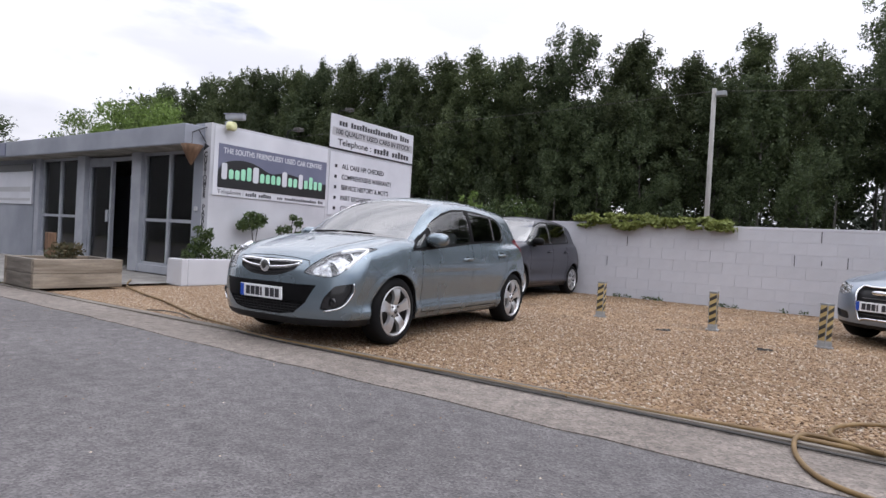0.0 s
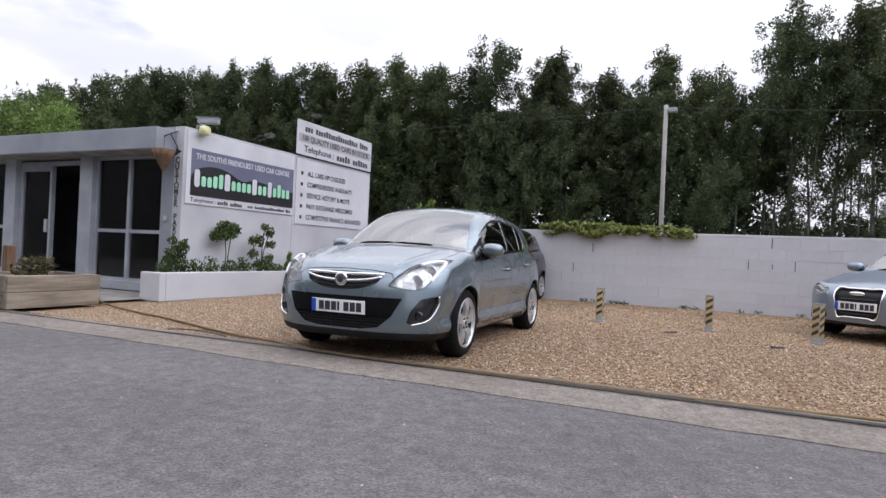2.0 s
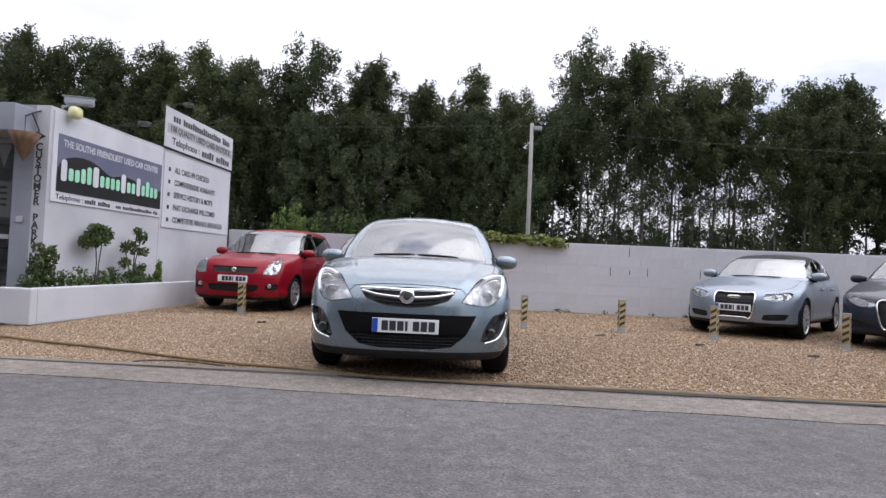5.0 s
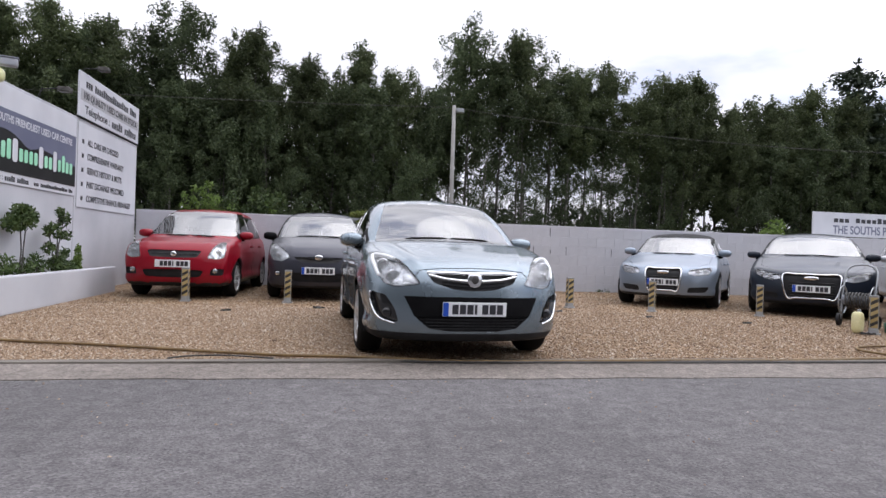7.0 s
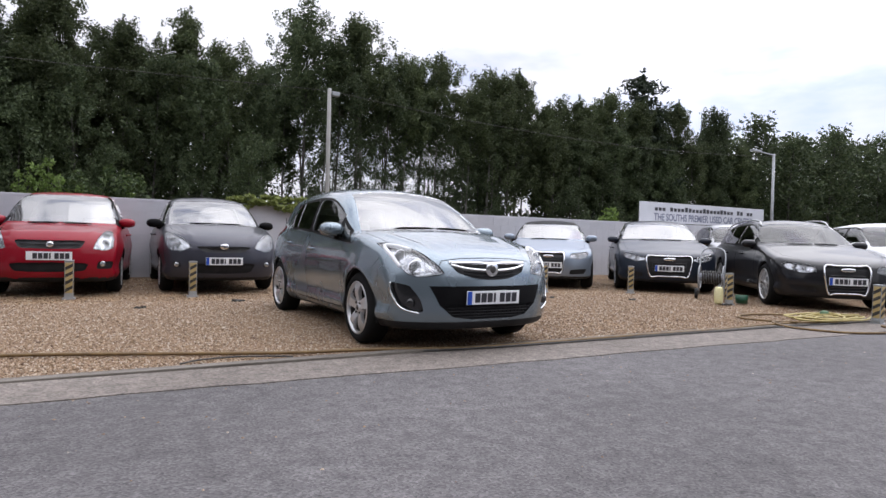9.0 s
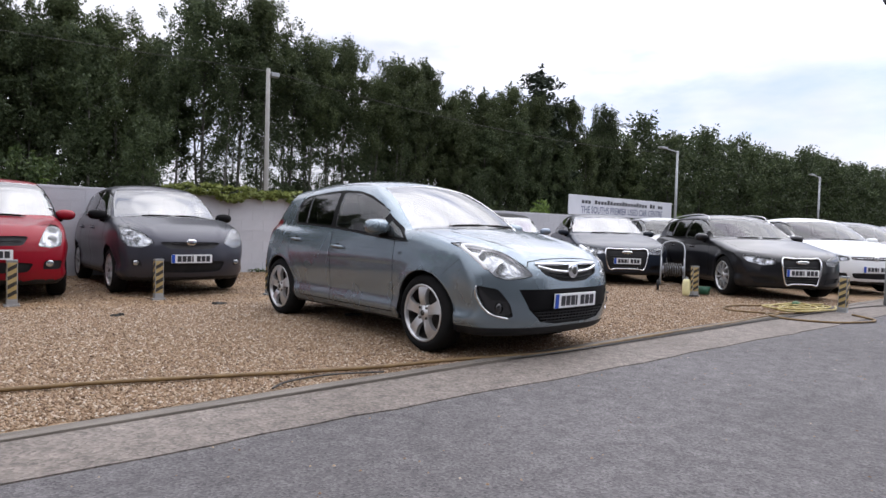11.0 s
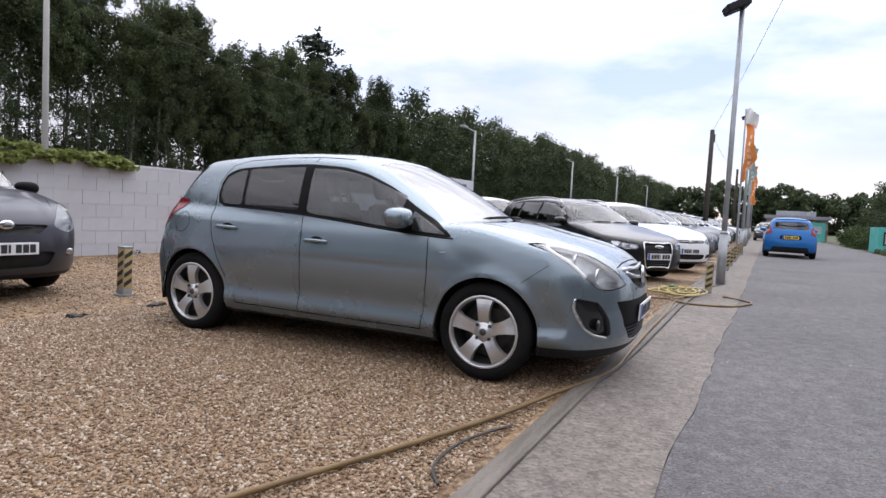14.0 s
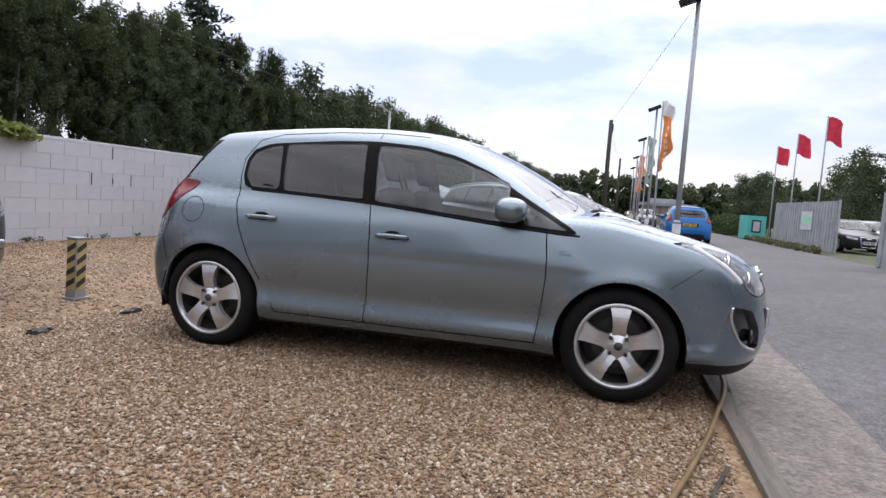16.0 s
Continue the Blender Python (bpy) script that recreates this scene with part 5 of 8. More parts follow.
def glass_cuts(s, x0, x1, belt0, belt1, splits, top_gap, rear=DARK_GLASS, frame_mat=TRIM):
    """Side windows under the roof line, their dark surround, and the two screens."""
    roof = spline(s["roof"])
    side = spline(s["side"])
    test = lambda c: abs(c.y) > (s["W"] / 2 - 0.16 if c.z < belt0 else float(side(c.z)) - 0.055)
    belt = lambda x: belt0 + (belt1 - belt0) * (x - x0) / (x1 - x0)
    top = lambda x: min(float(roof(x)) - top_gap, s["H"] - top_gap - 0.02)
    out, edges = [], [x0] + list(splits) + [x1]
    for k, (a, b) in enumerate(zip(edges, edges[1:])):
        a2, b2 = a + 0.03, b - 0.03
        pts = [(a2, belt(a2) + 0.015), (b2, belt(b2) + 0.015)]
        tops = [(a2 + (b2 - a2) * t, top(a2 + (b2 - a2) * t)) for t in (1, 0.8, 0.6, 0.4, 0.2, 0.0)]
        pts += [p for p in tops if p[1] > belt(p[0]) + 0.04]
        if len(pts) > 3:
            out.append(("front_window" if k == 0 else "rear_window" if k == 1 else "rear_quarter_window", "side", pts, CAR_GLASS if k == 0 else rear, -0.004, test, True))
    pts = [(x0 - 0.1, belt(x0) - 0.012), (x1 + 0.02, belt(x1) - 0.012)] + [(x0 - 0.1 + (x1 + 0.12 - x0) * t, max(top(x0 - 0.1 + (x1 + 0.12 - x0) * t) + 0.025, belt(x0 - 0.1 + (x1 + 0.12 - x0) * t))) for t in (1, 0.85, 0.7, 0.55, 0.4, 0.25, 0.12, 0)]
    out.append(("window_trim", "side", pts, frame_mat, -0.001, test, True))
    H, cowl = s["H"], s["cowl"]
    zb, zt = s["screen_z"]
    wb, wt = s["screen_w"]
    zm = (zb + zt) / 2
    wm = (wb + wt) / 2 + 0.03
    out.append(("windscreen", "front", [(-wb, zb), (-wm, zm), (-wt, zt - 0.015), (0, zt), (wt, zt - 0.015), (wm, zm), (wb, zb), (wb * 0.5, zb + 0.005), (0, zb + 0.01), (-wb * 0.5, zb + 0.005)], s.get("screen", SCREEN_GLASS), -0.004, lambda c: cowl - 0.12 < c.x < cowl + 1.3, False))
    return out


def door_gaps(s, xs, z0, z1):
    keep = lambda c: abs(c.y) > 0.42
    g = [("side", [(x, z1), (x - 0.02, (z0 + z1) / 2), (x + 0.01, z0)], keep, 0.008) for x in xs]
    g.append(("side", [(xs[0], z0), (xs[-1], z0)], keep, 0.008))
    bw = 0.40 * s["W"]
    for sg in (-1, 1):
        g.append(("top", [(0.28, sg * bw * 0.8), (0.6, sg * bw), (s["cowl"] - 0.05, sg * (bw + 0.01))], lambda c: c.z > 0.5 * s["H"], 0.006))
    return g


def oval(th, f, y, z, ry, rz, material, name="badge", d=0.012):
    bm = bmesh.new()
    blob(bm, (y, surf_x(f, abs(y), z) - d, z), (ry, 0.012, rz), 2.2, 20, 8)
    return part(name, bm, material, th, smooth=True)


def simple_extras(s, paint, bulbs, badge=None, bars=(), surround=None, plate_z=0.5, mirror=(0, 0, 0), cap=None, rails=False, rear_plate=False, band=True, vents=()):
    def go(th, made):
        f = body_field(s)
        lamp_inside(th, f, made, None, bulbs)
        mx, my, mz = mirror
        add_mirrors(th, paint, mx, my, mz, 1.0, cap)
        for pts, r, m, d in bars:
            front_rod(th, "grille_bar", f, pts, r, m, d)
        if surround:
            front_rod(th, "grille_surround", f, surround + surround[:1], 0.014, CHROME, 0.006, "chrome grille surround")
        if badge:
            oval(th, f, *badge)
        for y, z, ry, rz in vents:
            for sg in (-1, 1):
                oval(th, f, sg * y, z, ry, rz, BOWL, "fog_lamp", -0.006)
        add_wipers(th, f, s["screen_w"][0] * 0.92, s["cowl"] - 0.01)
        plate(th, Matrix.Translation((0, surf_x(f, 0, plate_z) - 0.008, plate_z)), band=band)
        for x in ((s["axles"][0] + s["axles"][1]) / 2 - 0.02, s["axles"][1] - 0.42):
            add_handle(th, f, x, 0.56 * s["H"], 0.09, paint)
        if rails:
            for sg in (-1, 1):
                bm = bmesh.new()
                y = s["screen_w"][1] - 0.02
                xs = [s["cowl"] + 0.95 + k * 0.25 for k in range(9)]
                tube(bm, curve_pts([(sg * y, xs[0] - 0.08, surf_z(f, xs[0] - 0.08, y))] + [(sg * (y - 0.01), x, surf_z(f, x, y) + 0.05) for x in xs] + [(sg * y, xs[-1] + 0.08, surf_z(f, xs[-1] + 0.08, y))], 3), 0.014, 8)
                part("roof_rail", bm, ALLOY, th, smooth=True)
    return go


def pair(name, pts, material, off, lim=0.9):
    return (name, "front", circle_round(pts), material, off, lambda c: c.x < lim, True)


def band_cut(name, pts, material, off):
    full = pts + [(-a, b) for a, b in pts[::-1]]
    return (name, "front", circle_round(full), material, off, FRONT, False)


LIP = ("front_lip", "front", [(-0.95, 0.24), (0.95, 0.24), (0.95, 0.1), (-0.95, 0.1)], BLACK_PLASTIC, 0.0, lambda c: c.x < 0.5, False)
SMALL_WHEEL = dict(width=0.19, rim=0.70, spokes=7, fat=0.7, seg=28)
BIG_WHEEL = dict(width=0.225, rim=0.74, spokes=10, fat=0.5, seg=28)

# red supermini
RED = paint_mat("bright_red_paint", (0.23, 0.004, 0.014), 0.1, 0.35, 0.03)
s = scaled(HATCH, 3.695, 1.65, 1.48, cowl=0.86, screen_z=(1.0, 1.435), screen_w=(0.71, 0.60), nose_plan=0.20, crown=0.035, k_roof=0.07, k_body=0.055, r_wheel=0.30, r_arch=0.335)
s["deck"] = [(-0.1, 0.76), (0.05, 0.81), (0.16, 0.86), (0.35, 0.905), (0.6, 0.945), (0.9, 0.98), (1.3, 0.99), (2.0, 1.0), (3.0, 1.02), (3.7, 1.03)]
s["roof"] = [(0.5, 0.74), (0.86, 0.98), (1.2, 1.21), (1.45, 1.37), (1.65, 1.445), (2.0, 1.49), (2.4, 1.50), (2.8, 1.485), (3.2, 1.46), (3.6, 1.40), (3.9, 1.33)]
s["panel"] = body_panel(s)
cuts = glass_cuts(s, 1.2, 3.2, 0.965, 1.01, [2.05, 2.95], 0.10) + [
    pair("headlight", [(0.49, 0.635), (0.64, 0.62), (0.73, 0.65), (0.745, 0.78), (0.70, 0.885), (0.62, 0.895), (0.55, 0.80)], LENS, 0.0),
    band_cut("grille", [(0.0, 0.635), (0.35, 0.645), (0.41, 0.755), (0.0, 0.75)], BLACK_PLASTIC, -0.03),
    band_cut("lower_grille", [(0.0, 0.33), (0.40, 0.34), (0.46, 0.45), (0.0, 0.46)], BLACK_PLASTIC, -0.03),
    pair("fog_recess", [(0.54, 0.37), (0.72, 0.37), (0.74, 0.475), (0.56, 0.475)], BLACK_PLASTIC, -0.025)]
make_car("red_hatchback", "bright red small hatchback parked on gravel by the white wall", pose(-8.14, 9.05, ground_z(9.5), 0, 0, -3), s, RED, cuts, door_gaps(s, (1.12, 2.05, 2.72), 0.27, 0.965), 0.045, SMALL_WHEEL,
         simple_extras(s, RED, ((0.64, 0.72, 0.045), (0.645, 0.82, 0.04)), (0, 0.695, 0.045, 0.04, CHROME), (([(-0.34, 0.70), (0, 0.692), (0.34, 0.70)], 0.006, BLACK_PLASTIC, -0.012),), None, 0.545, (0.75, 1.25, 1.02), band=False, vents=((0.61, 0.44, 0.04, 0.04),)))

# dark grey supermini
GREY = paint_mat("dark_grey_metallic_paint", (0.046, 0.047, 0.060), 0.4, 0.3)
s = scaled(HATCH, 3.785, 1.695, 1.53, cowl=0.88, screen_z=(1.02, 1.43), screen_w=(0.69, 0.56), nose_plan=0.34, r_wheel=0.30, r_arch=0.335)
s["panel"] = body_panel(s)
cuts = glass_cuts(s, 1.2, 3.05, 0.965, 1.05, [2.12], 0.11) + [
    pair("headlight", [(0.44, 0.69), (0.58, 0.625), (0.73, 0.64), (0.79, 0.75), (0.775, 0.91), (0.68, 0.90), (0.54, 0.81)], LENS, 0.0),
    band_cut("grille", [(0.0, 0.605), (0.28, 0.615), (0.40, 0.70), (0.0, 0.705)], BLACK_PLASTIC, -0.03),
    band_cut("lower_grille", [(0.0, 0.30), (0.38, 0.31), (0.46, 0.45), (0.0, 0.45)], BLACK_PLASTIC, -0.03),
    pair("fog_recess", [(0.58, 0.39), (0.68, 0.39), (0.70, 0.47), (0.60, 0.47)], BLACK_PLASTIC, -0.02), LIP]
make_car("grey_hatchback", "dark grey small hatchback parked on gravel by the white wall", pose(-5.94, 9.07, ground_z(9.5), 0, 0, 1), s, GREY, cuts, door_gaps(s, (1.16, 2.15, 2.85), 0.27, 0.965), 0.045, SMALL_WHEEL,
         simple_extras(s, GREY, ((0.62, 0.72, 0.045), (0.685, 0.80, 0.04)), (0, 0.70, 0.065, 0.042, CHROME), (([(-0.24, 0.68), (0, 0.675), (0.24, 0.68)], 0.007, BLACK_PLASTIC, -0.01),), None, 0.485, (0.79, 1.30, 1.04), TRIM, vents=((0.64, 0.43, 0.04, 0.035),)))

SALOON = dict(
    L=4.92, W=1.874, H=1.46, axles=(0.92, 3.83), r_wheel=0.335, r_arch=0.375, zw=0.335,
    deck=[(-0.1, 0.655), (0.05, 0.70), (0.2, 0.755), (0.5, 0.832), (1.0, 0.925), (1.45, 1.00), (2.0, 0.975), (3.0, 0.97), (4.0, 1.01), (4.6, 1.01), (4.95, 0.98)],
    nose=[(0.10, 0.14), (0.2, 0.05), (0.32, 0.01), (0.45, 0.0), (0.58, 0.012), (0.68, 0.04), (0.78, 0.12), (0.9, 0.26)],
    tail=[(0.15, 4.80), (0.3, 4.89), (0.5, 4.92), (0.7, 4.91), (0.9, 4.88), (1.0, 4.85), (1.2, 4.72), (1.4, 4.6)],
    plan=[(0.0, 0.84), (0.4, 0.895), (0.92, 0.93), (1.6, 0.922), (2.5, 0.925), (3.8, 0.932), (4.4, 0.90), (4.92, 0.83)],
    section=HATCH["section"],
    roof=[(1.0, 0.72), (1.45, 0.975), (1.85, 1.18), (2.2, 1.345), (2.5, 1.42), (2.85, 1.455), (3.2, 1.455), (3.6, 1.41), (4.0, 1.28), (4.4, 1.08), (4.7, 0.93)],
    side=[(0.9, 0.86), (1.0, 0.835), (1.1, 0.80), (1.25, 0.725), (1.38, 0.645), (1.46, 0.575)],
    taper=[(0.9, 1.0), (2.0, 1.0), (3.0, 1.0), (3.8, 0.96), (4.4, 0.90), (4.9, 0.84)],
    nose_plan=0.42, tail_plan=0.22, screen_plan=0.26, crown=0.05, k_body=0.07, k_roof=0.09, k_join=0.035, flare=0.012,
)


def frame_front(w, z0, z1, lamps, vents):
    """A tall framed grille, slim lamps and side vents."""
    return [pair("headlight", lamps, LENS, 0.0), band_cut("grille", [(0.0, z0), (w * 0.82, z0), (w, (z0 + z1) / 2 + 0.08), (w * 0.92, z1), (0.0, z1)], BLACK_PLASTIC, -0.025), pair("fog_recess", vents, BLACK_PLASTIC, -0.03)]


def frame_ring(w, z0, z1):
    h = [(0.0, z0), (w * 0.5, z0), (w * 0.82, z0), (w, (z0 + z1) / 2 + 0.08), (w * 0.92, z1), (w * 0.5, z1), (0.0, z1)]
    return h + [(-a, b) for a, b in h[-2:0:-1]]


def frame_bars(w, z0, z1, n=5):
    return tuple(([(-w * 0.85, z), (0, z), (w * 0.85, z)], 0.006, GLOSS_BLACK, -0.008) for z in (z0 + (z1 - z0) * (k + 1) / (n + 1) for k in range(n)))


# ice-blue cabriolet
ICE = paint_mat("pale_blue_silver_paint", (0.22, 0.26, 0.315), 0.6, 0.3)
SOFT = surface("black_soft_top", (0.012, 0.012, 0.013), (0.022, 0.022, 0.023), 6, 0.9, fine=0.2)
s = scaled(SALOON, 4.1, 1.74, 1.39, cowl=1.2, screen_z=(0.965, 1.29), screen_w=(0.70, 0.58), r_wheel=0.31, r_arch=0.35, zw=0.31)
base_panel = body_panel(s)
s["panel"] = lambda c: "soft_top" if c.z > 1.0 and c.x > 1.7 else base_panel(c)
lamps = [(0.40, 0.60), (0.56, 0.57), (0.72, 0.60), (0.775, 0.68), (0.74, 0.735), (0.56, 0.70), (0.43, 0.685)]
cuts = glass_cuts(s, 1.5, 3.1, 0.92, 0.96, [2.35], 0.10, CAR_GLASS) + frame_front(0.30, 0.31, 0.69, lamps, [(0.40, 0.28), (0.68, 0.29), (0.74, 0.39), (0.42, 0.37)]) + [LIP]
cuts.insert(-1, ("soft_top", "side", [(1.55, 0.99), (4.2, 0.99), (4.2, 1.6), (1.55, 1.6)], SOFT, 0.0, lambda c: c.z > 0.985 and c.x > 1.78, False))
make_car("cabriolet", "pale blue-silver cabriolet with its black soft top up", pose(-0.02, 9.02, ground_z(10), 0, 0, -38), s, ICE, cuts, door_gaps(s, (1.35, 2.4), 0.27, 0.92), 0.045, BIG_WHEEL,
         simple_extras(s, ICE, ((0.55, 0.64, 0.038), (0.66, 0.655, 0.038)), (0, 0.625, 0.10, 0.028, CHROME), frame_bars(0.28, 0.31, 0.60, 5), frame_ring(0.30, 0.31, 0.69), 0.455, (0.79, 1.55, 0.99)))

# navy saloon
NAVY = paint_mat("dark_navy_paint", (0.016, 0.021, 0.032), 0.1, 0.3)
s = scaled(SALOON, 4.92, 1.874, 1.46, cowl=1.42, screen_z=(1.015, 1.36), screen_w=(0.76, 0.60))
s["panel"] = body_panel(s)
lamps = [(0.42, 0.60), (0.60, 0.58), (0.78, 0.64), (0.83, 0.72), (0.78, 0.75), (0.60, 0.70), (0.44, 0.67)]
cuts = glass_cuts(s, 1.9, 4.0, 0.945, 0.985, [2.85, 3.75], 0.10) + frame_front(0.41, 0.31, 0.69, lamps, [(0.46, 0.29), (0.74, 0.30), (0.80, 0.40), (0.48, 0.37)]) + [LIP]
make_car("saloon_car", "dark navy saloon with a tall chrome-framed grille", pose(1.84, 7.75, ground_z(9), 0, 0, -40), s, NAVY, cuts, door_gaps(s, (1.55, 2.75, 3.55), 0.28, 0.94), 0.05, BIG_WHEEL,
         simple_extras(s, NAVY, ((0.58, 0.645, 0.036), (0.69, 0.665, 0.036)), (0, 0.63, 0.11, 0.03, CHROME), frame_bars(0.38, 0.31, 0.60, 6), frame_ring(0.41, 0.31, 0.69), 0.46, (0.86, 1.85, 1.0)))

# black estate
BLACK = paint_mat("black_paint", (0.008, 0.008, 0.010), 0.0, 0.3, coat=0.6)
s = scaled(SALOON, 4.70, 1.78, 1.45, screen=PLAIN_SCREEN, cowl=1.33, screen_z=(1.01, 1.36), screen_w=(0.72, 0.58))
s["roof"] = [(0.95, 0.72), (1.36, 0.972), (1.75, 1.18), (2.1, 1.345), (2.4, 1.42), (2.75, 1.45), (3.2, 1.455), (3.7, 1.43), (4.1, 1.385), (4.4, 1.33), (4.7, 1.26)]
s["tail"] = [(0.15, 4.58), (0.3, 4.67), (0.5, 4.70), (0.7, 4.69), (0.9, 4.66), (1.0, 4.60), (1.2, 4.45), (1.4, 4.28)]
s["panel"] = body_panel(s)
lamps = [(0.40, 0.58), (0.58, 0.56), (0.76, 0.61), (0.80, 0.70), (0.74, 0.725), (0.56, 0.69), (0.42, 0.665)]
cuts = glass_cuts(s, 1.8, 4.15, 0.94, 1.0, [2.75, 3.55], 0.09, DARK_GLASS) + frame_front(0.31, 0.27, 0.68, lamps, [(0.40, 0.27), (0.66, 0.28), (0.74, 0.38), (0.42, 0.36)]) + [LIP]
estate = make_car("estate_car", "black estate car with chrome roof rails and framed grille", pose(2.2, 4.73, ground_z(6), 0, 0, -38), s, BLACK, cuts, door_gaps(s, (1.5, 2.65, 3.4), 0.28, 0.93), 0.05, BIG_WHEEL,
         simple_extras(s, BLACK, ((0.54, 0.625, 0.036), (0.65, 0.645, 0.036)), (0, 0.62, 0.105, 0.028, CHROME), frame_bars(0.29, 0.27, 0.58, 6), frame_ring(0.31, 0.27, 0.68), 0.45, (0.80, 1.75, 0.99), rails=True))

# white hatchback, also the pattern for the line behind it
WHITE = paint_mat("white_paint", (0.72, 0.73, 0.74), 0.0, 0.35, 0.02)
SILVER = paint_mat("silver_paint", (0.42, 0.43, 0.45), 0.5, 0.3)
BLUE_CAR = paint_mat("mid_blue_paint", (0.012, 0.12, 0.36), 0.2, 0.3)
s = scaled(HATCH, 4.20, 1.786, 1.48, screen=PLAIN_SCREEN, cowl=1.02, screen_z=(0.99, 1.39), screen_w=(0.73, 0.60), nose_plan=0.34)
s["panel"] = body_panel(s)
GOLF_SPEC = s
lamps = [(0.46, 0.635), (0.62, 0.61), (0.75, 0.645), (0.80, 0.74), (0.76, 0.78), (0.60, 0.72), (0.48, 0.70)]
golf_cuts = glass_cuts(s, 1.45, 3.3, 0.945, 1.0, [2.35, 3.05], 0.10) + [pair("headlight", lamps, LENS, 0.0), band_cut("grille", [(0.0, 0.63), (0.43, 0.64), (0.45, 0.70), (0.0, 0.70)], GLOSS_BLACK, -0.02), band_cut("lower_grille", [(0.0, 0.29), (0.40, 0.30), (0.45, 0.40), (0.0, 0.40)], BLACK_PLASTIC, -0.03), pair("fog_recess", [(0.50, 0.31), (0.70, 0.33), (0.72, 0.40), (0.52, 0.40)], BLACK_PLASTIC, -0.025), LIP]


def golf_like(name, label, at, paint):
    return make_car(name, label, at, GOLF_SPEC, paint, golf_cuts, door_gaps(GOLF_SPEC, (1.30, 2.35, 3.1), 0.27, 0.94), 0.06, SMALL_WHEEL,
                    simple_extras(GOLF_SPEC, paint, ((0.60, 0.675, 0.04), (0.70, 0.70, 0.036)), (0, 0.665, 0.05, 0.05, CHROME), (([(-0.42, 0.672), (0, 0.668), (0.42, 0.672)], 0.006, CHROME, 0.0),), None, 0.47, (0.82, 1.45, 1.0)))


white_car = golf_like("white_hatchback", "white five-door hatchback in the forecourt line", pose(4.98, 4.55, ground_z(6), 0, 0, -38), WHITE)
silver_car = golf_like("silver_hatchback", "silver hatchback parked by the far wall", pose(5.2, 8.2, ground_z(9), 0, 0, -38), SILVER)
silver_car["group"] = "forecourt cars"

# blue hatchback seen from behind
s = scaled(HATCH, 3.95, 1.722, 1.481, cowl=0.98, screen_z=(0.99, 1.39), screen_w=(0.70, 0.58))
s["panel"] = body_panel(s)
rear = lambda c: c.x > 3.2
cuts = glass_cuts(s, 1.4, 3.1, 0.95, 1.05, [2.3], 0.10) + [
    ("rear_screen", "front", circle_round([(-0.60, 1.03), (-0.52, 1.30), (0.52, 1.30), (0.60, 1.03)]), DARK_GLASS, -0.005, rear, False),
    ("tail_light", "front", circle_round([(0.62, 0.86), (0.80, 0.80), (0.80, 1.06), (0.68, 1.16), (0.62, 1.05)]), RED_LENS, 0.004, rear, True),
    ("rear_valance", "front", [(-0.62, 0.24), (0.62, 0.24), (0.55, 0.40), (-0.55, 0.40)], BLACK_PLASTIC, -0.01, rear, False),
    ("rear_plate_recess", "front", circle_round([(-0.34, 0.66), (0.34, 0.66), (0.34, 0.82), (-0.34, 0.82)]), TRIM, -0.02, rear, False)]


def blue_extras(th, made):
    f = body_field(GOLF_SPEC)
    add_mirrors(th, BLUE_CAR, 0.79, 1.4, 1.0)
    p = plate(th, Matrix.Translation((0, 3.93, 0.74)) @ pose(0, 0, 0, 0, 0, 180), PLATE_YELLOW)
    bm = bmesh.new()
    tube(bm, curve_pts([(-0.52, 3.66, 1.385), (0, 3.74, 1.40), (0.52, 3.66, 1.385)], 5), 0.022, 8)
    part("roof_spoiler", bm, BLUE_CAR, th, smooth=True)


make_car("blue_hatchback", "bright blue hatchback standing at the road edge", pose(20.3, 2.5, 0.0, 0, 0, 91), s, BLUE_CAR, cuts, door_gaps(s, (1.25, 2.3, 2.95), 0.27, 0.94), 0.05, SMALL_WHEEL, blue_extras)

# the line of cars going on along the road: alike bodies, other paints
def line_car(src, x, y, th, paint, label):
    c = copy_thing(src, pose(x, y, ground_z(y), 0, 0, th))
    for o in c.children:
        if o.data and o.data.materials and o.data.materials[0] in (WHITE, SILVER, BLACK):
            o.data = o.data.copy()
            o.data.materials[0] = paint
    c["label"] = label
    c["group"] = "forecourt cars"
    return c


DARK_SILVER = paint_mat("dark_silver_paint", (0.07, 0.073, 0.082), 0.25, 0.3)
NAVY2 = paint_mat("blue_black_paint", (0.017, 0.021, 0.037), 0.1, 0.3)
white_car["group"] = estate["group"] = "forecourt cars"
for k in range(14):
    x = 7.6 + 2.85 * k
    src, p, lb = ((silver_car, DARK_SILVER, "dark silver hatchback in the forecourt line"), (estate, NAVY2, "blue-black estate in the forecourt line"), (white_car, BLACK, "black hatchback in the forecourt line"), (silver_car, NAVY2, "blue-black hatchback in the forecourt line"), (white_car, WHITE, "white hatchback in the forecourt line"))[k % 5]
    line_car(src, x + 0.25, 4.6 + 0.02 * (x - 4.7), -38, p, lb)
for k in range(6):
    x = 8.4 + 3.1 * k
    src, p, lb = ((estate, NAVY2, "blue-black estate in the second line"), (white_car, DARK_SILVER, "dark silver hatchback in the second line"))[k % 2]
    line_car(src, x, 8.9 + 0.02 * (x - 4.7), -38, p, lb)


# ---- showroom signs and fittings ----
def on_side(y, z, d=0.0):
    """A frame on the sign wall, reading from the forecourt."""
    return Matrix(((0, 0, 1, SX + d), (1, 0, 0, y), (0, 1, 0, z), (0, 0, 0, 1)))


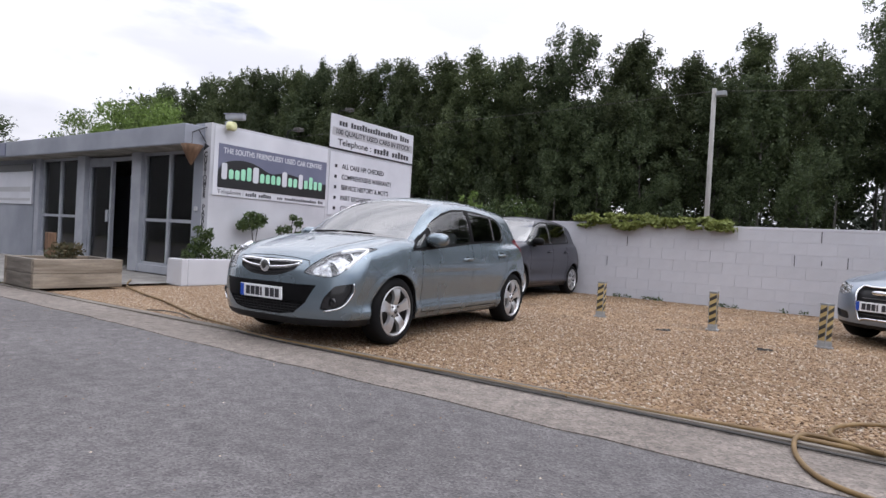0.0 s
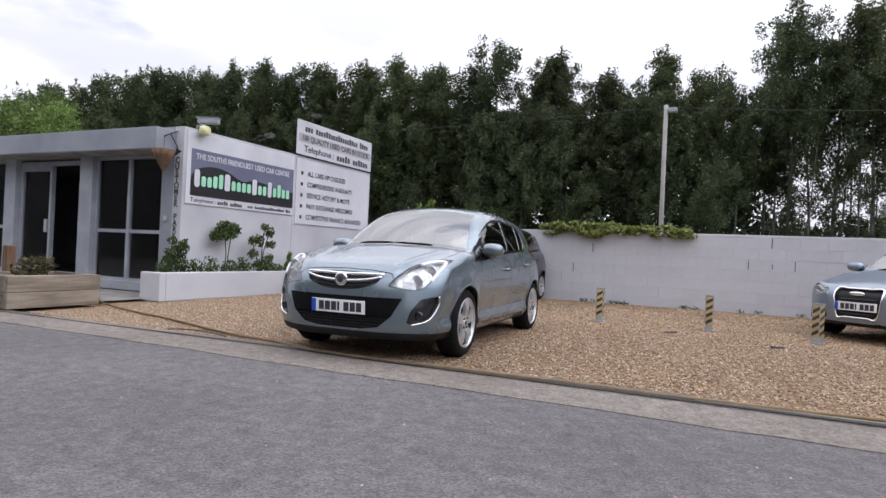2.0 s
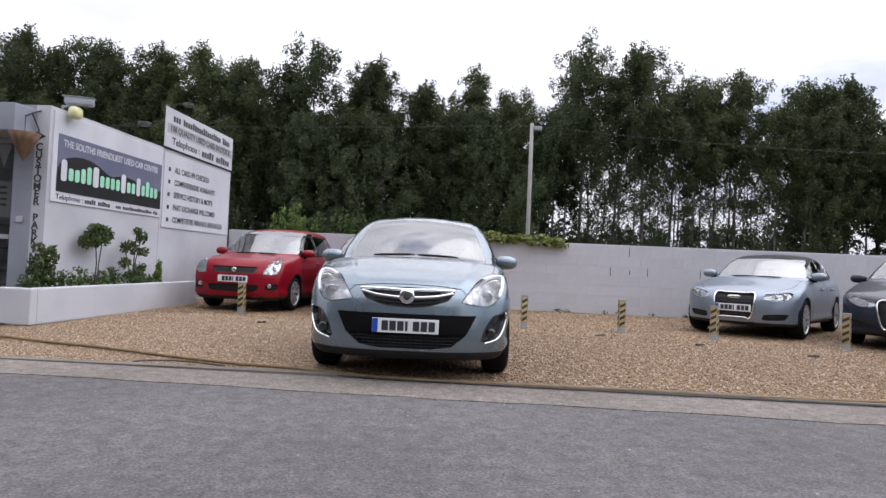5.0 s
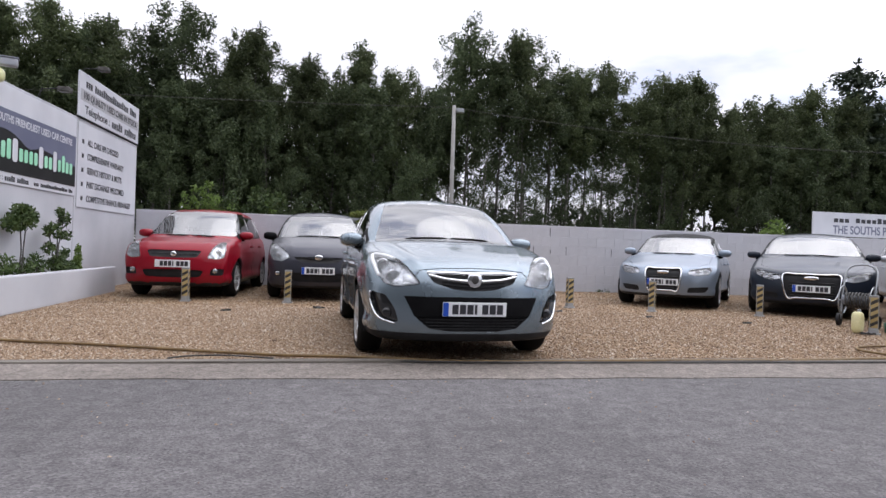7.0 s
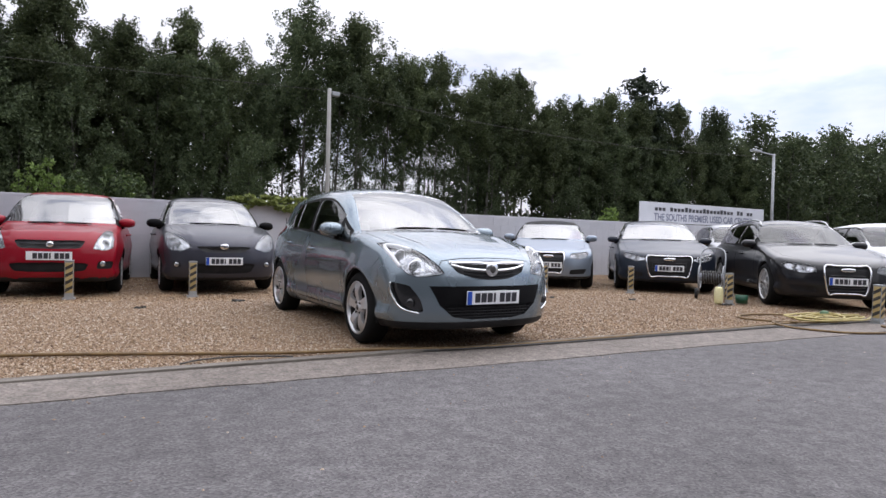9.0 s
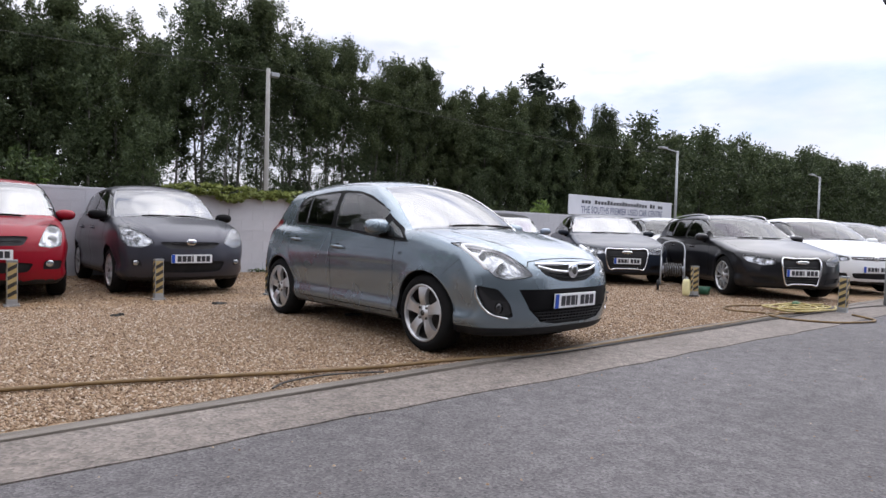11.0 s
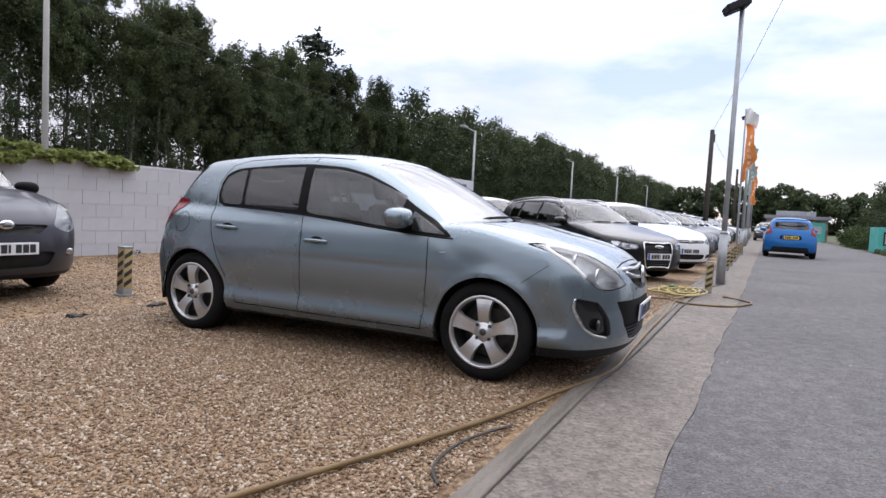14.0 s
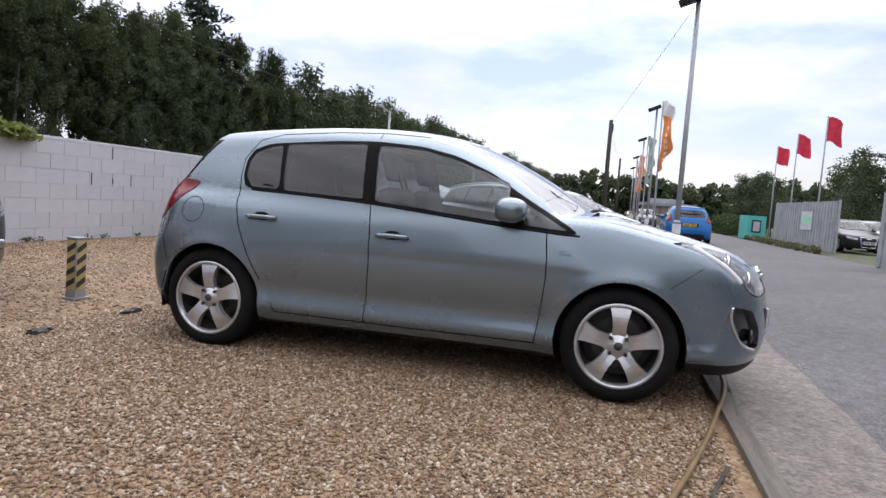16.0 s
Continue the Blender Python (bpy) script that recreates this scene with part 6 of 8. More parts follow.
def on_front(x, z, y):
    return Matrix(((1, 0, 0, x), (0, 0, -1, y), (0, 1, 0, z), (0, 0, 0, 1)))


def disc_outline(pts, m, depth, name, material, parent):
    bm = bmesh.new()
    lo = [bm.verts.new(m @ Vector((x, y, 0))) for x, y in pts]
    hi = [bm.verts.new(m @ Vector((x, y, depth))) for x, y in pts]
    bm.faces.new(hi)
    for k in range(len(pts)):
        bm.faces.new((lo[k], lo[(k + 1) % len(pts)], hi[(k + 1) % len(pts)], hi[k]))
    return part(name, bm, material, parent)


def bar_row(parent, y0, y1, z, h, n, material, x, gaps=()):
    """A line of small upright bars, as long and as high as a line of writing."""
    w = (y1 - y0) / n
    for k in range(n):
        if k in gaps:
            continue
        hh = h * (0.72, 1.0, 0.72, 0.86, 0.72)[(k * 7) % 5]
        part("bar", boxes((x, x + 0.003, y0 + k * w, y0 + (k + 0.74) * w, z - h / 2, z - h / 2 + hh)), material, parent)


def rounded(w, h, r=0.03, n=4):
    out = []
    for cx, cy, a0 in ((w / 2 - r, h / 2 - r, 0), (-w / 2 + r, h / 2 - r, 90), (-w / 2 + r, -h / 2 + r, 180), (w / 2 - r, -h / 2 + r, 270)):
        out += [(cx + r * math.cos(radians(a0 + 90 * k / n)), cy + r * math.sin(radians(a0 + 90 * k / n))) for k in range(n + 1)]
    return out


main_sign = thing("wall_sign", "white sign with a slate-blue panel and pale green lettering bars", "sign")
part("board", boxes((SX, SX + 0.02, 6.86, 9.63, 1.585, 2.82), bevel=0.004), SIGN_WHITE, main_sign)
part("panel", boxes((SX + 0.02, SX + 0.026, 6.95, 9.61, 1.73, 2.52)), SIGN_SLATE, main_sign)
hill = [(-1.33, -0.395), (1.33, -0.395), (1.33, -0.08)] + [(1.33 - 2.66 * t, -0.08 + 0.22 * max(0, math.sin(math.pi * min(1, max(0, (t - 0.55) / 0.5)))) ** 0.8 + 0.10 * max(0, math.sin(math.pi * min(1, max(0, (t - 0.2) / 0.4))))) for t in (k / 30 for k in range(1, 30))] + [(-1.33, -0.08)]
disc_outline(hill, on_side(8.28, 2.125, 0.026), 0.003, "hill_shape", SIGN_BLACK, main_sign)
lettering("slogan", "THE SOUTHS FRIENDLIEST USED CAR CENTRE", 0.14, on_side(8.26, 2.40, 0.027), SIGN_WHITE, main_sign, width=2.42, bold=0.002)
y = 7.0
for cap, rises in ((0.16, (0, 0, 1, 2)), (0.175, (0, 0, 0, 0)), (0.165, (0, 0)), (0.155, (0, 2, 0, 0))):
    disc_outline(rounded(cap - 0.045, 0.30, 0.045), on_side(y + cap / 2, 2.03, 0.029), 0.004, "white_bar", SIGN_WHITE, main_sign)
    y += cap
    for up in rises:
        h = (0.175, 0.21, 0.255)[up]
        disc_outline(rounded(0.098, h, 0.035), on_side(y + 0.066, 1.90 + h / 2, 0.029), 0.004, "green_bar", SIGN_GREEN, main_sign)
        y += 0.132
lettering("telephone_line", "Telephone :", 0.105, on_side(7.24, 1.655, 0.022), INK, main_sign, width=0.56)
bar_row(main_sign, 7.57, 8.18, 1.655, 0.075, 12, INK, SX + 0.02, (5,))
bar_row(main_sign, 8.32, 9.56, 1.652, 0.06, 26, INK, SX + 0.02, (3, 22))

list_sign = thing("list_sign", "white board with a bulleted list of dealer services", "sign")
part("board", boxes((SX, SX + 0.02, 9.71, 12.52, 1.42, 2.80), bevel=0.004), SIGN_WHITE, list_sign)
for k, (txt, w) in enumerate((("ALL CARS HPI CHECKED", 1.42), ("COMPREHENSIVE WARRANTY", 1.72), ("SERVICE HISTORY & MOT'S", 1.62), ("PART EXCHANGE WELCOMED", 1.76), ("COMPETITIVE FINANCE ARRANGED", 2.15))):
    z = 2.50 - 0.232 * k
    part("bullet", boxes((SX + 0.02, SX + 0.024, 9.86, 9.93, z - 0.035, z + 0.035)), INK, list_sign)
    lettering("list_line", txt, 0.15, on_side(10.08 + w / 2, z, 0.021), INK, list_sign, width=w, bold=0.003)

top_sign = thing("roof_sign", "raised white sign board with dark lettering on the wall top", "sign")
part("board", boxes((SX, SX + 0.03, 9.68, 12.57, 2.885, 3.61), bevel=0.004), SIGN_WHITE, top_sign)
part("frame", boxes((SX - 0.02, SX + 0.034, 9.66, 12.59, 2.865, 2.885)), BLACK_PLASTIC, top_sign)
bar_row(top_sign, 9.92, 12.4, 3.455, 0.14, 27, INK, SX + 0.03, (3, 22))
part("grey_band", boxes((SX + 0.03, SX + 0.034, 9.72, 12.53, 3.15, 3.33)), SIGN_GREY, top_sign)
lettering("stock_line", "100 QUALITY USED CARS IN STOCK", 0.16, on_side(11.12, 3.24, 0.035), INK, top_sign, width=2.6, bold=0.003)
lettering("telephone_line", "Telephone :", 0.19, on_side(10.45, 3.02, 0.031), INK, top_sign, width=1.08, bold=0.003)
bar_row(top_sign, 11.1, 12.42, 3.02, 0.15, 12, INK, SX + 0.03, (5,))
for y in (9.9, 12.3):
    part("sign_bracket", boxes((SX - 0.06, SX - 0.005, y, y + 0.05, 2.8, 3.5)), GALV, top_sign)

parking = thing("parking_sign", "vertical dark lettering down the grey pilaster", "sign")
for k, ch in enumerate("CUSTOMER PARKING"):
    if ch != " ":
        lettering("letter", ch, 0.14, on_front(-9.95, 2.29 - 0.105 * k, 6.798), INK, parking, bold=0.004)
disc_outline([(-0.07, 0.075), (0.09, 0.0), (-0.07, -0.075)], on_front(-9.95, 2.44, 6.8), 0.004, "arrow", INK, parking)

cctv = thing("cctv_camera", "white bullet security camera on a bracket", "camera")
bm = bmesh.new()
box(bm, -0.06, 0.06, -0.17, 0.19, -0.05, 0.05, 0.02, Matrix.Translation((-9.72, 7.2, 3.02)) @ pose(0, 0, 0, 0, 0, -68))
part("housing", bm, WHITE_WITH_SHADE, cctv, smooth=True)
bm = bmesh.new()
box(bm, -0.07, 0.07, -0.2, 0.2, 0.052, 0.062, 0.0, Matrix.Translation((-9.72, 7.2, 3.02)) @ pose(0, 0, 0, 0, 0, -68))
part("sunshield", bm, GREY_WITH_SHADE, cctv)
part("bracket", tubes(([(-9.92, 7.15, 2.86), (-9.92, 7.15, 2.93), (-9.75, 7.18, 2.97)], 0.018)), GREY_WITH_SHADE, cctv)
flood = thing("floodlight", "small yellowed floodlight fixed to the wall top", "light")
bm = bmesh.new()
blob(bm, (-9.70, 7.12, 2.84), (0.07, 0.10, 0.085), 3, 16, 8)
part("housing", bm, surface("yellowed_lamp", (0.55, 0.55, 0.25), (0.7, 0.7, 0.4), 9, 0.3, coat=0.5), flood, smooth=True)
part("bracket", tubes(([(-9.82, 7.12, 2.93), (-9.72, 7.12, 2.94), (-9.70, 7.12, 2.90)], 0.014)), GREY_WITH_SHADE, flood)
for y in (8.55, 9.95):
    fl = thing("sign_lamp", "small sign lamp on a thin bent arm", "light", group="sign lamps")
    zt = 3.02 if y < 9 else 3.70
    part("arm", tubes(([(SX - 0.1, y, zt - 0.22), (SX - 0.02, y, zt), (SX + 0.25, y, zt + 0.02)], 0.010)), BLACK_PLASTIC, fl)
    bm = bmesh.new()
    box(bm, SX + 0.2, SX + 0.36, y - 0.07, y + 0.07, zt - 0.03, zt + 0.04, 0.015)
    part("head", bm, BRAKE, fl)
basket = thing("hanging_basket", "brown cone-shaped wicker hanging basket on a wall bracket", "basket")
bm = bmesh.new()
prof = [(0.005, -0.36), (0.07, -0.25), (0.135, -0.12), (0.185, 0.0)]
rings = [[bm.verts.new((-9.93 + r * math.cos(a), 6.50 + r * math.sin(a), 2.42 + z)) for a in (2 * math.pi * k / 16 for k in range(16))] for r, z in prof]
for p, q in zip(rings, rings[1:]):
    for k in range(16):
        bm.faces.new((p[k], p[(k + 1) % 16], q[(k + 1) % 16], q[k]))
bm.faces.new(rings[-1])
part("cone", bm, POST_WOOD, basket, smooth=True)
part("bracket", tubes(([(-9.96, 6.8, 2.78), (-9.95, 6.66, 2.72), (-9.93, 6.50, 2.64)], 0.01), ([(-9.96, 6.8, 2.5), (-9.95, 6.64, 2.70)], 0.008), ([(-9.93, 6.50, 2.64), (-9.93, 6.50, 2.42)], 0.004)), BLACK_PLASTIC, basket)
meter = part("wall_box", boxes((-10.20, -10.12, 6.77, 6.8, 1.28, 1.36), bevel=0.005), SIGN_GREY, None)
tagged(meter, "small grey plastic box on the pilaster", "box")

left_sign = thing("front_sign", "pale sign with a dark strip on the showroom front", "sign")
part("board", boxes((-21, -16.85, 6.75, 6.78, 1.32, 2.3), bevel=0.004), SIGN_WHITE, left_sign)
part("dark_strip", boxes((-21, -16.85, 6.73, 6.748, 2.12, 2.3)), SIGN_BLACK, left_sign)
part("grey_bar", boxes((-19.5, -16.95, 6.742, 6.749, 1.62, 1.74)), SIGN_GREY, left_sign)
part("grey_bar", boxes((-19.5, -16.95, 6.742, 6.749, 1.40, 1.46)), SIGN_GREY, left_sign)
fascia = thing("fascia_sign", "slate fascia panel on the canopy with a green hill shape", "sign")
part("panel", boxes((-21, -14.9, 6.38, 6.398, 2.46, 2.76)), SIGN_SLATE, fascia)
fascia.matrix_world = Matrix.Translation((-2.6, 0, 0))

# bunting inside the windows and dim shelving
BUNT_RED = surface("bunting_red", (0.52, 0.05, 0.03), (0.62, 0.09, 0.05), 5, 0.8)
BUNT_WHITE = surface("bunting_white", (0.72, 0.68, 0.68), (0.8, 0.76, 0.76), 5, 0.8)
for x0 in (-12.0, -16.4):
    b = thing("bunting", "red and white triangle bunting hung inside the window", "bunting", group="window bunting")
    for k in range(8):
        xa = x0 + 0.22 * k
        bm = bmesh.new()
        z = 2.3 - 0.05 * math.sin(k * 0.8)
        v = [bm.verts.new(p) for p in ((xa, 6.96, z), (xa + 0.21, 6.96, z - 0.01), (xa + 0.1, 6.97, z - 0.31))]
        w = [bm.verts.new(p + Vector((0, 0.004, 0))) for p in (q.co for q in v)]
        bm.faces.new(v)
        bm.faces.new(w[::-1])
        part("pennant", bm, BUNT_RED if k % 2 else BUNT_WHITE, b)
notice = thing("window_notice", "pale paper notice stuck inside the shop window", "notice")
part("sheet", boxes((-10.92, -10.42, 6.935, 6.94, 1.34, 1.84)), SIGN_GREY, notice)
for z in (1.74, 1.66, 1.58, 1.50):
    part("bar", boxes((-10.86, -10.48, 6.932, 6.934, z, z + 0.025)), INK, notice)
desk = thing("shelf_unit", "dim wooden shelving inside the showroom", "shelf")
for z in (0.5, 0.9, 1.3, 1.7):
    part("shelf", boxes((-13.2, -11.0, 9.2, 9.6, z, z + 0.03)), POST_WOOD, desk)
for x in (-13.2, -11.0):
    part("upright", boxes((x - 0.02, x + 0.02, 9.2, 9.6, 0.06, 1.9)), POST_WOOD, desk)

# ---- planters ----
bed = thing("planter_wall", "low white rendered planter along the sign wall", "planter")
part("front", boxes((SX, -9.39, 6.08, 6.2, 0, 0.45), bevel=0.02), RENDER, bed)
part("side", boxes((-9.52, -9.39, 6.2, 10.35, 0, 0.45), bevel=0.02), RENDER, bed)
part("soil", boxes((SX, -9.5, 6.18, 10.3, 0.0, 0.40)), SOIL, bed)
tp = thing("timber_planter", "weathered sleeper planter box with two boards a side", "planter")
for z in (0.03, 0.235):
    part("board", boxes((-9.47, -9.38, 3.9, 5.1, z, z + 0.2), bevel=0.008), SLEEPER, tp)
    part("board", boxes((-10.35, -10.26, 3.9, 5.1, z, z + 0.2), bevel=0.008), SLEEPER, tp)
    part("board", boxes((-10.26, -9.47, 3.9, 3.99, z, z + 0.2), bevel=0.008), TIMBER, tp)
    part("board", boxes((-10.26, -9.47, 5.01, 5.1, z, z + 0.2), bevel=0.008), TIMBER, tp)
part("soil", boxes((-10.26, -9.47, 3.99, 5.01, 0.03, 0.38)), SOIL, tp)
railing = thing("railing", "dark iron railings between brown timber posts", "fence")
for x, y in ((-10.45, 3.55), (-10.6, 4.6), (-12.2, 3.5), (-13.9, 3.45)):
    part("post", boxes((x - 0.06, x + 0.06, y - 0.06, y + 0.06, 0.03, 0.78), bevel=0.01), POST_WOOD, railing)
for k in range(26):
    x = -10.55 - 0.125 * k
    part("bar", tubes(([(x, 3.52, 0.06), (x, 3.52, 0.68)], 0.008, 6)), BLACK_PLASTIC, railing)
part("rail", boxes((-13.9, -10.5, 3.505, 3.535, 0.62, 0.65)), BLACK_PLASTIC, railing)
part("rail", boxes((-13.9, -10.5, 3.505, 3.535, 0.12, 0.15)), BLACK_PLASTIC, railing)


# ---- plants ----
def leaves(name, centres, radii, n, size, material, parent, seed=1, flat_up=0.0, sides=4):
    """Many small leaf blades scattered in clumps."""
    rng = np.random.default_rng(seed)
    C, R = np.array(centres, float), np.array(radii, float)
    if R.ndim == 1:
        R = np.repeat(R[:, None], 3, 1)
    w = R.prod(1) ** 0.7
    k = rng.choice(len(C), n, p=w / w.sum())
    d = rng.normal(size=(n, 3))
    d /= np.linalg.norm(d, axis=1)[:, None]
    p = C[k] + d * R[k] * (rng.random((n, 1)) ** 0.45)
    a = rng.normal(size=(n, 3))
    a[:, 2] *= 1 - flat_up
    a /= np.linalg.norm(a, axis=1)[:, None]
    b = np.cross(a, rng.normal(size=(n, 3)))
    b /= np.linalg.norm(b, axis=1)[:, None]
    s = size * (0.6 + 0.8 * rng.random((n, 1)))
    if sides == 4:
        v = np.stack([p - a * s, p + b * s * 0.45, p + a * s, p - b * s * 0.45], 1).reshape(-1, 3)
    else:
        v = np.stack([p - a * s, p + b * s * 0.9, p + a * s], 1).reshape(-1, 3)
    me = bpy.data.meshes.new(name)
    me.vertices.add(sides * n)
    me.vertices.foreach_set("co", v.ravel())
    me.loops.add(sides * n)
    me.loops.foreach_set("vertex_index", np.arange(sides * n))
    me.polygons.add(n)
    me.polygons.foreach_set("loop_start", np.arange(0, sides * n, sides))
    me.polygons.foreach_set("loop_total", np.full(n, sides))
    me.update(calc_edges=True)
    me.materials.append(material)
    ob = new(name, me)
    ob.parent = parent
    return ob


def bush(name, label, x, y, z, blobs, n, size, material, stems=(), seed=1, group=""):
    th = thing(name, label, "plant", Matrix.Translation((x, y, z)), group)
    bm = bmesh.new()
    for st in stems or [((0, 0, -0.02), (blobs[0][0], blobs[0][1], blobs[0][2]))]:
        tube(bm, [Vector(p) for p in st], [0.014] + [0.008] * (len(st) - 1), 6)
    part("stem", bm, BARK, th)
    leaves("foliage", [b[:3] for b in blobs], [b[3:] if len(b) > 4 else (b[3],) * 3 for b in blobs], n, size, material, th, seed)
    return th


bush("shrub", "upright dark green shrub in the white planter", -9.66, 6.62, 0.40, [(0, 0, 0.18, 0.15, 0.2, 0.18), (0.02, 0.04, 0.42, 0.12, 0.15, 0.14), (0, -0.14, 0.3, 0.1, 0.1, 0.14), (0, 0.12, 0.5, 0.08, 0.09, 0.09), (0, -0.1, 0.55, 0.07, 0.08, 0.09)], 760, 0.036, SHRUB, seed=3)
bush("standard_tree", "flat-headed little standard tree in the planter", -9.62, 7.62, 0.40, [(0, 0, 0.72, 0.18, 0.28, 0.13), (0, 0.18, 0.80, 0.12, 0.16, 0.11), (0, -0.2, 0.66, 0.11, 0.14, 0.10), (0, 0.0, 0.86, 0.1, 0.22, 0.08)], 900, 0.036, SHRUB, [((0, 0, -0.02), (0, 0.03, 0.35), (0, -0.02, 0.7)), ((0, 0.06, -0.02), (0, 0.08, 0.35), (0, 0.14, 0.7))], seed=4)
bush("rose_bush", "loose leggy green shrub against the white wall", -9.55, 8.45, 0.40, [(0, 0.22, 0.78, 0.09, 0.13, 0.12), (0, -0.05, 0.62, 0.09, 0.12, 0.11), (0, 0.26, 0.56, 0.09, 0.13, 0.09), (0, -0.24, 0.62, 0.07, 0.1, 0.09), (0, 0.08, 0.88, 0.06, 0.09, 0.08), (0, -0.2, 0.36, 0.09, 0.13, 0.1), (0, 0.2, 0.3, 0.09, 0.14, 0.1), (0, 0.0, 0.16, 0.1, 0.24, 0.12)], 900, 0.034, SHRUB, [((0, 0, -0.02), (0, 0.08, 0.4), (0, 0.22, 0.8)), ((0, 0, -0.02), (0, -0.1, 0.3), (0, -0.24, 0.62)), ((0, 0.03, -0.02), (0, 0.04, 0.5), (0, 0.08, 0.88))], seed=5)
for k, (y, h, r) in enumerate(((6.36, 0.16, 0.13), (6.95, 0.17, 0.17), (7.3, 0.2, 0.16), (7.75, 0.16, 0.16), (8.1, 0.2, 0.14), (8.75, 0.17, 0.15), (9.05, 0.12, 0.14))):
    bush("low_plant", "low leafy bedding plant in the white planter", -9.63, y, 0.40, [(0, 0, h * 0.6, 0.12, r * 1.2, h)], 230, 0.03, SHRUB, seed=10 + k, group="bedding plants")
bush("spike_plant", "pale green spiky plant in the white planter", -9.62, 9.35, 0.40, [(0, 0, 0.12, 0.08, 0.09, 0.14), (0, 0.03, 0.3, 0.04, 0.05, 0.14)], 260, 0.04, LEAF_LIGHT, seed=20)
bush("planter_shrub", "reddish-green shrub spilling from the timber planter", -9.85, 4.45, 0.38, [(0, 0, 0.12, 0.22, 0.26, 0.17), (0.05, 0.12, 0.16, 0.15, 0.18, 0.12)], 520, 0.035, leaf_mat("reddish_leaf", (0.04, 0.045, 0.022), (0.065, 0.06, 0.03), (0.10, 0.075, 0.04), 0.25), seed=21)
for k, (x, y, top) in enumerate(((-9.05, 13.6, 2.18), (-8.55, 13.7, 2.32), (-8.25, 13.5, 1.95), (-7.2, 13.6, 1.9))):
    rg = random.Random(70 + k)
    stems, clumps = [], []
    for j in range(4):
        tx, ty, tz = rg.uniform(-0.2, 0.2), rg.uniform(-0.12, 0.12), top - 0.1 - 0.16 * j
        stems.append(((0, 0, -0.05), (tx * 0.3, ty, 1.0), (tx, ty, tz)))
        for f in (1.0, 0.88, 0.76):
            clumps.append((tx * f, ty * f, tz * f, 0.10 + 0.08 * (1 - f) * 3, 0.10, 0.13))
    bush("wall_shrub", "upright sapling with pale yellow-green leaves behind the wall", x, y, 0.0, clumps, 620, 0.042, LEAF_LIGHT, stems, seed=30 + k, group="wall saplings")
rg = random.Random(90)
clumps = [(rg.uniform(-0.65, 0.65), rg.uniform(-0.3, 0.3), 1.35 + rg.uniform(0, 0.62), 0.16, 0.16, rg.uniform(0.14, 0.3)) for _ in range(20)] + [(0.1, 0, 2.05, 0.14, 0.14, 0.24), (0.35, 0, 2.0, 0.12, 0.12, 0.2)]
bush("wall_shrub", "bushy grey-green shrub standing behind the white wall", -7.65, 13.75, 0.0, clumps, 2600, 0.042, SHRUB, [((0, 0, -0.05), (0.05, 0, 1.0), (0.1, 0, 2.0)), ((0, 0, -0.05), (-0.3, 0, 1.0), (-0.5, 0, 1.7))], seed=35)

climber = thing("climbing_plant", "green climber sprawling over the wall top", "plant")
cl, rl = [], []
rng = random.Random(5)
for k in range(46):
    t = k / 45
    x = -5.25 + 2.95 * t + rng.uniform(-0.1, 0.1)
    d = rng.random()
    cl.append((x, 12.78 - 0.22 * d + rng.uniform(-0.05, 0.08), WALL_TOP + 0.07 - 0.16 * d * d + rng.uniform(-0.03, 0.11) * (1 - 0.5 * t)))
    rl.append((rng.uniform(0.08, 0.2), 0.12, rng.uniform(0.03, 0.07)))
leaves("foliage", cl, rl, 3600, 0.055, CLIMBER, climber, 40, 0.4)
part("stem", tubes((curve_pts([(-5.2, 12.75, 1.57), (-4.4, 12.65, 1.6), (-3.5, 12.78, 1.58), (-2.4, 12.7, 1.59)], 5), 0.012, 6)), BARK, climber)
for x, y in ((15.7, 15.7), (16.5, 15.5), (5.6, 13.6), (17.4, 15.9)):
    bush("bright_shrub", "yellow-green shrub beyond the wall end", x, y, 0.0, [(0, 0, 1.3, 0.5, 0.5, 0.5), (0.1, 0, 1.75, 0.3, 0.3, 0.3)], 600, 0.06, LEAF_LIGHT, [((0, 0, -0.05), (0, 0, 1.3))], seed=int(x * 10), group="bright shrubs")

# weeds along the foot of the wall
weeds = thing("weeds", "tufts of weeds along the foot of the wall", "weeds", kind="stuff")
rng = random.Random(8)
leaves("foliage", [(rng.uniform(-4.8, 0.6), WALL_Y - 0.07, ground_z(12.6) + 0.02) for _ in range(16)], [(0.1, 0.04, 0.05)] * 16, 420, 0.022, SHRUB, weeds, 50)


# ---- bollards ----
YELLOW = surface("faded_yellow_paint", (0.36, 0.265, 0.105), (0.48, 0.37, 0.17), 7, 0.6, fine=0.15, vary=0.12)
STRIPE = surface("black_stripe_paint", (0.02, 0.018, 0.016), (0.045, 0.04, 0.035), 7, 0.6)
first = thing("bollard", "square steel post with faded yellow and black stripes", "bollard", group="parking bollards")
part("post", boxes((-0.05, 0.05, -0.05, 0.05, 0.0, 0.49), bevel=0.005), GALV, first)
for face in range(4):
    o = part("panel", boxes((-0.042, 0.042, -0.0512, -0.049, 0.075, 0.475)), YELLOW, first)
    o.matrix_basis = pose(0, 0, 0, 0, 0, 90 * face)
part("base", boxes((-0.053, 0.053, -0.053, 0.053, -0.02, 0.06), bevel=0.006), GALV, first)
part("cap", boxes((-0.054, 0.054, -0.054, 0.054, 0.485, 0.5), bevel=0.004), GALV, first)
part("foot", boxes((-0.075, 0.075, -0.06, 0.06, -0.02, 0.010), bevel=0.004), GALV, first)
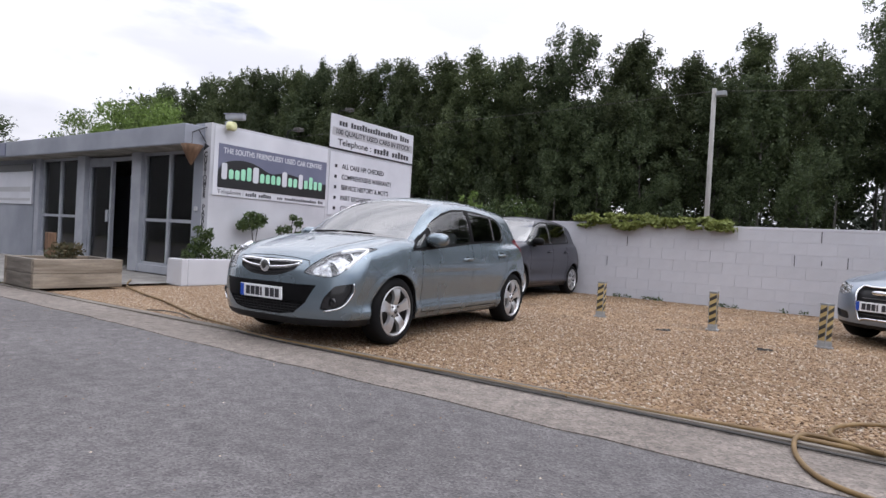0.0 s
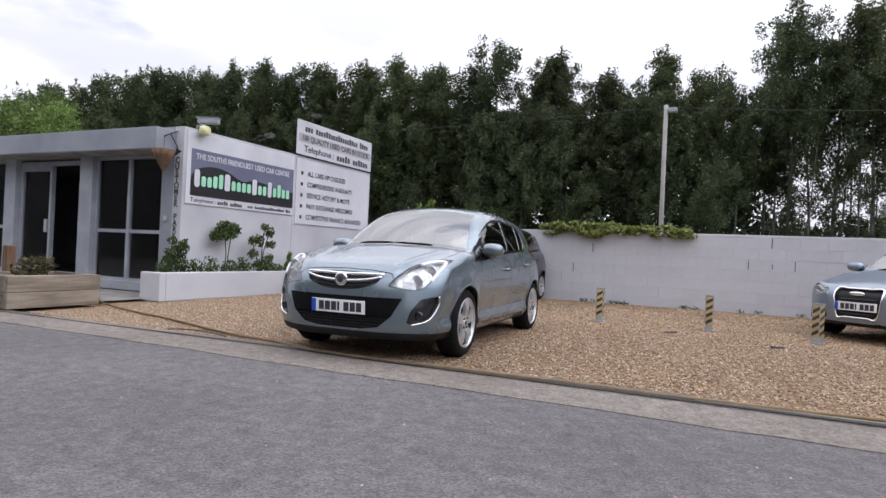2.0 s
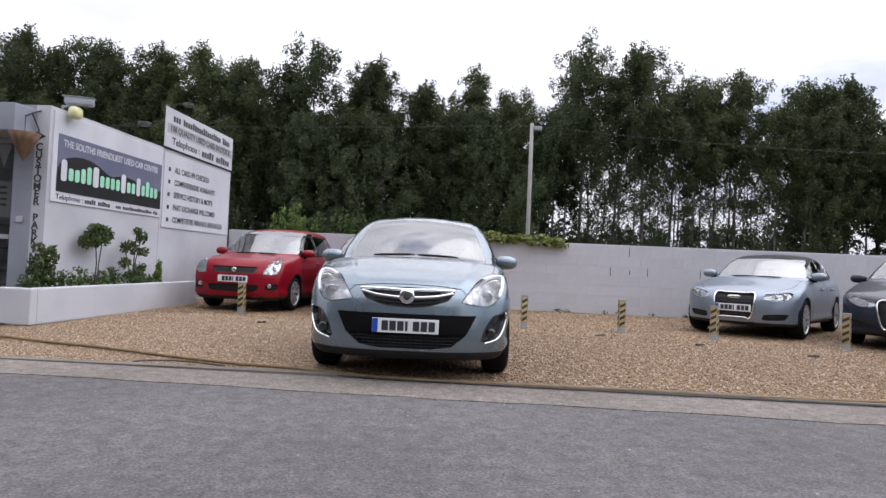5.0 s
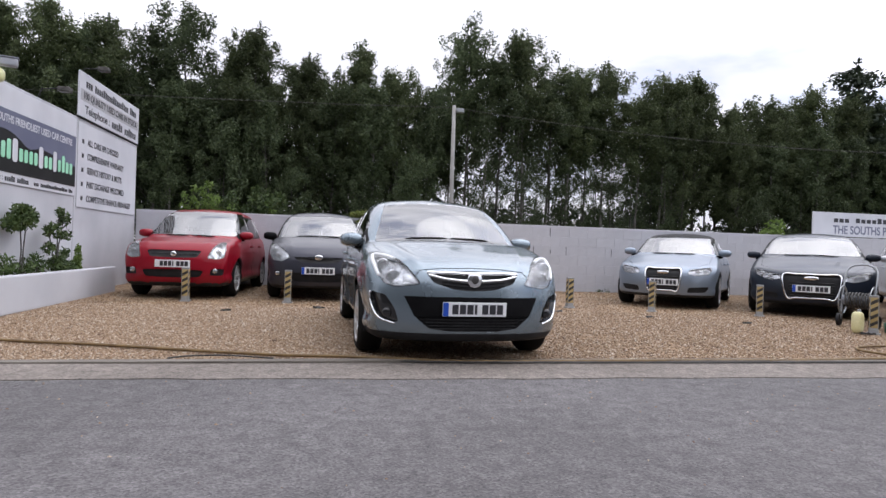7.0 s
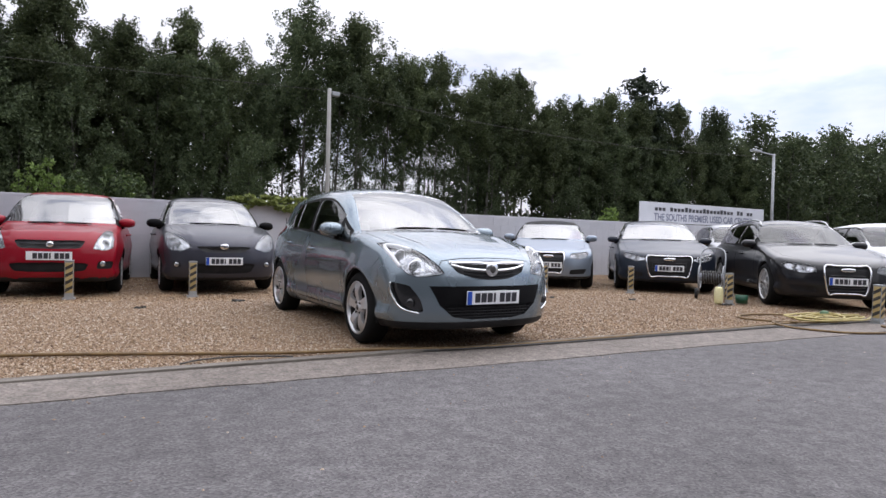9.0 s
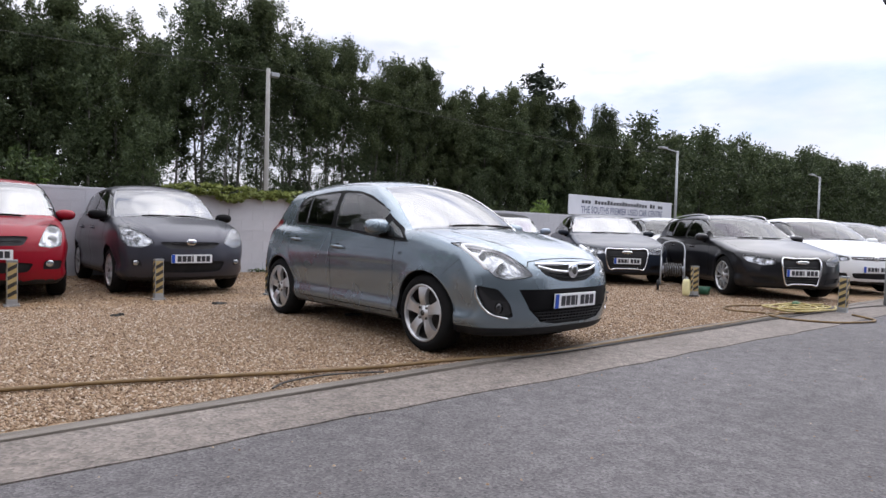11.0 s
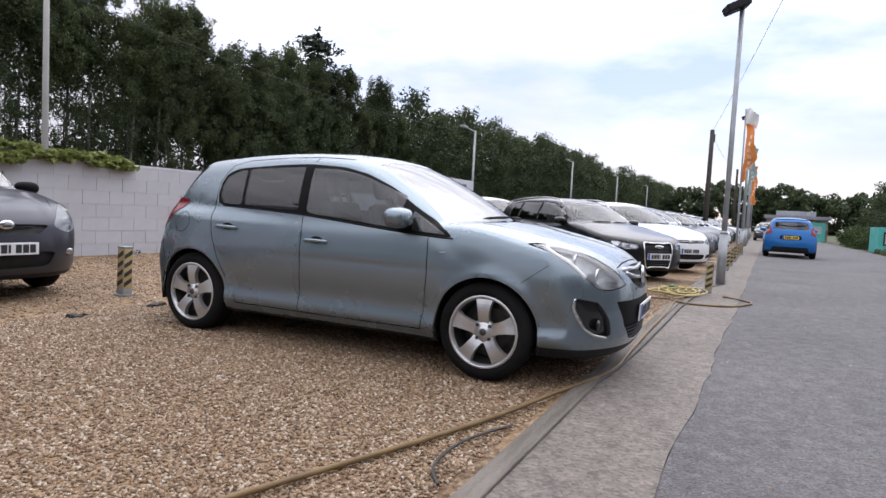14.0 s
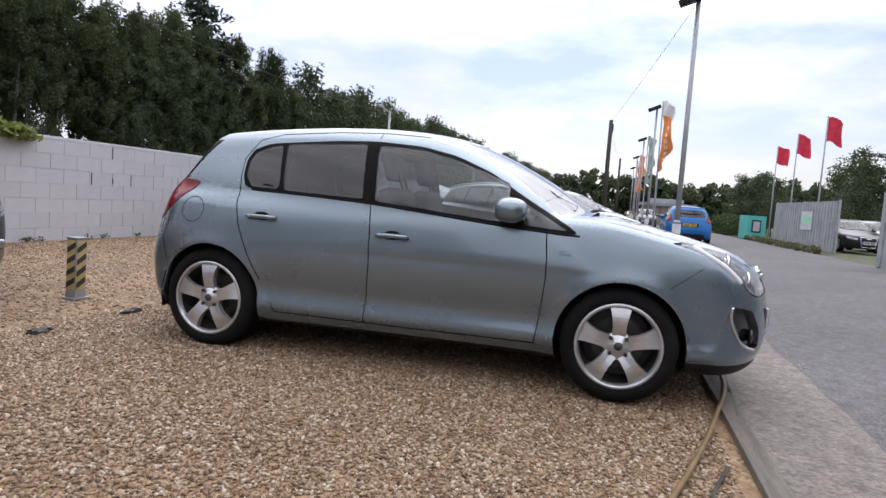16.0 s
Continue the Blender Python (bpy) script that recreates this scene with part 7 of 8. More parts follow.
for face in range(4):
    for k in range(4):
        z = 0.085 + k * 0.095
        bm = bmesh.new()
        q = [(-0.042, z), (0.042, z + 0.05), (0.042, z + 0.095), (-0.042, z + 0.045)]
        a = [bm.verts.new((x, -0.0512, zz)) for x, zz in q]
        b = [bm.verts.new((x, -0.0532, zz)) for x, zz in q]
        bm.faces.new(b)
        for i in range(4):
            bm.faces.new((a[i], a[(i + 1) % 4], b[(i + 1) % 4], b[i]))
        o = part("stripe", bm, STRIPE, first)
        o.matrix_basis = pose(0, 0, 0, 0, 0, 90 * face)
BOLLARDS = [(-7.9, 8.87, 0, 2), (-6.39, 8.87, 0, -1), (-4.93, 8.87, 0, 1), (-3.29, 8.87, 0, -2), (-1.77, 8.88, 1, 1), (-0.50, 8.47, -38, -2), (1.14, 8.02, -38, 1), (1.36, 6.08, -38, -1), (1.27, 3.84, 3, 1), (4.75, 3.88, 0, -2), (6.8, 3.91, 0, 2), (8.7, 3.93, 5, 0), (10.9, 3.95, 0, 1), (13.2, 3.98, 0, 0), (15.4, 4.0, 0, 2), (17.8, 4.05, 0, 0)]
for k, (x, y, r, lean) in enumerate(BOLLARDS):
    m = pose(x, y, ground_z(y), lean, 0, r)
    if k == 0:
        first.matrix_world = m
    else:
        copy_thing(first, m)


# ---- timber edging, hoses, rubbish ----
rng = random.Random(3)
x = -12.0
while x < 14:
    ln = 3.6 + rng.uniform(-0.4, 0.4)
    a, b = timber_y(x), timber_y(x + ln)
    bm = bmesh.new()
    box(bm, 0, math.hypot(ln, b - a) - 0.012, -0.05, 0.05, -0.06, 0.016 + rng.uniform(-0.005, 0.005), 0.005)
    ob = part("edging_board", bm, TIMBER)
    ob.matrix_world = pose(x, a, 0, 0, rng.uniform(-0.2, 0.2), math.degrees(math.atan2(b - a, ln)))
    tagged(ob, "weathered grey timber edging board between gravel and concrete", "edging board", "edging boards", "structure")
    x += ln
hose = thing("garden_hose", "brown-yellow garden hose lying along the gravel edge", "hose")
part("tube", tubes((curve_pts([(-10.2, 5.68, 0.05), (-9.4, 5.2, 0.03), (-8.3, 4.88, 0.016), (-7.7, 4.74, 0.016), (-7.0, 4.52, 0.016), (-6.5, 4.36, 0.016), (-6.0, 4.22, 0.018), (-5.5, 4.10, 0.03), (-4.7, 3.95, 0.022), (-3.9, 3.97, 0.02), (-2.6, 4.02, 0.02), (-1.4, 4.05, 0.02), (-0.4, 4.10, 0.03), (0.3, 4.06, 0.03), (0.7, 4.0, 0.02)], 8), 0.0135, 8)), HOSE, hose, smooth=True)
coil = thing("hose_loop", "loose loop of brown-yellow hose on the concrete", "hose")
part("tube", tubes((curve_pts([(0.75, 4.05, 0.024), (0.0, 4.10, 0.022), (-0.25, 4.25, 0.04), (-0.2, 4.66, 0.02), (0.05, 4.9, 0.016), (0.45, 4.95, 0.016), (0.9, 4.75, 0.016)], 8), 0.0135, 8), (curve_pts([(-0.02, 4.06, 0.045), (-0.36, 4.15, 0.045), (-0.40, 3.9, 0.02), (-0.28, 3.52, 0.02), (-0.05, 3.36, 0.016), (0.4, 3.22, 0.016), (0.66, 3.30, 0.016), (0.9, 3.6, 0.02)], 8), 0.0135, 8)), HOSE, coil, smooth=True)
pale = thing("hose_tangle", "tangle of pale yellow hose round a sprinkler head", "hose")
rng = random.Random(12)
for k in range(7):
    bm = bmesh.new()
    cx, cy, rx, ry = 0.75 + rng.uniform(-0.2, 0.3), 4.1 + rng.uniform(-0.25, 0.2), rng.uniform(0.3, 0.75), rng.uniform(0.14, 0.4)
    ph = rng.uniform(0, 6)
    tube(bm, curve_pts([(cx + rx * math.cos(ph + a), cy + ry * math.sin(ph + a), 0.035 + 0.018 * rng.random() + 0.006 * k) for a in (i * 0.7 for i in range(9))], 4), 0.012, 6)
    part("loop", bm, HOSE_PALE, pale, smooth=True)
bm = bmesh.new()
blob(bm, (0.95, 4.32, 0.075), (0.06, 0.05, 0.05), 2.4)
part("sprinkler", bm, surface("green_plastic", (0.05, 0.12, 0.05), (0.08, 0.16, 0.07), 5, 0.5), pale, smooth=True)
cable = thing("cable", "dark cable lying half in the gravel", "cable")
part("tube", tubes((curve_pts([(-6.9, 4.1, 0.012), (-6.75, 4.2, 0.014), (-6.45, 4.22, 0.014), (-6.1, 4.12, 0.01)], 6), 0.007, 6)), CABLE, cable)
cable = thing("cable", "dark cable running along the concrete strip", "cable")
part("tube", tubes((curve_pts([(-5.4, 3.98, 0.02), (-4.6, 3.93, 0.018), (-3.6, 3.93, 0.018), (-2.0, 3.95, 0.018), (-0.5, 3.97, 0.018), (2.0, 3.9, 0.018), (3.5, 3.72, 0.018), (5.5, 3.98, 0.018), (8.0, 4.05, 0.018)], 8), 0.009, 6)), CABLE, cable)
rng = random.Random(21)
for x, y in ((-7.1, 7.6), (-5.9, 8.1), (-5.1, 8.15), (-1.0, 7.6), (0.2, 7.0), (-2.2, 8.2), (-4.9, 6.6), (1.2, 6.0)):
    bm = bmesh.new()
    n = 15
    a0 = rng.uniform(0, 6)
    pts = [(rng.uniform(0.02, 0.085) * math.cos(a0 + 2 * math.pi * k / n) * 1.4, rng.uniform(0.01, 0.045) * math.sin(a0 + 2 * math.pi * k / n)) for k in range(n)]
    lo = [bm.verts.new((px, py, 0.0)) for px, py in pts]
    hi = [bm.verts.new((px * 0.9, py * 0.9, 0.006 + rng.uniform(0, 0.024))) for px, py in pts]
    bm.faces.new(hi)
    for k in range(n):
        bm.faces.new((lo[k], lo[(k + 1) % n], hi[(k + 1) % n], hi[k]))
    ob = part("membrane_scrap", bm, CABLE)
    ob.matrix_world = pose(x, y, ground_z(y) - 0.004, 0, 0, rng.uniform(-25, 25))
    tagged(ob, "torn scrap of black membrane poking from gravel", "membrane scrap", "membrane scraps")

trolley = thing("hose_trolley", "grey steel hose-reel trolley with two wheels", "trolley", pose(1.70, 6.70, ground_z(6.7), 0, 0, -58))
part("frame", tubes((curve_pts([(-0.2, 0, 0.1), (-0.2, 0.06, 0.5), (-0.16, 0.2, 0.85), (0.16, 0.2, 0.85), (0.2, 0.06, 0.5), (0.2, 0, 0.1)], 5), 0.013, 8)), GALV, trolley, smooth=True)
for sx in (-0.19, 0.19):
    part("reel_flange", tubes(([(sx + 0.0, 0.02 + 0.2 * math.cos(a), 0.38 + 0.2 * math.sin(a)) for a in (2 * math.pi * k / 20 for k in range(21))], 0.01, 6), ([(sx, -0.18, 0.38), (sx, 0.22, 0.38)], 0.008, 6), ([(sx, 0.02, 0.18), (sx, 0.02, 0.58)], 0.008, 6)), GALV, trolley)
part("drum", tubes(([(-0.19, 0.02, 0.38), (0.19, 0.02, 0.38)], 0.07, 14)), GREY_WITH_SHADE, trolley)
part("hose_roll", tubes((curve_pts([(-0.15 + 0.3 * k / 40, 0.02 + 0.11 * math.cos(k * 1.2), 0.38 + 0.11 * math.sin(k * 1.2)) for k in range(41)], 2), 0.014, 6)), CABLE, trolley)
for sx in (-0.24, 0.24):
    bm = bmesh.new()
    tube(bm, [(sx - 0.02, 0.05, 0.09), (sx + 0.02, 0.05, 0.09)], 0.09, 18)
    part("wheel", bm, BLACK_PLASTIC, trolley)
can = thing("plastic_can", "translucent pale yellow jerrycan standing on gravel", "can", pose(1.14, 6.10, ground_z(6.4), 0, 0, 20))
bm = bmesh.new()
blob(bm, (0, 0, 0.14), (0.07, 0.06, 0.14), 4, 20, 10)
part("body", bm, surface("pale_yellow_plastic", (0.62, 0.58, 0.30), (0.72, 0.68, 0.42), 5, 0.4), can, smooth=True)
part("spout", tubes(([(0.03, 0, 0.27), (0.03, 0, 0.31)], 0.02, 10)), WHITE_WITH_SHADE, can)
bowl = thing("green_tub", "small dark green plastic tub on gravel", "tub", pose(1.62, 6.05, ground_z(6.4)))
bm = bmesh.new()
lathe(bm, [(0.001, 0.01), (0.085, 0.01), (0.10, 0.14), (0.09, 0.14), (0.078, 0.02), (0.001, 0.02)], 20)
bmesh.ops.rotate(bm, verts=bm.verts, matrix=Matrix.Rotation(radians(90), 3, "X"))
part("body", bm, surface("dark_green_plastic", (0.01, 0.07, 0.04), (0.02, 0.10, 0.05), 5, 0.4), bowl, smooth=True)


# ---- poles, lamps, flags ----
def pole_thing(name, label, x, y, h, r0, r1, material, lean=(0, 0), category="pole", group=""):
    th = thing(name, label, category, Matrix.Translation((x, y, 0)), group)
    part("shaft", tubes(([(0, 0, -0.05), (lean[0] * 0.5, lean[1] * 0.5, h * 0.5), (lean[0], lean[1], h)], [r0, (r0 + r1) / 2, r1], 12)), material, th, smooth=True)
    return th


p1 = pole_thing("concrete_pole", "pale concrete pole with a small lantern behind the wall", -2.96, 13.89, 4.47, 0.055, 0.045, POLE_GREY)
part("lantern", boxes((0.05, 0.24, -0.07, 0.07, 4.30, 4.40), bevel=0.015), GALV, p1)
part("arm", tubes(([(0, 0, 4.39), (0.1, 0, 4.37)], 0.02)), GALV, p1)
for x, y, h in ((13.7, 13.9, 4.35), (27.5, 13.9, 4.4), (41, 14.2, 4.5), (56, 14.5, 4.6)):
    p = pole_thing("street_lamp", "slim grey street lamp with a flat arm", x, y, h, 0.06, 0.045, GALV, category="street lamp", group="back street lamps")
    part("arm", tubes(([(0, 0, h - 0.05), (-0.9, 0, h + 0.02)], 0.025)), GALV, p)
    part("head", boxes((-1.25, -0.8, -0.08, 0.08, h - 0.02, h + 0.06), bevel=0.02), GALV, p)
for k, (x, y, h) in enumerate(((3.05, 3.79, 4.86), (16.0, 4.0, 5.0), (27.2, 4.25, 5.1), (38.8, 4.5, 5.1), (50, 4.7, 5.1))):
    lp = pole_thing("lamp_post", "galvanised lamp post with a black floodlight head", x, y, h, 0.05, 0.04, GALV, (0.04 if k == 0 else 0, 0), "lamp post", "forecourt lamp posts")
    part("sleeve", tubes(([(0, 0, -0.05), (0, 0, 0.9)], [0.078, 0.074], 14), ([(0, 0, 0.9), (0, 0, 0.96)], [0.074, 0.052], 14)), GALV, lp, smooth=True)
    hd = part("floodlight_head", boxes((-0.17, 0.17, -0.28, 0.12, -0.06, 0.08), bevel=0.025), BLACK_PLASTIC, lp)
    hd.matrix_basis = pose(0.08 if k == 0 else 0, 0.02, h + 0.06, 24, 0, 200)
    part("yoke", tubes(([(0, 0, h - 0.05), (0.0, -0.02, h + 0.05)], 0.03)), BLACK_PLASTIC, lp)
tele = pole_thing("telegraph_pole", "dark brown wooden telegraph pole", 23.9, 5.97, 5.68, 0.13, 0.10, DARK_WOOD)
part("transformer", boxes((-0.02, 0.2, -0.14, 0.02, 5.08, 5.48), bevel=0.03), BLACK_PLASTIC, tele)
pole_thing("telegraph_pole", "dark brown wooden telegraph pole", 47, 5.9, 5.7, 0.12, 0.09, DARK_WOOD)
wires = thing("overhead_wires", "thin dark overhead wires between the poles", "wire")


def sag(a, b, d, n=14):
    a, b = Vector(a), Vector(b)
    return [a.lerp(b, t) - Vector((0, 0, d * 4 * t * (1 - t))) for t in (k / n for k in range(n + 1))]


part("wire", tubes((sag((-2.96, 13.9, 4.42), (-40, 15.5, 5.2), 0.5), 0.006, 5)), CABLE, wires)
part("wire", tubes((sag((-2.96, 13.9, 4.42), (13.7, 13.9, 4.25), 0.35), 0.006, 5)), CABLE, wires)
part("wire", tubes((sag((23.9, 5.97, 5.6), (-14, -1.5, 11.5), 0.6), 0.007, 5)), CABLE, wires)
part("wire", tubes((sag((23.9, 5.97, 5.5), (47, 5.9, 5.6), 0.4), 0.007, 5)), CABLE, wires)

ORANGE = surface("orange_flag_cloth", (0.75, 0.24, 0.05), (0.85, 0.32, 0.09), 4, 0.8, fine=0.1)
FLAG_WHITE = surface("white_flag_cloth", (0.72, 0.72, 0.72), (0.8, 0.8, 0.8), 4, 0.8)
FLAG_GREEN = surface("grey_green_flag_cloth", (0.30, 0.40, 0.36), (0.42, 0.50, 0.46), 4, 0.8)
FLAG_RED = surface("red_flag_cloth", (0.50, 0.02, 0.05), (0.62, 0.035, 0.07), 4, 0.8, fine=0.1)


def cloth(name, parent, x0, z0, w, h, material, phase=0.0, droop=0.0, fold=0.06, label=""):
    """A waving two-sided cloth hung from a pole at x0, z0 down."""
    bm = bmesh.new()
    nu, nv = 14, 14
    g = []
    for i in range(nu + 1):
        u = i / nu
        col = []
        for j in range(nv + 1):
            v = j / nv
            col.append(bm.verts.new((x0 + w * u * (1 - 0.25 * droop), fold * math.sin(u * 7 + v * 3 + phase) * (0.2 + u), z0 - h * v - droop * w * u * u + 0.05 * math.sin(u * 5 + phase))))
        g.append(col)
    for i in range(nu):
        for j in range(nv):
            bm.faces.new((g[i][j], g[i + 1][j], g[i + 1][j + 1], g[i][j + 1]))
    return part(name, bm, material, parent, label, smooth=True)


def banner(parent, z0, w, h, material, phase, m):
    """A long narrow banner blown into a curve, with a column of pale marks."""
    nu, nv = 8, 34
    grid = {}
    for i in range(nu + 1):
        for j in range(nv + 1):
            u, v = i / nu, j / nv
            bend = 0.13 * math.sin(math.pi * min(1.0, v * 1.15)) + 0.03 * math.sin(v * 13 + phase)
            grid[i, j] = Vector((0.02 + bend * (0.4 + 0.6 * u) + w * u * (0.8 + 0.2 * math.sin(v * 6 + phase)), 0.10 * math.sin(v * 8 + u * 3 + phase) * (0.25 + u), z0 - h * v - 0.10 * u * math.sin(v * 5 + phase)))
    bm = bmesh.new()
    vs = {q: bm.verts.new(c) for q, c in grid.items()}
    for i in range(nu):
        for j in range(nv):
            bm.faces.new((vs[i, j], vs[i + 1, j], vs[i + 1, j + 1], vs[i, j + 1]))
    cl = part("banner", bm, material, parent, smooth=True)
    cl.matrix_basis = m
    for j in range(6, 30, 4):
        bm = bmesh.new()
        for off in (0.006, -0.006):
            q = [bm.verts.new(grid[i, jj] + Vector((0, off, 0))) for i, jj in ((3, j), (5, j), (5, j + 2), (3, j + 2))]
            bm.faces.new(q)
        part("bar", bm, FLAG_WHITE, cl)


for k, (x, y, h, top, low) in enumerate(((10.9, 3.92, 4.45, FLAG_WHITE, ORANGE), (20.2, 4.1, 4.5, FLAG_GREEN, FLAG_GREEN), (31.5, 4.3, 4.7, ORANGE, ORANGE), (36.0, 4.4, 4.7, FLAG_WHITE, ORANGE))):
    fp = pole_thing("flag_pole", "white flag pole flying a long narrow banner", x, y, h, 0.035, 0.022, WHITE_WITH_SHADE, (0.12, 0.05), "flag", "forecourt flags")
    c = cloth("banner_top", fp, 0.0, h - 0.02, 0.42, 0.45, top, k, 0.3)
    c.matrix_basis = pose(0.12, 0.05, 0, 0, 0, 236)
    banner(fp, h - 0.42, 0.30, 1.7, low, k, pose(0.10, 0.04, 0, 0, 0, 236))

board = thing("roadside_sign", "long pale sign board on posts behind the wall", "sign", pose(6.36, 13.1, 0, 0, 0, 0.3))
part("board", boxes((0, 5.75, -0.03, 0, 1.60, 2.22), bevel=0.005), SIGN_WHITE, board)
for x in (0.45, 1.95, 3.6, 5.3):
    part("post", boxes((x - 0.05, x + 0.05, 0.0, 0.08, -0.05, 2.1)), WHITE_WITH_SHADE, board)
for k in range(28):
    if k not in (3, 22, 25):
        hh = (0.10, 0.14, 0.10, 0.12, 0.10)[(k * 7) % 5]
        part("dark_bar", boxes((0.62 + 0.163 * k, 0.62 + 0.163 * k + 0.12, -0.036, -0.031, 1.965, 1.965 + hh)), INK, board)
lettering("centre_line", "THE SOUTHS PREMIER USED CAR CENTRE", 0.3, on_front(2.87, 1.765, -0.031), SIGN_SLATE, board, width=4.55, bold=0.006)


# ---- the far side of the road ----
STEEL = surface("grey_steel_sheet", (0.28, 0.30, 0.32), (0.38, 0.40, 0.42), 2.5, 0.6, metal=0.2, fine=0.08)
TEAL = surface("teal_paint", (0.06, 0.36, 0.33), (0.09, 0.44, 0.40), 2, 0.5, fine=0.08)
for label, pts in (("grey corrugated steel fence panels", ((18.6, -3.05), (26.4, -2.5))), ("grey corrugated steel gate leaf standing open", ((10.9, -2.0), (7.6, -3.0)))):
    fe = thing("steel_fence", label, "fence")
    (xa, ya), (xb, yb) = pts
    ln = math.hypot(xb - xa, yb - ya)
    n = int(ln / 0.16)
    for k in range(n):
        t0, t1 = k / n, (k + 0.995) / n
        bm = bmesh.new()
        d = 0.009 if k % 2 else -0.009
        nx, ny = -(yb - ya) / ln, (xb - xa) / ln
        a = Vector((xa + (xb - xa) * t0 + nx * d, ya + (yb - ya) * t0 + ny * d, 0.05))
        b = Vector((xa + (xb - xa) * t1 + nx * d, ya + (yb - ya) * t1 + ny * d, 0.05))
        up, th2 = Vector((0, 0, 2.02)), Vector((nx, ny, 0)) * 0.015
        v = [bm.verts.new(p) for p in (a, b, b + up, a + up, a + th2, b + th2, b + th2 + up, a + th2 + up)]
        for f4 in ((0, 1, 2, 3), (5, 4, 7, 6), (4, 0, 3, 7), (1, 5, 6, 2), (3, 2, 6, 7), (4, 5, 1, 0)):
            bm.faces.new([v[i] for i in f4])
        part("slat", bm, STEEL, fe)
    for t in (0.0, 0.5, 1.0):
        x, y = xa + (xb - xa) * t, ya + (yb - ya) * t
        part("post", boxes((x - 0.05, x + 0.05, y - 0.12, y - 0.03, 0.0, 2.12)), GALV, fe)
poster = thing("fence_poster", "white poster with a green picture on the fence", "poster", pose(21.6, -2.80, 0, 0, 0, 4))
part("sheet", boxes((-0.6, 0.75, 0.0, 0.02, 0.85, 1.65)), SIGN_WHITE, poster)
part("picture", boxes((-0.54, 0.69, 0.02, 0.024, 1.1, 1.42)), SIGN_GREEN, poster)
kiosk = thing("teal_kiosk", "small teal painted kiosk with a picture board", "kiosk", pose(30.5, -2.45, 0, 0, 0, 8))
part("body", boxes((0, 1.6, -0.46, 0.52, 0.0, 1.38), bevel=0.02), TEAL, kiosk)
part("picture_frame", boxes((-0.02, 0.0, -0.19, 0.31, 0.42, 1.14)), BLACK_PLASTIC, kiosk)
part("picture", boxes((-0.025, -0.021, -0.12, 0.24, 0.5, 1.06)), SIGN_GREY, kiosk)
for k, (x, y) in enumerate(((23.0, -3.5), (29.2, -3.75), (35.3, -4.0))):
    fp = pole_thing("red_flag", "white pole flying a red flag behind the fence", x, y, 6.0, 0.045, 0.03, WHITE_WITH_SHADE, category="flag", group="red flags")
    c = cloth("flag_cloth", fp, 0.0, 5.95, 0.78, 1.1, FLAG_RED, k * 1.3, 0.25, 0.09)
    c.matrix_basis = pose(0, 0, 0, 0, 0, -75)
DRY_GRASS = leaf_mat("dry_grass", (0.10, 0.11, 0.05), (0.15, 0.155, 0.075), (0.22, 0.21, 0.12), 0.25)
verge = thing("verge_grass", "long rough grass along the fence foot", "grass", kind="stuff")
rng = random.Random(77)
leaves("blades", [(rng.uniform(18.5, 34), rng.uniform(-2.6, -1.9), 0.06) for _ in range(140)], [(0.25, 0.14, 0.20)] * 140, 8000, 0.06, DRY_GRASS, verge, 61, -0.5)
hedge = thing("yard_hedge", "uneven dark hedge along the yard beyond the kiosk", "hedge", kind="stuff")
leaves("foliage", [(33.5 + 11.5 * k / 90, -3.1 + 1.5 * k / 90 + rng.uniform(-0.3, 0.3), rng.uniform(0.1, 1.15 + 0.3 * math.sin(k * 0.5))) for k in range(90)], [(0.4, 0.35, 0.32)] * 90, 12000, 0.07, SHRUB, hedge, 62)
end_house = thing("end_building", "long low building with a grey roof at the road's end", "building", pose(58, 0.8, 0))
part("wall", boxes((0, 6, -2.3, 2.8, 0, 2.0)), SOFFIT, end_house)
part("roof", boxes((-0.3, 6.3, -2.5, 3.0, 2.0, 2.3)), GREY_WITH_SHADE, end_house)
part("gable", tubes(([(3, -1.4, 2.3), (3, 2.0, 2.3)], [0.7, 0.7], 4)), STEEL, end_house)
part("teal_front", boxes((-0.15, 0.0, -2.1, -0.7, 0, 1.75)), TEAL, end_house)
part("window", boxes((-0.17, -0.15, -1.8, -1.1, 0.7, 1.4)), SIGN_GREY, end_house)
line_car(estate, 21.5, -5.2, -84, BLACK, "dark car facing out of the gateway")
line_car(white_car, 24.5, -7.4, -80, SILVER, "silver car standing in the yard")
line_car(silver_car, 44, 3.4, -90, DARK_SILVER, "dark silver hatchback far along the road")


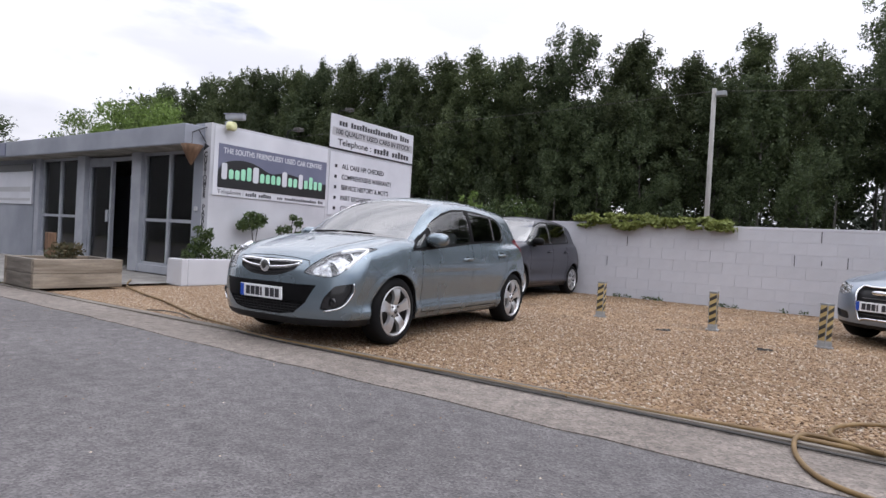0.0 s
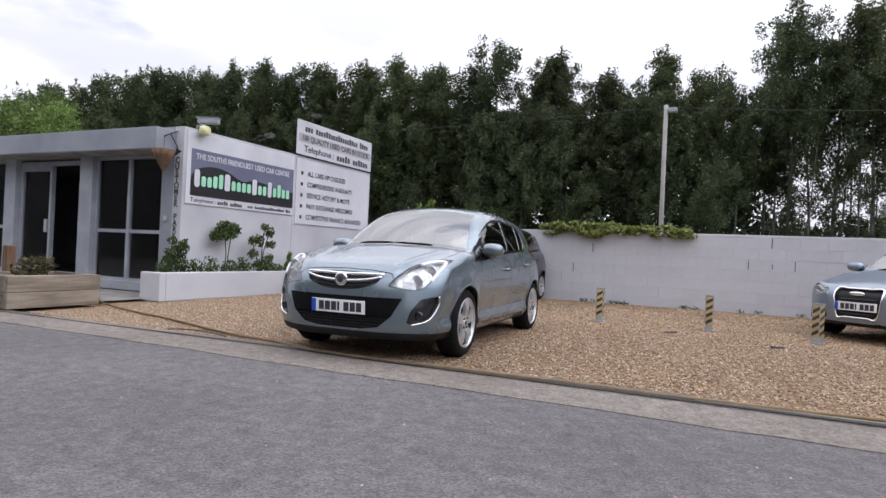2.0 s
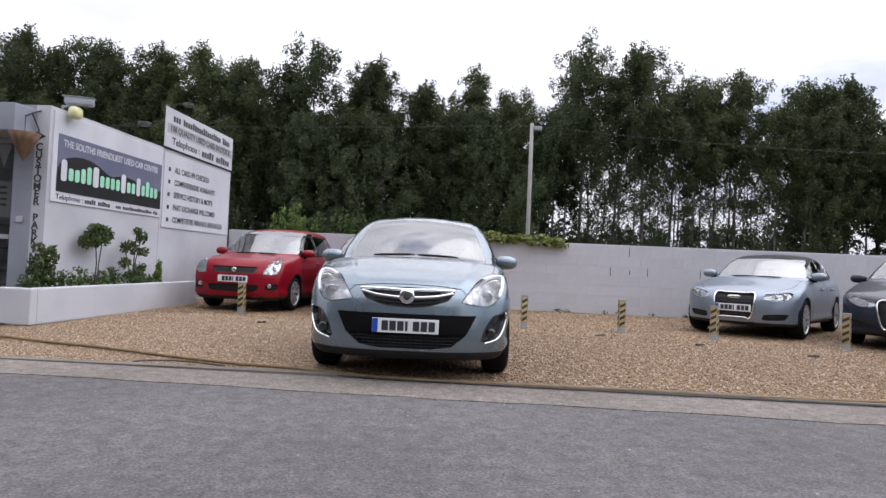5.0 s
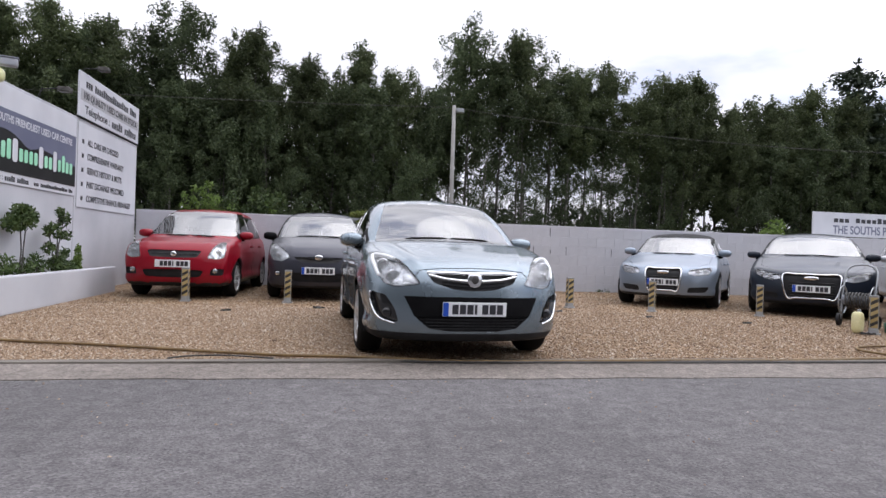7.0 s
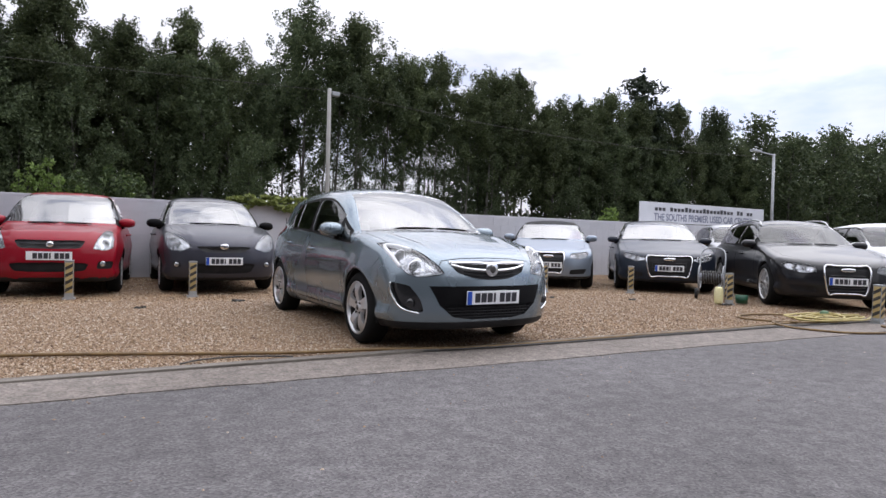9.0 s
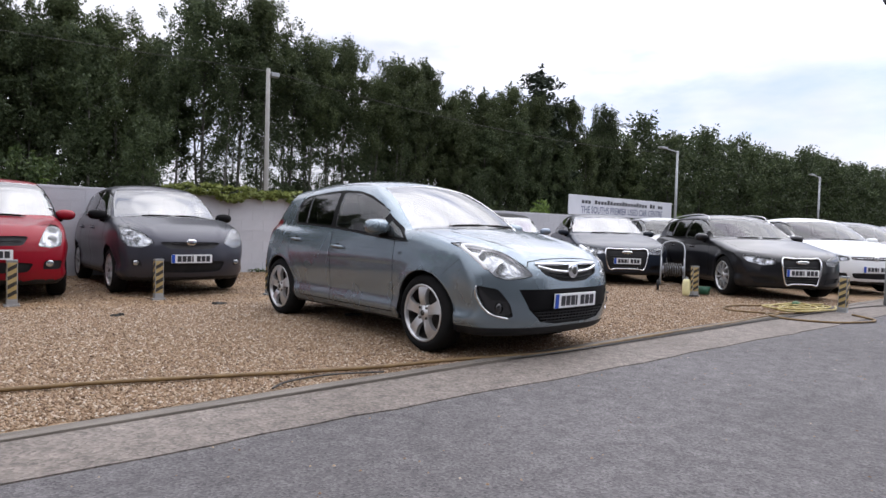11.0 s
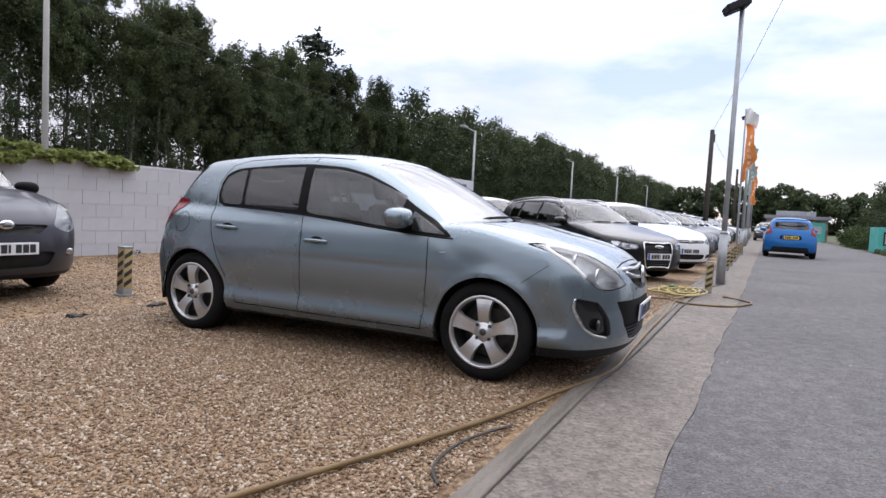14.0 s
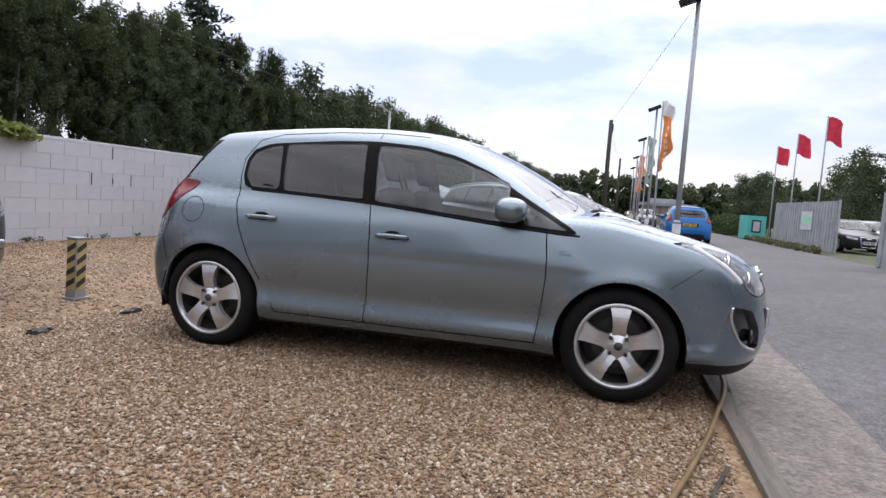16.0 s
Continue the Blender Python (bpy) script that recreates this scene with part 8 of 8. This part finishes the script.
# ---- trees ----
def tree_kind(seed, h, bare, spread, n_leaf, leaf, material, bark, limbs=20, conifer=False):
    """Trunk and crown meshes of one tree about h high."""
    rng = random.Random(seed)
    bm = bmesh.new()
    lean = (rng.uniform(-0.4, 0.4), rng.uniform(-0.3, 0.3))
    at = lambda t: Vector((lean[0] * t * t + 0.12 * math.sin(3 * t + seed), lean[1] * t * t + 0.1 * math.cos(2.6 * t + seed), h * t))
    base = at(0).copy()
    trunk_at = lambda t: at(t) - Vector((base.x, base.y, 0))
    r0 = 0.0085 * h
    tube(bm, [trunk_at(k / 9) - Vector((0, 0, 0.1 if k == 0 else 0)) for k in range(10)], [r0 * (1.15 - k / 9 * 1.02) for k in range(10)], 7)
    cs, rs = [], []
    for k in range(limbs):
        t = bare + (0.97 - bare) * (k + rng.random()) / limbs
        a = k * 2.4 + rng.uniform(-0.6, 0.6)
        u = (t - bare) / (1 - bare)
        reach = spread * ((1 - u) ** 0.9 + 0.08 if conifer else (math.sin(math.pi * min(1, 0.18 + u * 0.80)) ** 0.8)) * rng.uniform(0.55, 1.15)
        rise = reach * (rng.uniform(-0.15, 0.15) if conifer else rng.uniform(0.35, 0.9))
        p = trunk_at(t)
        q = p + Vector((math.cos(a) * reach, math.sin(a) * reach, rise))
        mid = (p + q) / 2 + Vector((0, 0, 0.12 * reach))
        tube(bm, [p, mid, q], [r0 * 0.35 * (1.1 - t), r0 * 0.22 * (1.1 - t), 0.008], 5, False)
        for f in (0.55, 0.8, 1.0):
            c = p.lerp(q, f)
            for _ in range(2):
                s = (0.26 + 0.4 * rng.random()) * (0.75 if conifer else 1.0) * spread / 1.7
                cs.append((c.x + rng.gauss(0, 0.3 * f), c.y + rng.gauss(0, 0.3 * f), c.z + rng.gauss(0.0, 0.22) - (0.0 if conifer else 0.12)))
                rs.append((s, s, s * (0.4 if conifer else rng.uniform(0.6, 1.15))))
    top = trunk_at(1.0)
    for z in (0.1, -0.35, -0.8):
        cs.append((top.x, top.y, top.z + z))
        rs.append((0.22 - 0.2 * z, 0.22 - 0.2 * z, 0.35))
    trunk = mesh_from("trunk", bm, bark, True)
    tmp = leaves("crown", cs, rs, n_leaf, leaf, material, None, seed)
    me = tmp.data
    bpy.data.objects.remove(tmp)
    return trunk, me


def plant_tree(kind, name, label, x, y, s, rot, group, sx=1.0):
    th = thing(name, label, "tree", pose(x, y, -0.02, 0, 0, rot) @ Matrix.Diagonal((s * sx, s * sx, s, 1)), group)
    for nm, me in zip(("trunk", "crown"), kind):
        o = new(nm, me)
        o.parent = th
    return th


def birch_kind(seed, h, bare, spread, n_leaf, leaf, material, bark, limbs=38, thin=1.0):
    """A slender tree: rising limbs, drooping fine sprays, a narrow broken crown."""
    rng = random.Random(seed)
    bm = bmesh.new()
    lean = (rng.uniform(-0.5, 0.5), rng.uniform(-0.3, 0.3))
    sway = lambda t: Vector((lean[0] * t * t + 0.14 * math.sin(3.4 * t + seed) - 0.14 * math.sin(seed), lean[1] * t * t + 0.1 * math.cos(2.6 * t + seed) - 0.1 * math.cos(seed), h * t))
    r0 = 0.0078 * h * thin
    tube(bm, [sway(k / 10) - Vector((0, 0, 0.1 if k == 0 else 0)) for k in range(11)], [r0 * (1.15 - k / 10 * 1.08) for k in range(11)], 7)
    cs, rs = [], []
    for k in range(limbs):
        t = bare + (0.94 - bare) * (k + rng.random()) / limbs
        u = (t - bare) / (1 - bare)
        a = k * 2.4 + rng.uniform(-0.7, 0.7)
        reach = spread * ((1 - u) ** 0.62 * (0.5 + 0.5 * min(1.0, u / 0.25)) + 0.10) * rng.choice((0.45, 0.75, 0.9, 1.0, 1.15))
        p = sway(t)
        q = p + Vector((math.cos(a) * reach, math.sin(a) * reach, reach * rng.uniform(0.45, 1.25)))
        q.z = min(q.z, h * 1.005)
        mid = (p + q) / 2 + Vector((0, 0, 0.10 * reach))
        tube(bm, [p, mid, q], [r0 * 0.34 * (1.15 - t), r0 * 0.2 * (1.15 - t), 0.007], 5, False)
        for f in (0.4, 0.65, 0.85, 1.02):
            c = p.lerp(q, f)
            for _ in range(1 if f < 0.5 else 2):
                w = rng.uniform(0.13, 0.34) * (0.55 + spread / 3.2)
                cs.append((c.x + rng.gauss(0, 0.20), c.y + rng.gauss(0, 0.20), c.z + rng.gauss(-0.1, 0.22)))
                rs.append((w, w, w * rng.uniform(0.8, 1.9)))
    for k in range(9):
        t = 0.82 + 0.18 * k / 8
        p = sway(t)
        w = 0.42 - 0.3 * k / 8
        cs.append((p.x + rng.gauss(0, 0.10), p.y + rng.gauss(0, 0.10), p.z))
        rs.append((w, w, 0.34))
    trunk = mesh_from("trunk", bm, bark, True)
    tmp = leaves("crown", cs, rs, n_leaf, leaf, material, None, seed, 0.0, 3)
    me = tmp.data
    bpy.data.objects.remove(tmp)
    return trunk, me


BIRCH_FRONT = [birch_kind(11 + k, 11.5, b, sp, 26000, 0.066, mt, bk, 46) for k, (b, sp, bk, mt) in enumerate(((0.22, 2.0, BIRCH, LEAF), (0.30, 1.7, BARK, LEAF_OLIVE), (0.16, 2.2, BARK, LEAF), (0.34, 1.6, BIRCH, LEAF_OLIVE), (0.26, 1.9, BARK, LEAF), (0.20, 2.3, BIRCH, LEAF_OLIVE)))]
BIRCH_HIGH = [birch_kind(71 + k, 11.5, b, sp, 19000, 0.066, mt, bk, 40) for k, (b, sp, bk, mt) in enumerate(((0.50, 1.9, BIRCH, LEAF_OLIVE), (0.46, 2.1, BARK, LEAF), (0.54, 1.8, BARK, LEAF)))]
BIRCH_BACK = [birch_kind(21 + k, 11.0, b, sp, 10500, 0.09, mt, bk, 34) for k, (b, sp, bk, mt) in enumerate(((0.25, 2.0, BARK, LEAF), (0.45, 1.6, BIRCH, LEAF), (0.16, 2.3, BARK, LEAF_OLIVE)))]
BIRCH_THIN = [birch_kind(41 + k, 11.0, 0.10, 1.35, 4200, 0.072, LEAF, (BARK, BIRCH)[k % 2], 30, 0.62) for k in range(3)]
BIRCH_LOW = [birch_kind(46 + k, 7.0, 0.06, 1.8, 8000, 0.075, LEAF, BARK, 26, 0.8) for k in range(2)]
FAR_KINDS = [tree_kind(31 + k, 11.0, 0.12, 2.5, 3400, 0.16, LEAF, BARK, 26) for k in range(3)]
PINE = tree_kind(51, 13.2, 0.22, 2.5, 6500, 0.13, NEEDLE_AND_SHADE, PINE_BARK, 46, True)
LIGHT_KIND = tree_kind(61, 8.5, 0.2, 2.2, 4600, 0.11, LEAF_LIGHT, BARK, 24)
rng = random.Random(99)
lab = ("slender birch with a pale trunk at the wood's edge", "tall dark-leaved tree in the wood behind the wall")


def wood_tree(kinds, x, y, h, base, sx=None):
    k = rng.choice(kinds)
    pale = k[0].materials[0] == BIRCH
    return plant_tree(k, "birch_tree" if pale else "woodland_tree", lab[0] if pale else lab[1], x, y, h / base, rng.uniform(0, 360), "wood behind the wall", sx or rng.uniform(0.9, 1.1))


# the tall edge of the wood, then lower trees before it and closer rows behind it
EDGE = ((-41.5, 13.5), (-37.3, 13.1), (-33.2, 13.5), (-29.6, 12.8), (-26.0, 12.7), (-22.6, 12.2), (-19.4, 12.0), (-16.4, 11.6), (-13.2, 12.5), (-9.9, 11.9), (-7.6, 10.6), (-5.4, 11.4), (-2.7, 10.4), (0.7, 12.6), (3.9, 12.6), (6.3, 11.1), (8.6, 11.5), (11.8, 11.0), (14.1, 11.5), (16.5, 9.8), (18.6, 10.3), (21.0, 11.2), (23.6, 10.9), (27.9, 11.3), (31.2, 11.0))
BETWEEN = ((-39.3, 13.2), (-35.2, 13.1), (-31.3, 12.9), (-27.8, 12.5), (-24.3, 12.3), (-21.0, 12.0), (-17.9, 11.7), (-14.8, 11.3), (-11.5, 11.1), (2.3, 11.3), (5.2, 10.7), (7.5, 10.4), (10.3, 9.6), (12.9, 10.4), (25.8, 10.6))
for x, h in EDGE + BETWEEN:
    wood_tree(BIRCH_HIGH if -0.5 < x < 13 else BIRCH_FRONT, x, 31 + rng.uniform(-0.5, 0.5), h, 11.6)
x = -58.0
while x < -44:
    wood_tree(BIRCH_BACK, x, 31 + rng.uniform(-0.5, 0.5), rng.uniform(12.2, 13.4), 11.0)
    x += rng.uniform(2.2, 3.6)
for y0, step, h0, h1 in ((30.0, 2.5, 7.4, 9.6), (33.2, 2.2, 9.0, 10.8), (36.5, 2.3, 9.6, 11.6)):
    x = -56.0
    while x < 34:
        gap = 0.0 < x - (y0 - 31) * 0.4 < 13
        up = 1.0 + 0.0045 * max(0.0, -x - 8)
        if gap:
            wood_tree(BIRCH_THIN, x, y0 + rng.uniform(-0.8, 0.8), rng.uniform(h0, h1) * 0.97, 11.0)
        else:
            wood_tree(BIRCH_BACK, x, y0 + rng.uniform(-0.8, 0.8), rng.uniform(h0, h1) * up, 11.0)
        x += step * rng.uniform(0.7, 1.3) * (0.62 if gap else 1.0)
x = -50.0
while x < 34:
    gap = -1 < x < 13
    wood_tree(BIRCH_LOW, x, 29 + rng.uniform(-0.7, 0.7), rng.uniform(2.2, 3.2) if gap else rng.uniform(4.2, 6.8), 7.0)
    x += rng.uniform(2.2, 3.8) * (1.3 if gap else 1.0)
for row, (y0, step) in enumerate(((29.5, 2.6), (33.5, 3.2))):
    x = 34.0
    while x < 175:
        plant_tree(rng.choice(FAR_KINDS), "woodland_tree", lab[1], x, y0 + rng.uniform(-1.2, 1.2), rng.uniform(0.82, 1.0) * (1.0 if x < 70 else 1.04), rng.uniform(0, 360), "wood behind the wall", rng.uniform(0.9, 1.2))
        x += step * rng.uniform(0.7, 1.15) * (1 if x < 90 else 1.4)
plant_tree(PINE, "pine_tree", "tall dark pine standing above the wood", 25.6, 32.6, 0.985, 40, "", 1.5)
plant_tree(PINE, "pine_tree", "dark conifer behind the fence across the road", 36.5, -11.5, 0.72, 140, "")
for x, y, s in ((-46, 21, 0.98), (-41, 20.5, 1.0), (-36.5, 21, 1.02), (-33.5, 20, 0.9)):
    plant_tree(LIGHT_KIND, "roadside_tree", "bright green leafy tree beyond the showroom", x, y, s, rng.uniform(0, 360), "trees beyond the showroom")
for x, y, s in ((-58, 17, 1.15), (-54, 19, 1.0), (-63, 15, 1.2)):
    plant_tree(FAR_KINDS[0], "roadside_tree", "dark rounded tree beyond the showroom", x, y, s * 0.75, 0, "trees beyond the showroom", 1.3)
for k in range(16):
    x = 46 + 2.0 * k + rng.uniform(-2, 2)
    y = -2.5 - 0.35 * k + rng.uniform(-2.5, 1.0)
    plant_tree(rng.choice(FAR_KINDS), "roadside_tree", "leafy tree beyond the fenced yard", x, y - 1.5, rng.uniform(0.36, 0.5), rng.uniform(0, 360), "trees beyond the yard", 1.25)
for k in range(6):
    plant_tree(rng.choice(FAR_KINDS), "roadside_tree", "leafy tree beyond the fenced yard", 36 + 3 * k, -9.5 - 0.6 * k + rng.uniform(-1, 1), rng.uniform(0.45, 0.6), rng.uniform(0, 360), "trees beyond the yard", 1.2)

# shrub layer at the foot of the wood, and the far wooded hills
under = thing("undergrowth", "dark bramble and fern layer under the trees", "undergrowth", kind="stuff")
cs, rs = [], []
for k in range(420):
    x = -55 + 230 * (k / 420) ** 1.25
    low = 0.55 if -3 < x < 12 else 1.0
    cs.append((x + rng.uniform(-0.6, 0.6), 28.0 + rng.uniform(-1.0, 6), rng.uniform(0.1, 2.4) * low))
    rs.append((0.9, 0.8, rng.uniform(0.5, 1.4) * low))
leaves("foliage", cs, rs, 90000, 0.10, LEAF, under, 71)
# The darker needle colour paints the shade deep between the trees.
backwood = thing("deep_wood", "dense wood further back, shade put into its dark foliage colour", "wood", kind="stuff")
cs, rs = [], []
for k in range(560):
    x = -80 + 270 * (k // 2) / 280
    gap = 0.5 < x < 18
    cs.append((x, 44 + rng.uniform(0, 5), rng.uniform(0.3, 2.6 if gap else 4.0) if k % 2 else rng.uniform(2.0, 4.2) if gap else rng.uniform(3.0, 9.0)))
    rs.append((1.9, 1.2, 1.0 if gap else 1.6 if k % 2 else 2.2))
leaves("foliage", cs, rs, 110000, 0.27, NEEDLE_AND_SHADE, backwood, 72)
hills = thing("far_woods", "low wooded rise far along the road", "wood", kind="stuff")
cs, rs = [], []
for k in range(420):
    y = -62 + 112 * k / 420
    h = 9.4 + 1.2 * math.sin(y * 0.13) + 0.8 * math.sin(y * 0.41 + 1)
    cs.append((150 + rng.uniform(0, 14), y, rng.uniform(0.5, h)))
    rs.append((2.6, 1.6, 1.6))
leaves("foliage", cs, rs, 52000, 0.55, LEAF, hills, 73)


# ---- wall blocks and pebbles ----
def block_mesh(w):
    bm = bmesh.new()
    box(bm, 0, w - 0.0045, -0.002, 0.02, 0, BH - 0.0045, 0.002)
    return mesh_from("block", bm, WHITE_WALL)


WHOLE, HALF = block_mesh(BL), block_mesh(BL / 2)
CRACK = surface("open_crack", (0.03, 0.03, 0.03), (0.05, 0.05, 0.05), 5, 0.9)
rest = bmesh.new()
count = 0
for r in range(7):
    z = 0.015 + r * BH
    x = -9.80
    first_half = r % 2 == 1
    while x < 9.0 - 0.2:
        w = BL / 2 if first_half else BL
        first_half = False
        if x < 8.0 and count < 296:
            o = new("block", HALF if w < BL else WHOLE)
            o.parent = wall
            o.location = (x, WALL_Y + (rng.random() - 0.5) * 0.003, z)
            count += 1
        else:
            box(rest, x, x + w - 0.006, WALL_Y - 0.005, WALL_Y + 0.02, z, z + BH - 0.006)
        x += w
tagged(part("block_rest", rest, WHITE_WALL, wall), kind="stuff")
for x, r in ((-4.2, 5), (-1.21, 4), (-0.42, 4), (-0.82, 6), (0.7, 4), (-4.6, 3), (-0.80, 4.15), (2.4, 5)):
    z = 0.015 + r * BH
    part("crack", boxes((x - 0.006, x + 0.006, WALL_Y - 0.007, WALL_Y + 0.0, z + 0.01, z + (0.2 if r == int(r) else 0.1))), CRACK, wall)

pebbles = thing("loose_pebbles", "loose buff and brown pebbles strewn over the forecourt", "gravel", kind="stuff")


def pebble_field(seed, x0, x1, y0, y1, n, size):
    g = np.random.default_rng(seed)
    shape = np.array([(1, 0, 0), (-1, 0, 0), (0, 1, 0), (0, -1, 0), (0, 0, 1), (0.0, 0.0, -1)], float)
    tri = np.array([(0, 2, 4), (2, 1, 4), (1, 3, 4), (3, 0, 4), (2, 0, 5), (1, 2, 5), (3, 1, 5), (0, 3, 5)])
    px, py = g.uniform(x0, x1, n), g.uniform(y0, y1, n)
    low = np.array([timber_y(a) + 0.06 for a in px])
    ok = py > low
    px, py = px[ok], py[ok]
    n = len(px)
    s = size * (0.55 + 0.9 * g.random((n, 1, 1)))
    v = shape[None] * s * np.stack([1 + 0.5 * g.random(n), 0.7 + 0.3 * g.random(n), 0.45 + 0.3 * g.random(n)], 1)[:, None, :]
    v = v + g.normal(0, 0.0012, v.shape)
    a = g.uniform(0, 6.28, n)
    c, sn = np.cos(a)[:, None], np.sin(a)[:, None]
    tl = g.normal(0, 0.35, (n, 1))
    v[:, :, 2] += v[:, :, 0] * tl
    vx, vy = v[:, :, 0] * c - v[:, :, 1] * sn, v[:, :, 0] * sn + v[:, :, 1] * c
    pz = np.where(py < 5, 0, (py - 5) * SLOPE) - 0.010
    V = np.stack([vx + px[:, None], vy + py[:, None], v[:, :, 2] + pz[:, None]], 2).reshape(-1, 3)
    F = (tri[None] + 6 * np.arange(n)[:, None, None]).reshape(-1, 3)
    me = bpy.data.meshes.new("stones")
    me.vertices.add(len(V))
    me.vertices.foreach_set("co", V.ravel())
    me.loops.add(F.size)
    me.loops.foreach_set("vertex_index", F.ravel())
    me.polygons.add(len(F))
    me.polygons.foreach_set("loop_start", np.arange(0, F.size, 3))
    me.polygons.foreach_set("loop_total", np.full(len(F), 3))
    me.update(calc_edges=True)
    me.materials.append(PEBBLE)
    o = new("stones", me)
    o.parent = pebbles


pebble_field(1, -9.35, -4.0, 4.1, 8.3, 120000, 0.0108)
pebble_field(2, -9.35, 2.5, 8.3, 12.6, 20000, 0.013)
pebble_field(3, -4.0, 3.5, 4.2, 8.3, 50000, 0.012)


# grit scattered over the asphalt
grit = thing("road_grit", "stray grit and small stones lying on the asphalt", "grit", kind="stuff")
g = np.random.default_rng(9)
bm = bmesh.new()
for _ in range(420):
    x, y = g.uniform(-11, 8), 3.35 - abs(g.normal(0, 1.1))
    r = g.uniform(0.003, 0.009)
    vs = [bm.verts.new((x + r * dx * g.uniform(0.6, 1.3), y + r * dy * g.uniform(0.6, 1.3), 0.0 + dz * r)) for dx, dy, dz in ((1, 0, 0), (0, 1, 0), (-1, 0, 0), (0, -1, 0), (0, 0, 0.8))]
    for k in range(4):
        bm.faces.new((vs[k], vs[(k + 1) % 4], vs[4]))
part("stones", bm, PEBBLE, grit)
